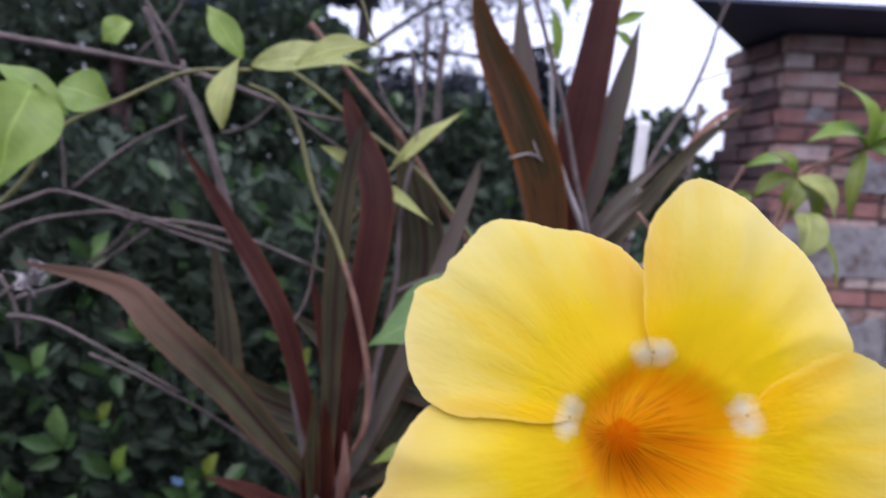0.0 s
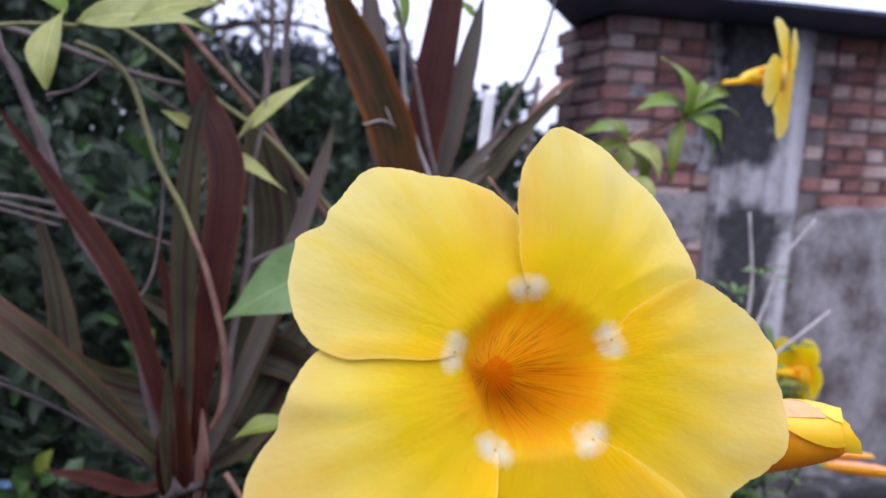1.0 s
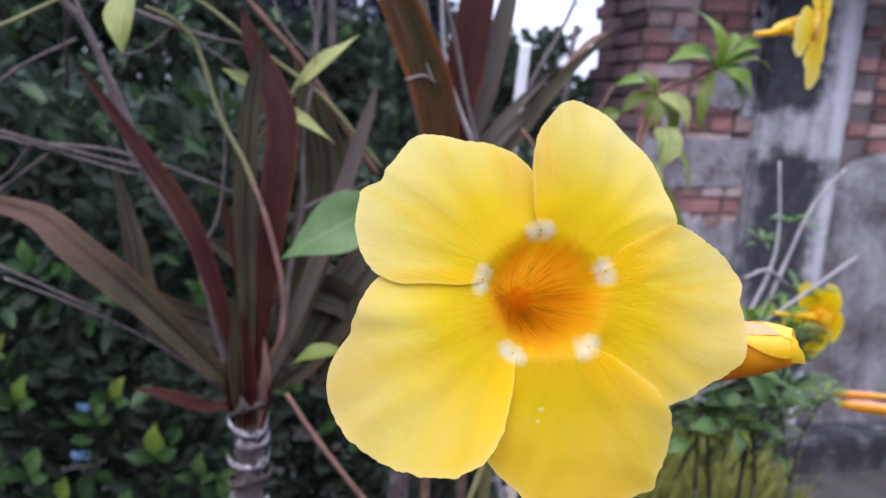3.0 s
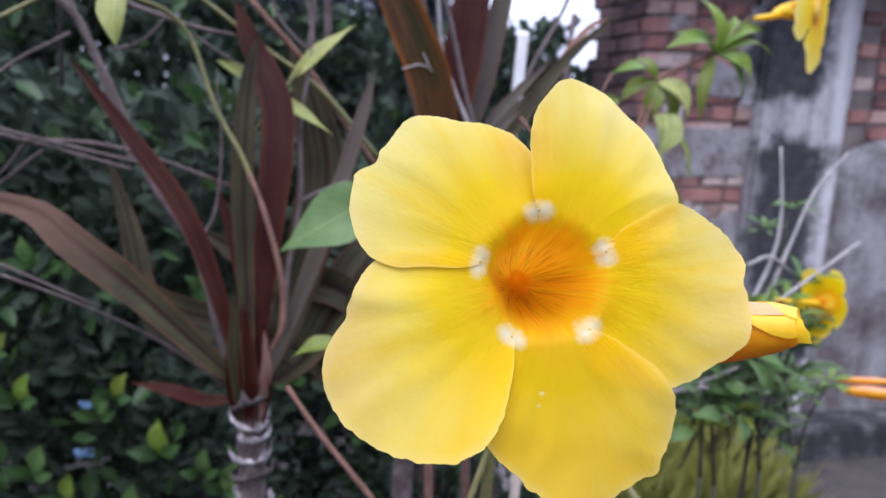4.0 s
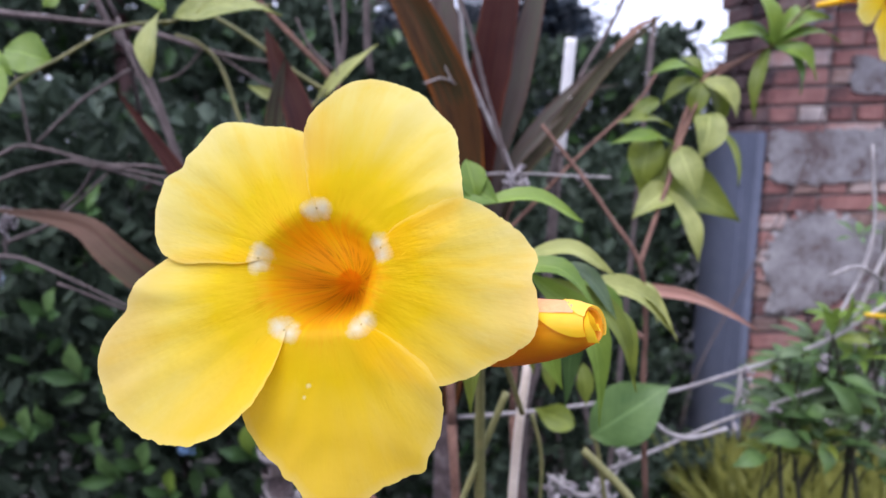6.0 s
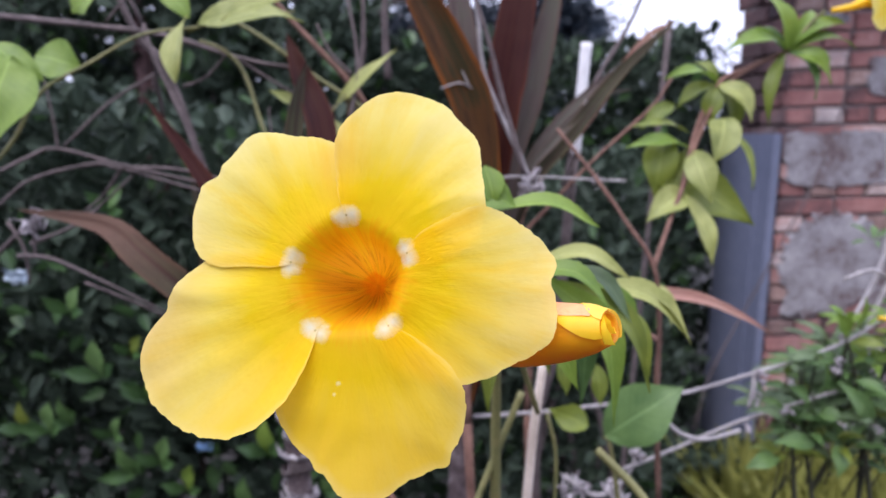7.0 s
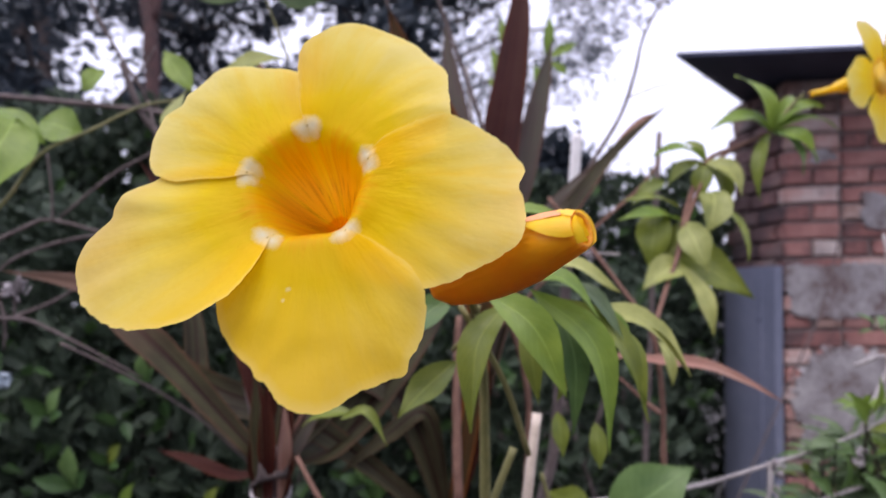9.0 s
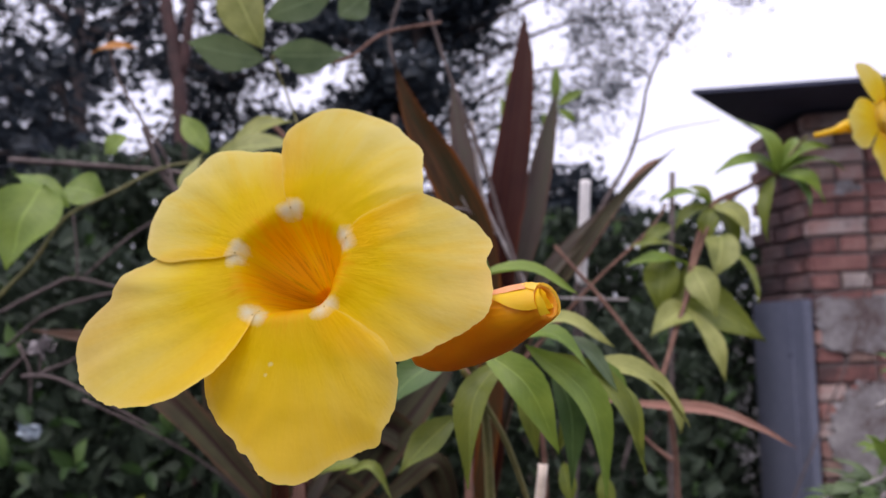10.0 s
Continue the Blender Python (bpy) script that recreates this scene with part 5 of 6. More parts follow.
twig("thin yellow-green bare stalk", STEM, [([(0.115, 0.390, 1.046), (0.101, 0.384, 1.015), (0.083, 0.375, 0.974), (0.063, 0.360, 0.924)], 0.0026, 0.0022), ([(0.132, 0.390, 1.030), (0.138, 0.390, 1.000), (0.137, 0.390, 0.957)], 0.0014, 0.0014), ([(0.171, 0.420, 0.990), (0.197, 0.405, 0.967), (0.214, 0.390, 0.945)], 0.0030, 0.0034)], "stalk", "stem", 0.1, [((0.063, 0.360, 0.924), 0.0022), ((0.137, 0.390, 0.957), 0.0014), ((0.214, 0.390, 0.945), 0.0034)])
twig("dark upright stems below the flower", TWIG_RED, [([(0.073, 0.510, 0.971), (0.072, 0.525, 1.058), (0.075, 0.540, 1.123)], 0.0040, 0.0030), ([(0.132, 0.630, 0.933), (0.137, 0.630, 1.041), (0.120, 0.630, 1.118)], 0.0035, 0.0025)], roots=[((0.073, 0.510, 0.971), 0.004), ((0.132, 0.630, 0.933), 0.0035)])

twig("purple-grey lichened twig overhead", TWIG, [
    ([(-0.385, 0.570, 1.341), (-0.321, 0.570, 1.333), (-0.258, 0.570, 1.325), (-0.196, 0.570, 1.315), (-0.124, 0.570, 1.292), (-0.083, 0.570, 1.284)], 0.0034, 0.0018),
    ([(-0.251, 0.585, 1.370), (-0.229, 0.585, 1.319), (-0.205, 0.585, 1.288), (-0.183, 0.585, 1.219), (-0.173, 0.585, 1.176)], 0.0030, 0.0040),
    ([(-0.134, 0.570, 1.295), (-0.084, 0.570, 1.263), (-0.043, 0.570, 1.247)], 0.0014, 0.0010)])
twig("dark slanting bare twig", TWIG, [
    ([(-0.378, 0.555, 1.187), (-0.326, 0.555, 1.210), (-0.299, 0.555, 1.216), (-0.236, 0.555, 1.199), (-0.148, 0.555, 1.178)], 0.0020, 0.0016),
    ([(-0.299, 0.555, 1.216), (-0.301, 0.555, 1.247), (-0.305, 0.555, 1.278)], 0.0014, 0.0009),
    ([(-0.298, 0.564, 1.219), (-0.254, 0.570, 1.257), (-0.212, 0.576, 1.282)], 0.0014, 0.0016),
    ([(-0.346, 0.570, 1.126), (-0.290, 0.564, 1.148), (-0.233, 0.558, 1.190)], 0.0022, 0.0012)])
twig("upright grey twig behind the flower", TWIG, [
    ([(-0.027, 0.600, 1.264), (-0.020, 0.600, 1.315), (-0.020, 0.600, 1.375)], 0.0028, 0.0020),
    ([(-0.007, 0.660, 1.278), (-0.008, 0.660, 1.334), (-0.004, 0.660, 1.388)], 0.0040, 0.0030)])
twig("tall dark red stem under the trees", STEM_RED, [
    ([(-1.212, 2.700, 0.137), (-1.238, 2.700, 1.328), (-1.272, 2.700, 1.858), (-1.283, 2.700, 2.232), (-1.331, 2.700, 2.516), (-1.384, 2.700, 2.781)], 0.036, 0.028),
    ([(-1.273, 2.700, 2.281), (-1.240, 2.700, 2.508), (-1.228, 2.700, 2.766)], 0.022, 0.018)])
twig("thin forked twig under the canopy", TWIG, [
    ([(-0.257, 0.684, 1.244), (-0.223, 0.585, 1.325), (-0.242, 0.570, 1.369), (-0.272, 0.570, 1.423), (-0.282, 0.570, 1.466)], 0.0022, 0.0012),
    ([(-0.209, 0.570, 1.381), (-0.227, 0.570, 1.353), (-0.250, 0.570, 1.329)], 0.0012, 0.0010)])
twig("brown twig crossing the tall leaves", TWIG, [
    ([(0.127, 0.570, 1.184), (0.109, 0.570, 1.248), (0.091, 0.570, 1.318), (0.063, 0.570, 1.403), (0.048, 0.570, 1.461)], 0.0024, 0.0016),
    ([(0.015, 0.558, 1.402), (0.011, 0.558, 1.436), (0.029, 0.558, 1.491)], 0.0016, 0.0016)])
twig("dark weathered stake against the sky", TWIG, [([(0.367, 1.020, 1.380), (0.319, 1.020, 0.742), (0.276, 1.020, 0.176), (0.238, 1.020, -0.330)], 0.0042, 0.0050)], "stake", "stake")

twig("thin dark dry vine hanging beside the wall", TWIG, [([(1.171, 2.130, 1.422), (1.167, 2.130, 1.274), (1.089, 2.100, 1.056), (0.988, 2.070, 0.871), (0.885, 2.040, 0.685), (0.775, 2.010, 0.480), (0.721, 1.980, 0.309)], 0.0030, 0.0026)], "dry_vine", "vine", 0.1)

white_post = thing("white_post", "slim white-painted post among the leaves", "post", m=Matrix.Translation((0.190, 0.705, 1.180)))
bpy.context.view_layer.update()
under(tube("post", [(0.202, 0.714, 1.314), (0.196, 0.708, 1.256), (0.189, 0.702, 1.195)], [0.0062, 0.0062, 0.0062], WHITE, None, "white-painted upper end", 10, 20, 0.05), white_post)
under(tube("post_foot", [(0.189, 0.704, 1.199), (0.168, 0.690, 0.991), (0.145, 0.678, 0.791), (0.20, 0.70, 0.0)], [0.0058, 0.0058, 0.0062], TWIG, None, "dark weathered lower end", 10, 20, 0.1), white_post)

# ---- the climber with broad leaves ----
climber = thing("climber", "yellow-green climber with broad soft leaves", "climbing plant", m=Matrix.Translation((-0.079, 0.525, 1.192)))
bpy.context.view_layer.update()
under(tube("stem", [(-0.059, 0.498, 1.033), (-0.048, 0.498, 1.056), (-0.047, 0.501, 1.094), (-0.058, 0.507, 1.142), (-0.070, 0.513, 1.176)], [0.0020, 0.0025, 0.0024, 0.0022, 0.0020], TWIG_RED, None, "brown older stem", 8, 40, 0.1), climber)
under(tube("stem", [(-0.068, 0.513, 1.169), (-0.077, 0.516, 1.192), (-0.095, 0.522, 1.226), (-0.111, 0.528, 1.275), (-0.127, 0.528, 1.295), (-0.148, 0.528, 1.304)], [0.0021, 0.0020, 0.0018, 0.0016], STEM, None, "", 8, 50, 0.1), climber)
under(tube("stem", [(-0.143, 0.516, 1.313), (-0.188, 0.510, 1.308), (-0.229, 0.498, 1.285), (-0.261, 0.480, 1.262), (-0.281, 0.468, 1.224), (-0.310, 0.456, 1.186), (-0.358, 0.450, 1.117)], [0.0013, 0.0016, 0.0019], STEM, None, "", 8, 50, 0.1), climber)
under(tube("stem", [(-0.153, 0.516, 1.310), (-0.114, 0.522, 1.323), (-0.065, 0.528, 1.325)], [0.0014, 0.0012, 0.0008], STEM, None, "", 6, 16, 0.1), climber)


def climber_leaf(base, tip, width, material, **how):
    how.setdefault("fold", 0.18)
    return under(leaf(None, base, tip, width, material, **how), climber)


climber_leaf((-0.150, 0.510, 1.322), (-0.156, 0.492, 1.267), 0.0287, LEAF_PALE, face=(-0.5, -0.8, 0.3), bend=0.1)
climber_leaf((-0.145, 0.516, 1.316), (-0.057, 0.522, 1.315), 0.0341, LEAF_PALE, face=(-0.2, -0.7, 0.7), bend=0.12)
climber_leaf((-0.150, 0.516, 1.320), (-0.179, 0.522, 1.359), 0.0216, LEAF_BRIGHT, face=(0.3, -0.9, 0.2), bend=0.05)
climber_leaf((-0.273, 0.468, 1.288), (-0.284, 0.444, 1.215), 0.0597, LEAF_BRIGHT, face=(0.2, -0.9, 0.3), bend=0.1, shape=0.8)
climber_leaf((-0.257, 0.480, 1.270), (-0.311, 0.480, 1.303), 0.0230, LEAF_BRIGHT, face=(-0.1, -0.6, 0.8), bend=0.1)
climber_leaf((-0.270, 0.492, 1.292), (-0.235, 0.498, 1.281), 0.0364, LEAF_BRIGHT, face=(0.1, -0.9, 0.4), bend=0.06, shape=0.9)
climber_leaf((-0.241, 0.540, 1.347), (-0.264, 0.540, 1.332), 0.0257, LEAF_BRIGHT, face=(0.1, -0.9, 0.4))
climber_leaf((-0.067, 0.450, 1.379), (-0.003, 0.444, 1.372), 0.0280, LEAF_GREY, face=(0.1, -0.8, -0.5), bend=0.1)
climber_leaf((-0.072, 0.450, 1.376), (-0.135, 0.444, 1.393), 0.0302, LEAF_GREY, face=(-0.1, -0.8, -0.5), bend=0.1)
climber_leaf((-0.074, 0.450, 1.385), (-0.105, 0.450, 1.458), 0.0413, LEAF_PALE, face=(0, -0.9, -0.3), bend=0.05)
climber_leaf((-0.077, 0.465, 1.418), (-0.014, 0.465, 1.437), 0.0279, LEAF_GREY, face=(0, -0.8, -0.5), bend=0.05)
climber_leaf((-0.015, 0.465, 1.413), (0.012, 0.465, 1.433), 0.0279, LEAF_GREY, face=(0, -0.8, -0.5), bend=0.05)
under(tube("stem", [(-0.067, 0.450, 1.378), (-0.057, 0.453, 1.350), (-0.048, 0.450, 1.326), (-0.044, 0.441, 1.319)], [0.0009, 0.0010, 0.0009], STEM, None, "", 6, 24, 0.1), climber)
under(tube("stem", [(-0.067, 0.450, 1.378), (-0.016, 0.465, 1.375), (0.017, 0.495, 1.409), (0.063, 0.525, 1.428)], [0.0011, 0.0014, 0.0016], TWIG_RED, None, "", 6, 24, 0.1), climber)
climber_leaf((-0.094, 0.435, 1.304), (-0.045, 0.435, 1.318), 0.0200, LEAF_PALE, face=(0, -0.8, 0.5))
climber_leaf((-0.042, 0.564, 1.249), (0.014, 0.570, 1.297), 0.0160, LEAF_PALE, face=(-0.5, -0.8, 0.4), bend=0.03, fold=0.3)
climber_leaf((-0.068, 0.552, 1.243), (-0.006, 0.546, 1.206), 0.0138, LEAF_PALE, face=(0.4, -0.8, 0.5), bend=0.05, fold=0.3)
climber_leaf((-0.065, 0.552, 1.245), (-0.097, 0.546, 1.263), 0.0117, LEAF_PALE, face=(0.2, -0.8, 0.5), bend=0.05, fold=0.3)
climber_leaf((-0.300, 0.570, 1.446), (-0.249, 0.570, 1.448), 0.0138, LEAF_DRY, face=(0, -0.8, 0.5))


# ---- yellow-flowering shrub beside the shed ----
shrub = thing("allamanda_shrub", "flowering shrub with whorls of pointed green leaves", "shrub", "shrubs", m=Matrix.Translation((0.307, 0.600, 1.075)))
bpy.context.view_layer.update()


def shrub_leaf(base, tip, width, material, **how):
    return under(leaf(None, base, tip, width, material, **how), shrub)


SIZE = 0.0005
hub = (0.372, 0.618, 1.290)
for tip, w, mat, face in (
    ((0.339, 0.612, 1.344), 46, LEAF_BRIGHT, (0.5, -0.8, 0.3)), ((0.310, 0.600, 1.290), 46, LEAF_BRIGHT, (0, -0.6, 0.8)),
    ((0.409, 0.606, 1.258), 44, LEAF_BRIGHT, (0.4, -0.8, 0.5)), ((0.436, 0.618, 1.290), 30, LEAF_BRIGHT, (0, -0.5, 0.9)),
    ((0.390, 0.594, 1.245), 34, LEAF, (0.6, -0.7, 0.4)), ((0.353, 0.600, 1.222), 26, LEAF_OLIVE, (-0.6, -0.7, 0.3)),
    ((0.429, 0.630, 1.315), 34, LEAF_BRIGHT, (0, -0.6, 0.8)), ((0.333, 0.630, 1.309), 34, LEAF, (0, -0.6, 0.8)), ((0.402, 0.636, 1.329), 30, LEAF_BRIGHT, (0.2, -0.8, 0.5))):
    shrub_leaf(hub, tip, w * 1.15 * SIZE, mat, face=face, bend=0.2)
hub2 = (0.307, 0.606, 1.261)
for tip, w, mat, face in (
    ((0.255, 0.594, 1.266), 30, LEAF_BRIGHT, (0, -0.5, 0.9)), ((0.333, 0.588, 1.226), 46, LEAF_PALE, (0.3, -0.8, 0.5)),
    ((0.272, 0.612, 1.239), 34, LEAF_OLIVE, (0, -0.6, 0.8)), ((0.298, 0.600, 1.223), 36, LEAF_OLIVE, (-0.3, -0.9, 0.3)),
    ((0.326, 0.612, 1.217), 34, LEAF_OLIVE, (0.3, -0.9, 0.2)), ((0.288, 0.618, 1.283), 26, LEAF_OLIVE, (0, -0.6, 0.8))):
    shrub_leaf(hub2, tip, w * 1.15 * SIZE, mat, face=face, bend=0.2)
for base, tip, w, mat, face in (
    ((0.278, 0.588, 1.204), (0.217, 0.576, 1.205), 40, LEAF_BRIGHT, (0, -0.6, 0.8)), ((0.306, 0.582, 1.230), (0.290, 0.558, 1.190), 68, LEAF_PALE, (0.2, -0.9, 0.3)),
    ((0.278, 0.576, 1.201), (0.289, 0.552, 1.156), 60, LEAF_PALE, (-0.2, -0.9, 0.3)), ((0.269, 0.564, 1.165), (0.230, 0.540, 1.142), 58, LEAF_PALE, (-0.1, -0.8, 0.5)),
    ((0.264, 0.564, 1.166), (0.290, 0.546, 1.102), 52, LEAF_PALE, (0.5, -0.8, 0.3)), ((0.245, 0.600, 1.184), (0.336, 0.576, 1.133), 96, LEAF_OLIVE, (0, -0.9, 0.4)),
    ((0.318, 0.594, 1.217), (0.332, 0.576, 1.166), 30, LEAF_OLIVE, (0.6, -0.7, 0.3)), ((0.258, 0.594, 1.216), (0.246, 0.582, 1.159), 70, LEAF_OLIVE, (-0.2, -0.9, 0.3)),
    ((0.280, 0.600, 1.218), (0.225, 0.588, 1.224), 34, LEAF_OLIVE, (0, -0.5, 0.9)), ((0.268, 0.606, 1.244), (0.236, 0.600, 1.221), 36, LEAF_OLIVE, (-0.2, -0.8, 0.5)),
    ((0.220, 0.450, 1.108), (0.230, 0.450, 1.075), 26, LEAF_PALE, (0.5, -0.8, 0.3)), ((0.286, 0.600, 1.204), (0.263, 0.588, 1.169), 54, LEAF_OLIVE, (0.2, -0.9, 0.3))):
    shrub_leaf(base, tip, w * 0.95 * SIZE, mat, face=face, bend=0.12, fold=0.32, shape=0.78, wave=0.10)
under(tube("stem", [hub, (0.339, 0.615, 1.277), hub2, (0.286, 0.594, 1.220), (0.267, 0.564, 1.171)], [0.0018, 0.0024, 0.003], TWIG_RED, None, "", 7, 28, 0.2), shrub)
under(tube("stem", [hub, (0.393, 0.615, 1.316), (0.401, 0.609, 1.324)], [0.0022, 0.0018, 0.0014], STEM, None, "", 7, 14, 0.1), shrub)


def side_flower(name, calyx, rim, toward, size, label, roll=0.0, reflex=0.0):
    """A smaller copy of the trumpet, seen from the side. rim: the middle of its open end."""
    calyx, rim = Vector(calyx), Vector(rim)
    way = Vector(toward).normalized()
    turn = way.to_track_quat("Z", "Y").to_matrix().to_4x4()
    ob = thing(name, label, "flower", "yellow flowers", m=Matrix.Translation(rim) @ turn @ pose(0, 0, 0, 0, 0, roll))
    back = ob.matrix_world.inverted() @ calyx
    for k in range(5):
        petal(ob, k, reflex - 3.0 + 3.0 * (k % 2), PETAL_SIDE, 40 + k * 3.3, size, 0.35, 0.86)
    tail = [(0, 0, -0.002 * size), (0, 0, -0.022 * size), (0.2 * back.x, 0.2 * back.y, -0.036 * size), tuple(back * 0.7), tuple(back)]
    tube("trumpet", tail, [0.020 * size, 0.0105 * size, 0.0062 * size, 0.0036 * size, 0.0026 * size], BUD_YELLOW, ob, "slender yellow trumpet", 20, 24, 0.03)
    return ob


side_flower("allamanda_flower", (0.409, 0.615, 1.325), (0.468, 0.600, 1.334), (0.64, -0.77, -0.05), 0.94, "yellow trumpet flower turned sideways beside the shed", 56)
side_flower("allamanda_flower", (0.486, 0.636, 1.029), (0.573, 0.660, 1.014), (0.96, 0.14, -0.22), 0.74, "yellow trumpet flower seen from behind", 50, -22.0)
furled_bud("allamanda_bud", (0.607, 0.660, 0.906), (0.698, 0.630, 0.901), 0.0140, "slender closed orange bud on the low shrub", "yellow buds")
furled_bud("allamanda_bud", (0.604, 0.668, 0.916), (0.676, 0.655, 0.914), 0.0085, "thin young orange bud on the low shrub", "yellow buds")

# ---- low shrub with narrow leaves along the wall ----
low_shrub = thing("low_shrub", "low shrub with narrow glossy leaves in whorls", "shrub", "shrubs", m=Matrix.Translation((0.436, 0.660, 0.805)))
bpy.context.view_layer.update()
whorl_rng = random.Random(12)


def whorl(hub, count, length, width, material, tilt=0.35, spread=1.0):
    """A ring of narrow leaves round a shoot's end."""
    hub = Vector(hub)
    for k in range(count):
        a = 2 * math.pi * (k + whorl_rng.uniform(-0.25, 0.25)) / count
        way = Vector((math.cos(a), math.sin(a) * 0.8, tilt + whorl_rng.uniform(-0.55, 0.35))).normalized()
        long = length * whorl_rng.uniform(0.7, 1.15)
        face = Vector((-way.x * 0.4, -way.y * 0.4 - 0.35, 0.9))
        under(leaf(None, hub + way * 0.004, hub + way * long * spread, 0.78 * width * whorl_rng.uniform(0.8, 1.2), material, face=face, bend=0.13, fold=0.3), low_shrub)


for spot, n, long, wide, mat in (
    ((0.451, 0.630, 1.023), 8, 0.036, 0.011, LEAF_BRIGHT), ((0.408, 0.630, 0.980), 8, 0.044, 0.013, LEAF), ((0.402, 0.625, 0.925), 8, 0.044, 0.014, LEAF),
    ((0.416, 0.630, 0.911), 8, 0.046, 0.014, LEAF), ((0.462, 0.636, 0.946), 8, 0.046, 0.014, LEAF), ((0.486, 0.645, 0.979), 7, 0.042, 0.013, LEAF_BRIGHT),
    ((0.466, 0.636, 0.890), 7, 0.046, 0.014, LEAF), ((0.520, 0.645, 0.917), 8, 0.046, 0.014, LEAF), ((0.505, 0.645, 1.022), 7, 0.040, 0.012, LEAF_BRIGHT),
    ((0.587, 0.660, 0.915), 8, 0.036, 0.011, LEAF_BRIGHT), ((0.542, 0.690, 0.957), 7, 0.040, 0.012, LEAF),
    ((0.497, 0.675, 0.900), 8, 0.044, 0.013, LEAF), ((0.453, 0.690, 0.911), 7, 0.046, 0.014, LEAF), ((0.535, 0.675, 0.839), 8, 0.044, 0.013, LEAF),
    ((0.436, 0.690, 0.860), 7, 0.044, 0.013, LEAF), ((0.554, 0.720, 1.120), 7, 0.034, 0.010, LEAF), ((0.520, 0.720, 1.093), 6, 0.032, 0.010, LEAF), ((0.575, 0.675, 0.888), 7, 0.042, 0.012, LEAF)):
    whorl(spot, n, long, wide, mat)
for k in range(9):
    spot = Vector((0.422, 0.705, 0.872)).lerp(Vector((0.609, 0.705, 0.870)), whorl_rng.random()) + Vector((0, whorl_rng.uniform(-0.02, 0.05), whorl_rng.uniform(-0.02, 0.045)))
    whorl(spot, whorl_rng.choice((7, 8, 9)), 0.056, 0.016, whorl_rng.choice((LEAF, LEAF_GREY, LEAF_OLIVE)), 0.15)
    under(tube("stem", [spot, spot + Vector((0.005, 0.012, -0.03)), spot + Vector((0.0, 0.03, -0.07))], [0.0008, 0.0010, 0.0012], STEM_DARK, None, "", 5, 8, 0.15), low_shrub)
for k in range(46):
    a, b = whorl_rng.random(), whorl_rng.random()
    low, high = Vector((0.400, 0.660, 0.872)).lerp(Vector((0.585, 0.690, 0.862)), a), Vector((0.400, 0.645, 0.942)).lerp(Vector((0.555, 0.675, 1.044)), a)
    spot = low.lerp(high, b) + Vector((0, whorl_rng.uniform(-0.03, 0.06), 0))
    whorl(spot, whorl_rng.choice((5, 6, 7)), 0.044, 0.013, whorl_rng.choice((LEAF, LEAF_GREY, LEAF_GREY, LEAF_OLIVE)))
    under(tube("stem", [spot, spot + Vector((0.005, 0.012, -0.03)), spot + Vector((0.0, 0.03, -0.07))], [0.0008, 0.0010, 0.0012], STEM_DARK, None, "", 5, 8, 0.15), low_shrub)
for line in (
    [(0.508, 0.660, 0.806), (0.479, 0.645, 0.930), (0.451, 0.630, 1.020)], [(0.449, 0.660, 0.792), (0.425, 0.642, 0.893), (0.409, 0.630, 0.977)],
    [(0.420, 0.645, 0.813), (0.408, 0.632, 0.886), (0.402, 0.625, 0.921)], [(0.556, 0.660, 0.806), (0.526, 0.654, 0.901), (0.496, 0.645, 1.004)],
    [(0.584, 0.690, 0.725), (0.573, 0.675, 0.844), (0.585, 0.660, 0.912)], [(0.503, 0.690, 0.732), (0.510, 0.684, 0.843), (0.501, 0.678, 0.897)], [(0.509, 0.690, 0.886), (0.538, 0.705, 0.982), (0.548, 0.720, 1.106)]):
    under(tube("stem", line, [0.0026, 0.0020, 0.0013], STEM_DARK, None, "", 6, 14, 0.15), low_shrub)
    rooted(low_shrub, line[0], 0.0026, STEM_DARK)

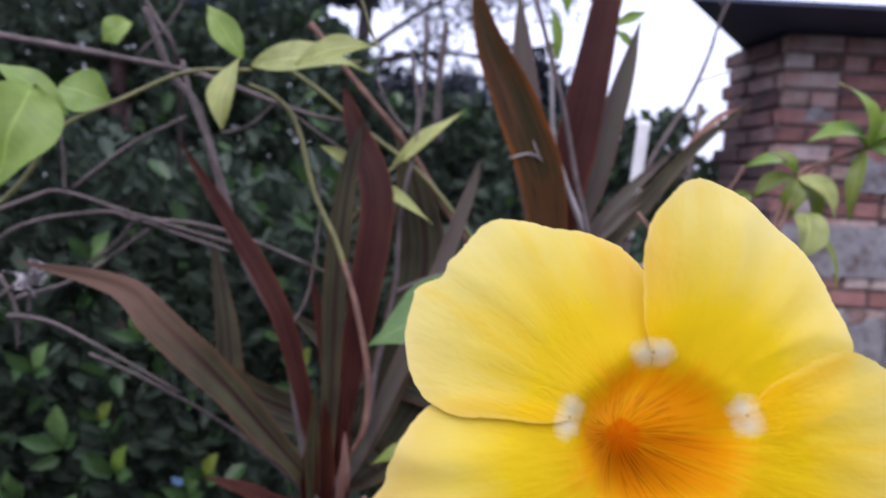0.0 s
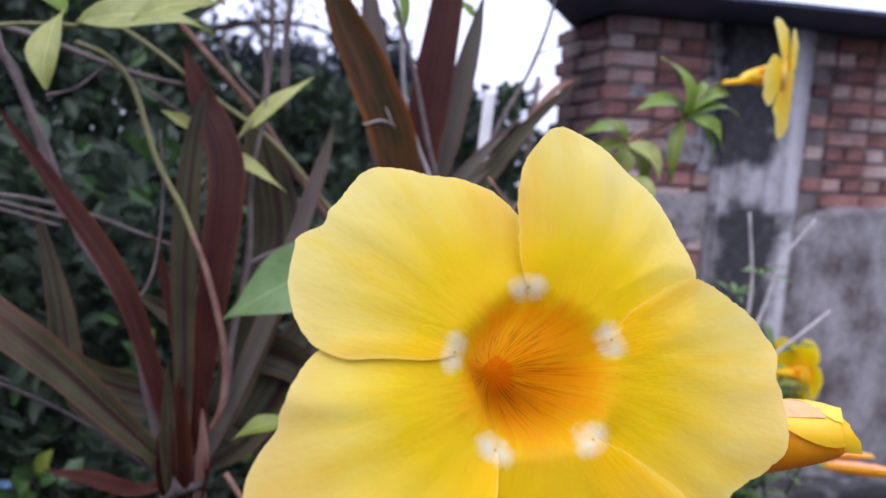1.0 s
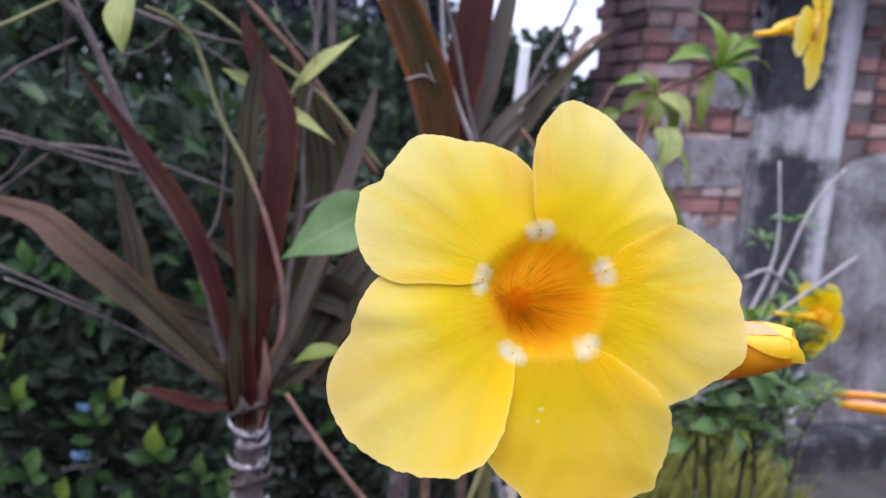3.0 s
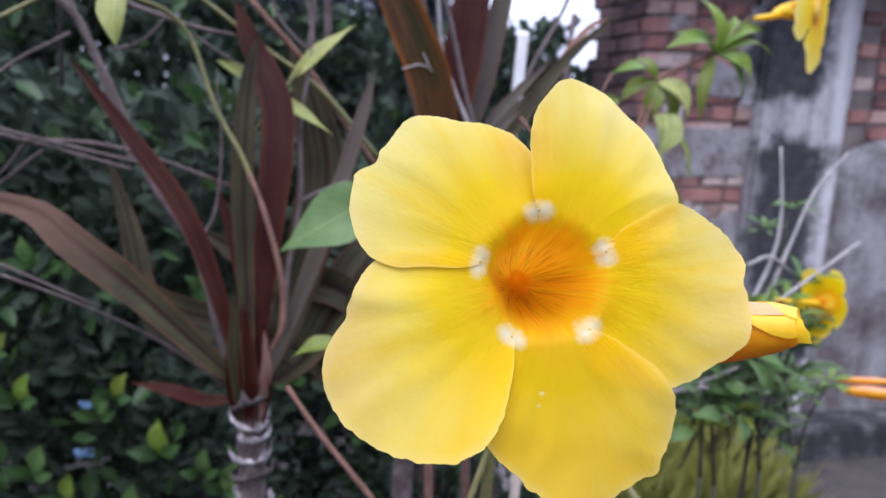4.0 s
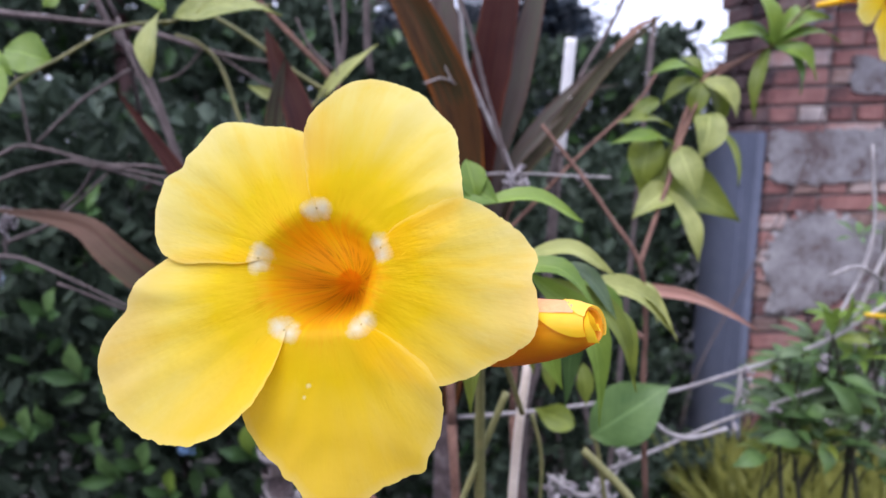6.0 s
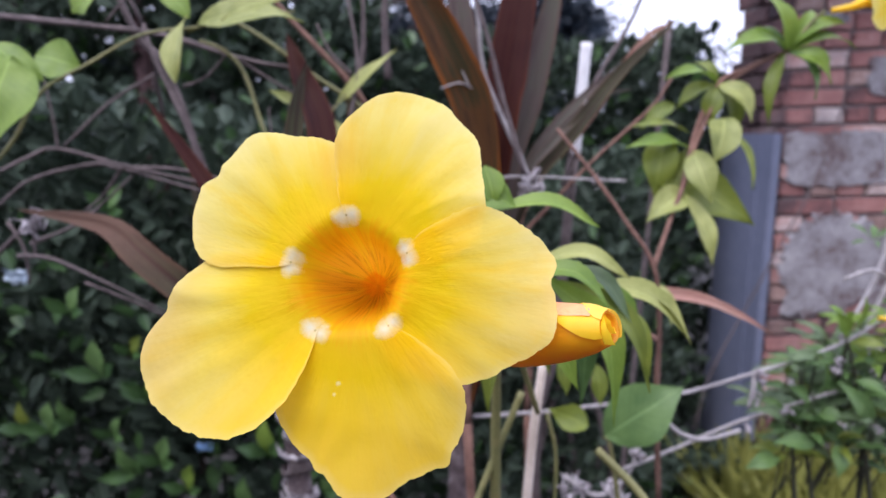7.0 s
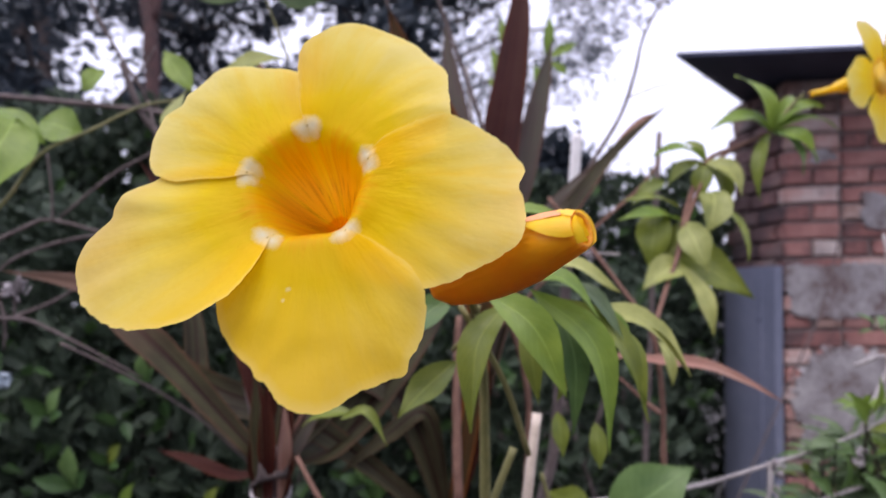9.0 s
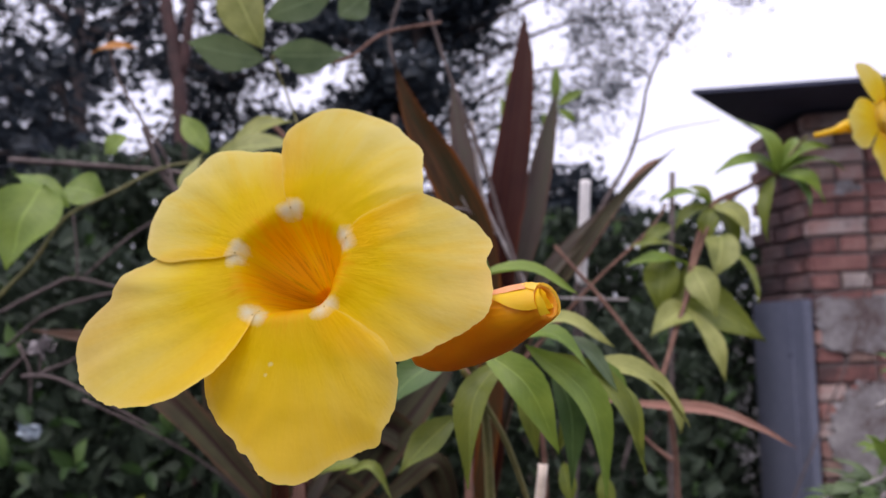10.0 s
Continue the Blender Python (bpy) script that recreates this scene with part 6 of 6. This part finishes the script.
# broader single leaves on the outer shoots
for base, tip, w, mat, face in (
    ((0.477, 0.618, 0.924), (0.429, 0.600, 0.976), 36, LEAF, (-0.3, -0.7, 0.6)),
    ((0.481, 0.618, 0.930), (0.431, 0.600, 0.938), 26, LEAF_GREY, (-0.3, -0.7, 0.6)),
    ((0.423, 0.618, 0.902), (0.372, 0.600, 0.911), 32, LEAF, (-0.3, -0.7, 0.6)),
    ((0.443, 0.618, 0.902), (0.438, 0.600, 0.873), 34, LEAF, (0.3, -0.7, 0.6)),
    ((0.447, 0.618, 1.014), (0.425, 0.600, 1.047), 26, LEAF_BRIGHT, (-0.3, -0.7, 0.6)),
    ((0.447, 0.618, 1.020), (0.452, 0.600, 1.061), 20, LEAF_BRIGHT, (0.3, -0.7, 0.6)),
    ((0.448, 0.618, 1.008), (0.476, 0.600, 1.010), 22, LEAF_OLIVE, (0.3, -0.7, 0.6)),
    ((0.419, 0.618, 0.998), (0.380, 0.600, 0.994), 22, LEAF_GREY, (-0.3, -0.7, 0.6)),
    ((0.408, 0.618, 0.981), (0.376, 0.600, 1.005), 22, LEAF_GREY, (-0.3, -0.7, 0.6)),
    ((0.457, 0.618, 0.970), (0.481, 0.600, 0.960), 24, LEAF, (0.3, -0.7, 0.6)),
    ((0.389, 0.618, 0.887), (0.347, 0.600, 0.884), 30, LEAF, (-0.3, -0.7, 0.6)),
    ((0.415, 0.618, 0.947), (0.384, 0.600, 0.972), 24, LEAF, (-0.3, -0.7, 0.6)),
    ((0.420, 0.618, 0.935), (0.444, 0.600, 0.935), 30, LEAF, (0.3, -0.7, 0.6)),
    ((0.480, 0.618, 0.911), (0.484, 0.600, 0.939), 30, LEAF_GREY, (0.3, -0.7, 0.6)),
    ((0.419, 0.618, 0.953), (0.418, 0.600, 0.995), 22, LEAF, (0.3, -0.7, 0.6)),
    ((0.395, 0.618, 0.929), (0.351, 0.600, 0.948), 24, LEAF_GREY, (-0.3, -0.7, 0.6))):
    under(leaf(None, base, tip, w * 0.0006, mat, face=face, bend=0.12, fold=0.25), low_shrub)
    back = Vector(base)
    under(tube("stem", [base, back + Vector((0.004, 0.012, -0.025)), back + Vector((0.008, 0.03, -0.06))], [0.0007, 0.0009, 0.0011], STEM_DARK, None, "", 5, 8, 0.15), low_shrub)


# ---- loose leaves between: one large leaf on a stalk ----
sapling = thing("sapling", "young sapling with large smooth green leaves", "plant", m=Matrix.Translation((0.210, 0.525, 0.880)))
bpy.context.view_layer.update()
for base, tip, w, mat, face in (
    ((0.193, 0.516, 0.956), (0.261, 0.516, 1.002), 108, LEAF, (-0.2, -0.9, 0.4)), ((0.179, 0.510, 0.969), (0.144, 0.510, 0.984), 50, LEAF_OLIVE, (0.3, -0.9, 0.3)),
    ((0.145, 0.420, 1.063), (0.148, 0.414, 1.034), 24, LEAF_OLIVE, (0.2, -0.9, 0.3)), ((0.170, 0.420, 1.056), (0.172, 0.414, 1.026), 26, LEAF_OLIVE, (0.2, -0.9, 0.3))):
    under(leaf(None, base, tip, w * 0.0005, mat, face=face, bend=0.05, fold=0.2, shape=0.85), sapling)
under(tube("stem", [(0.193, 0.516, 0.956), (0.200, 0.516, 0.940), (0.217, 0.525, 0.824)], [0.0014, 0.0018, 0.0024], STEM, None, "", 6, 12, 0.1), sapling)
rooted(sapling, (0.217, 0.525, 0.824), 0.0024, STEM)


# ---- many-leaved masses: hedge, grass, far trees ----
def leaf_mass(name, places, material, parent=None, label="", rng=None, length=(0.03, 0.05), slim=0.5, outward=None):
    """Many small pointed leaves in one mesh: a folded blade of six triangles each."""
    rng = rng or np.random.default_rng(3)
    n = len(places)
    places = np.asarray(places, float)
    long = rng.uniform(*length, n)[:, None]
    way = rng.normal(size=(n, 3))
    way[:, 2] = np.abs(way[:, 2]) * 0.5 + 0.05
    if outward is not None:
        way = way * 0.8 + outward
    way /= np.linalg.norm(way, axis=1)[:, None]
    spare = rng.normal(size=(n, 3)) + np.array((0, -0.7, 0.8))
    side = np.cross(way, spare)
    side /= np.linalg.norm(side, axis=1)[:, None]
    up = np.cross(side, way)
    w = long * slim / 2
    base, tip = places, places + way * long
    ring = [base, base + way * long * 0.35 + side * w * 0.8 + up * w * 0.25, base + way * long * 0.72 + side * w + up * w * 0.3, tip,
            base + way * long * 0.72 - side * w + up * w * 0.3, base + way * long * 0.35 - side * w * 0.8 + up * w * 0.25, base + way * long * 0.5 - up * w * 0.1]
    verts = np.stack(ring, 1).reshape(-1, 3)
    one = np.array([(0, 1, 6), (1, 2, 6), (2, 3, 6), (3, 4, 6), (4, 5, 6), (5, 0, 6)])
    faces = (one[None] + 7 * np.arange(n)[:, None, None]).reshape(-1, 3)
    uv = np.tile(np.array([(0.5, 0), (0.9, 0.35), (1.0, 0.7), (0.5, 1), (0.0, 0.7), (0.1, 0.35), (0.5, 0.5)]), (n, 1))
    ob = link(name, verts.tolist(), faces.tolist(), material, parent, label, False, uv)
    return ob


def hedge(name, x0, x1, y0, y1, z0, z1, count, seed, label, length=(0.03, 0.055)):
    """A dense hedge: leaves thickest on its face and top, with hollows and shoots."""
    rng = np.random.default_rng(seed)
    ob = thing(name, label, "hedge", "hedges", m=Matrix.Translation(((x0 + x1) / 2, (y0 + y1) / 2, 0)))
    bpy.context.view_layer.update()
    p = rng.uniform((x0, 0, 0), (x1, 1, 1), (count, 3))
    bulge = np.array([noise.noise(Vector((x * 3.2, z * 5 + seed, 0.3))) for x, _, z in p])
    hollow = np.array([noise.noise(Vector((x * 7, z * 12 + seed, 5.3))) for x, _, z in p])
    p[:, 1] = y0 + (y1 - y0) * np.clip(p[:, 1] ** 1.3 - bulge * 0.35 + np.maximum(hollow, 0) * 0.6, 0, 1.2)
    top = np.array([z1 * (1 + 0.12 * noise.noise(Vector((x * 2.1, seed, 0)))) for x, _, _ in p])
    p[:, 2] = z0 + (top - z0) * p[:, 2]
    out = np.tile(np.array((0.0, -0.55, 0.35)), (count, 1))
    under(leaf_mass("foliage", p[count // 9 :], HEDGE, None, "dark glossy hedge leaves", rng, length, 0.5, out[count // 9 :]), ob)
    shoots = p[: count // 9].copy()
    shoots[:, 1] -= 0.05
    under(leaf_mass("young_leaves", shoots[: len(shoots) // 2], HEDGE_BRIGHT, None, "brighter young leaves", rng, length, 0.5, out[: len(shoots) // 2]), ob)
    for k in range(14):
        x = float(rng.uniform(x0, x1))
        y = float(rng.uniform(y0 + 0.05, y1))
        bend = rng.normal(size=2) * 0.06
        under(tube("branch", [(x, y, 0), (x + bend[0], y, z1 * 0.4), (x + bend[1], y - 0.03, z1 * 0.8)], [0.008, 0.006, 0.003], TWIG, None, "", 6, 12, 0.3), ob)
    return ob


hedge("hedge", -2.0, -0.10, 0.95, 1.35, 0.0, 1.27, 24000, 3, "dark dense hedge with small rounded leaves")
hedge("hedge", -0.45, 0.50, 1.28, 1.7, 0.0, 1.16, 9000, 8, "dark hedge in shade behind the strap plants")
hedge("hedge", -4.4, -0.35, 2.55, 3.2, 0.0, 1.88, 46000, 15, "tall shaded hedge at the back of the garden", (0.05, 0.09))
hedge("hedge", -0.50, 0.28, 2.7, 3.2, 0.0, 1.62, 7000, 17, "shaded hedge lower towards the shed", (0.05, 0.09))
hedge("hedge", 0.15, 0.86, 2.35, 2.8, 0.0, 1.50, 7000, 21, "dark shrubbery beside the shed", (0.04, 0.07))

hedge("hedge", 0.72, 1.40, 2.64, 2.95, 0.0, 1.40, 4200, 27, "dark shrubbery behind the shed's blue panel", (0.04, 0.07))

hedge("hedge", 0.42, 0.98, 1.95, 2.15, 0.0, 0.20, 2600, 33, "low dark undergrowth in front of the panel", (0.035, 0.06))

front_hedge = [ob for ob in scene.objects if ob.name == "hedge"][0]


def hedge_shoot(x, y, z, tall, turn, mat):
    """Three young leaves at the end of a hedge twig."""
    root = Vector((x, y, z))
    for k in range(3):
        lean = radians(turn + (0, 48, -55)[k])
        long = tall * (1.0, 0.7, 0.75)[k]
        tip = root + Vector((math.sin(lean) * long, -0.012 * (1 + k), math.cos(lean) * long))
        under(leaf(None, root, tip, long * 0.52, mat if k == 0 else HEDGE_BRIGHT, face=(0.2 * (k - 1), -0.9, 0.35), bend=0.06, fold=0.2, shape=1.25, steps=8), front_hedge)


for x, y, z, tall, turn, mat in (
    (-0.46, 0.86, 0.885, 0.060, -5, LEAF), (-0.405, 0.88, 0.845, 0.050, 25, LEAF_BRIGHT), (-0.315, 0.90, 0.81, 0.048, 10, LEAF), (-0.43, 0.87, 0.73, 0.058, -20, LEAF),
    (-0.36, 0.88, 0.70, 0.050, 15, LEAF_BRIGHT), (-0.28, 0.90, 0.66, 0.060, 5, LEAF), (-0.27, 0.92, 0.97, 0.052, -8, LEAF), (-0.50, 0.86, 0.98, 0.050, 30, LEAF),
    (-0.33, 0.86, 0.62, 0.055, -30, LEAF), (-0.55, 0.86, 0.80, 0.055, 12, LEAF), (-0.62, 0.86, 0.90, 0.050, -15, LEAF_BRIGHT), (-0.68, 0.86, 0.75, 0.055, 20, LEAF),
    (-0.24, 0.90, 0.75, 0.060, 2, LEAF_BRIGHT), (-0.16, 0.90, 0.69, 0.055, 25, LEAF), (-0.21, 0.88, 0.60, 0.05, -25, LEAF), (-0.75, 0.88, 1.08, 0.055, 10, LEAF),
    (-0.60, 0.88, 1.14, 0.050, -20, LEAF), (-0.45, 0.90, 1.12, 0.050, 35, LEAF), (-0.38, 0.90, 1.02, 0.045, -10, LEAF)):
    hedge_shoot(x, y, z, tall, turn, mat)
shoot_rng = random.Random(77)
for _ in range(26):
    hedge_shoot(shoot_rng.uniform(-0.85, -0.05), shoot_rng.uniform(0.86, 0.93), shoot_rng.uniform(0.50, 1.02), shoot_rng.uniform(0.036, 0.056), shoot_rng.uniform(-40, 40), shoot_rng.choice((LEAF, LEAF, HEDGE_BRIGHT, LEAF_OLIVE)))
grass_rng = np.random.default_rng(5)
g = grass_rng.uniform((0.78, 1.55, 0.0), (1.30, 2.05, 0.05), (2600, 3))
grass = tagged(leaf_mass("grass", g, GRASS, None, "", grass_rng, (0.12, 0.30), 0.06, np.tile(np.array((0, 0, 1.2)), (len(g), 1))), "yellow-green grassy undergrowth along the paving", "grass", kind="stuff")


def far_tree(x, y, height, spread, seed, count, label, leaf_long=(0.07, 0.14), sweep=0.0, arms=(), gap=None):
    """A tapered trunk with limbs and an airy crown of leaf sprays with gaps."""
    rng = np.random.default_rng(seed)
    ob = thing("tree", label, "tree", "trees", m=Matrix.Translation((x, y, 0)))
    bpy.context.view_layer.update()
    lean = rng.normal(size=2) * 0.25
    under(tube("trunk", [(x, y, -0.1), (x + lean[0] * 0.5, y, height * 0.35), (x + lean[0], y + lean[1], height * 0.7), (x + lean[0] * 1.3, y, height * 0.97)], [0.07, 0.055, 0.035, 0.012], TWIG, None, "", 10, 24, 0.2), ob)
    places = []
    for k in range(26):
        z = height * rng.uniform(0.22, 0.95)
        a = rng.uniform(0, 2 * math.pi)
        reach = spread * (1.15 - 0.75 * z / height) * rng.uniform(0.6, 1.1)
        start = Vector((x + lean[0] * z / height, y, z))
        end = start + Vector((math.cos(a) * reach + sweep * max(0.0, z / height - 0.5) * 2, math.sin(a) * reach, reach * rng.uniform(-0.15, 0.45)))
        mid = start.lerp(end, 0.55) + Vector((0, 0, 0.12 * reach))
        under(tube("limb", [start, mid, end], [0.035, 0.02, 0.006], TWIG, None, "", 5, 10, 0.2), ob)
        # leaves gather in clumps along the limb, with sky between
        for j in range(8):
            s = rng.uniform(0.2, 1.0)
            q = np.array(start.lerp(mid, s * 2) if s < 0.5 else mid.lerp(end, s * 2 - 1)) + rng.normal(size=3) * spread * 0.08
            size = spread * rng.uniform(0.045, 0.105)
            if gap and gap[0] < q[0] < gap[1] and gap[2] < q[2] < gap[3]:
                continue
            share = int(count / 26 / 8 * rng.uniform(0.5, 1.5))
            places.extend(q + rng.normal(size=(share, 3)) * size * np.array((1.2, 1.0, 0.75)))
    fine = []
    for z, reach in arms:
        # long thin boughs with sparse sprays
        start = Vector((x + lean[0] * z / height, y, z))
        end = start + Vector((reach, -0.2, 0.55))
        mid = start.lerp(end, 0.55) + Vector((0, 0, 0.22))
        under(tube("limb", [start, mid, end], [0.03, 0.016, 0.005], TWIG, None, "", 5, 12, 0.2), ob)
        for j in range(16):
            s = rng.uniform(0.2, 1.12)
            q = start.lerp(mid, s * 2) if s < 0.5 else mid.lerp(end, s * 2 - 1)
            clump = np.array(q) + rng.normal(size=3) * np.array((0.12, 0.2, 0.10)) + np.array((0, 0, -0.10))
            fine.extend(clump + rng.normal(size=(110, 3)) * np.array((0.10, 0.10, 0.11)))
    if fine:
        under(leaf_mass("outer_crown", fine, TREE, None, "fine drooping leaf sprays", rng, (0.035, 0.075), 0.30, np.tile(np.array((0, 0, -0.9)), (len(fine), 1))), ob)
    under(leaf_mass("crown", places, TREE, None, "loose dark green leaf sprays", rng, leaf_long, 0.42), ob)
    return ob


far_tree(-5.4, 5.6, 7.5, 2.6, 1, 11500, "tall dark tree with airy foliage")
far_tree(-3.3, 5.0, 7.5, 2.2, 2, 15000, "tall dark tree with airy foliage and sky gaps")
far_tree(-0.95, 5.8, 7.5, 1.75, 3, 36000, "tall dark tree against the pale sky", sweep=3.2, arms=((2.3, 1.5), (2.7, 1.8), (3.1, 2.2), (3.5, 2.7), (3.9, 3.3), (4.3, 3.0), (4.7, 3.4)), gap=(-0.95, 0.40, 2.15, 2.85))
far_tree(1.4, 11.0, 2.9, 1.8, 4, 5000, "low distant tree beyond the garden")
far_tree(3.2, 13.0, 2.7, 2.0, 6, 5000, "low distant tree beyond the shed")
far_tree(-8.5, 8.0, 8.0, 3.0, 5, 12000, "tall dark tree at the edge of the garden")
far_tree(-1.0, 10.0, 2.75, 2.0, 9, 9000, "round dark tree behind the hedge")

far_tree(-3.0, 7.2, 4.7, 1.5, 12, 11000, "bushy dark tree with gaps of sky")
far_tree(0.05, 8.2, 2.6, 1.25, 14, 8000, "slender airy tree beyond the hedge")

# ---- small things on the ground ----
def flowering_weed(at, spots):
    """A low weed with a few tiny orange blossoms."""
    ob = thing("flowering_weed", "low weed with tiny orange blossoms in the grass", "weed", m=Matrix.Translation(at))
    bpy.context.view_layer.update()
    for k, spot in enumerate(spots):
        spot = Vector(spot)
        under(tube("stem", [(at[0], at[1], 0.0), (spot.x + 0.01, spot.y, spot.z * 0.6), tuple(spot)], [0.0016, 0.0013, 0.0010], STEM_DARK, None, "", 5, 10, 0.1), ob)
        verts, faces = [(0, 0, 0)], []
        for j in range(20):
            a = 2 * math.pi * j / 20
            r = 0.011 * (0.62 + 0.38 * abs(math.cos(2.5 * a)))
            verts.append((r * math.cos(a), -0.004 * math.cos(5 * a) - 0.002, r * math.sin(a)))
            faces.append((0, 1 + j, 1 + (j + 1) % 20))
        bloom = link("bloom", [tuple(Vector(v) + spot) for v in verts], faces, ORANGE_BLOOM, None, "tiny orange blossom")
        under(bloom, ob)
    return ob


flowering_weed((1.20, 1.93, 0.0), ((1.174, 1.860, 0.187), (1.204, 1.860, 0.165), (1.149, 1.860, 0.161), (1.245, 1.890, 0.171), (1.177, 1.830, 0.143)))

def ribbed_pot(at, r, h):
    ob = thing("plant_pot", "small black ribbed plastic plant pot", "plant pot", m=Matrix.Translation(at))
    profile = []
    for k in range(25):
        s = k / 24
        profile.append((r * (0.8 + 0.2 * s) * (1.0 + (0.075 if k % 4 < 2 else 0.0)), s * h))
    profile += [(r * 1.12, h), (r * 1.12, h * 1.06), (r * 0.98, h * 1.06), (r * 0.92, h * 0.8)]
    bpy.context.view_layer.update()
    lathe("pot_wall", profile, BLACK_POT, ob, "", 28)
    lathe("pot_soil", [(r * 0.95, h * 0.9), (0.0005, h * 0.92)], SOIL, ob, "dark potting soil", 28)
    return ob


ribbed_pot((1.352, 1.90, 0.013), 0.046, 0.15)
def plastic_scrap(at, wide, tall, label, material, seed):
    """A crumpled bit of plastic sheet caught among the leaves."""
    count = 9
    verts, faces = [], []
    for side in (0.0, 0.0012):
        for j in range(count):
            for i in range(count):
                u, v = i / (count - 1) - 0.5, j / (count - 1) - 0.5
                q = Vector((u * 4, v * 4, seed))
                rag = 1 + 0.35 * noise.noise(q * 1.3)
                verts.append((u * wide * rag, side + 0.35 * tall * noise.noise(q * 0.9) + 0.15 * tall * noise.noise(q * 2.3), v * tall * rag + 0.2 * tall * noise.noise(Vector((u * 3, seed, 1)))))
    n = count * count
    for j in range(count - 1):
        for i in range(count - 1):
            a = j * count + i
            faces.append((a, a + 1, a + count + 1, a + count))
            faces.append((n + a, n + a + count, n + a + count + 1, n + a + 1))
    ob = link("plastic_scrap", verts, faces, material)
    ob.matrix_world = Matrix.Translation(at)
    return tagged(ob, label, "litter", "plastic scraps")


SCRAP_BLUE = rough_material("scrap_blue", [(0.3, (0.05, 0.12, 0.26)), (0.7, (0.20, 0.33, 0.52))], 60, 0.35, 0.4, 0.002)
SCRAP_WHITE = rough_material("scrap_white", [(0.3, (0.14, 0.22, 0.30)), (0.7, (0.55, 0.62, 0.68))], 60, 0.35, 0.4, 0.002)
plastic_scrap((-0.332, 0.905, 0.828), 0.018, 0.010, "small blue plastic scrap caught in the hedge", SCRAP_BLUE, 1.0)
plastic_scrap((-0.340, 0.905, 0.758), 0.024, 0.011, "torn light-blue plastic scrap caught in the hedge", SCRAP_BLUE, 2.0)
plastic_scrap((-0.606, 0.905, 1.024), 0.034, 0.022, "crumpled whitish plastic scrap caught in the hedge", SCRAP_WHITE, 3.0)

lay_bricks()
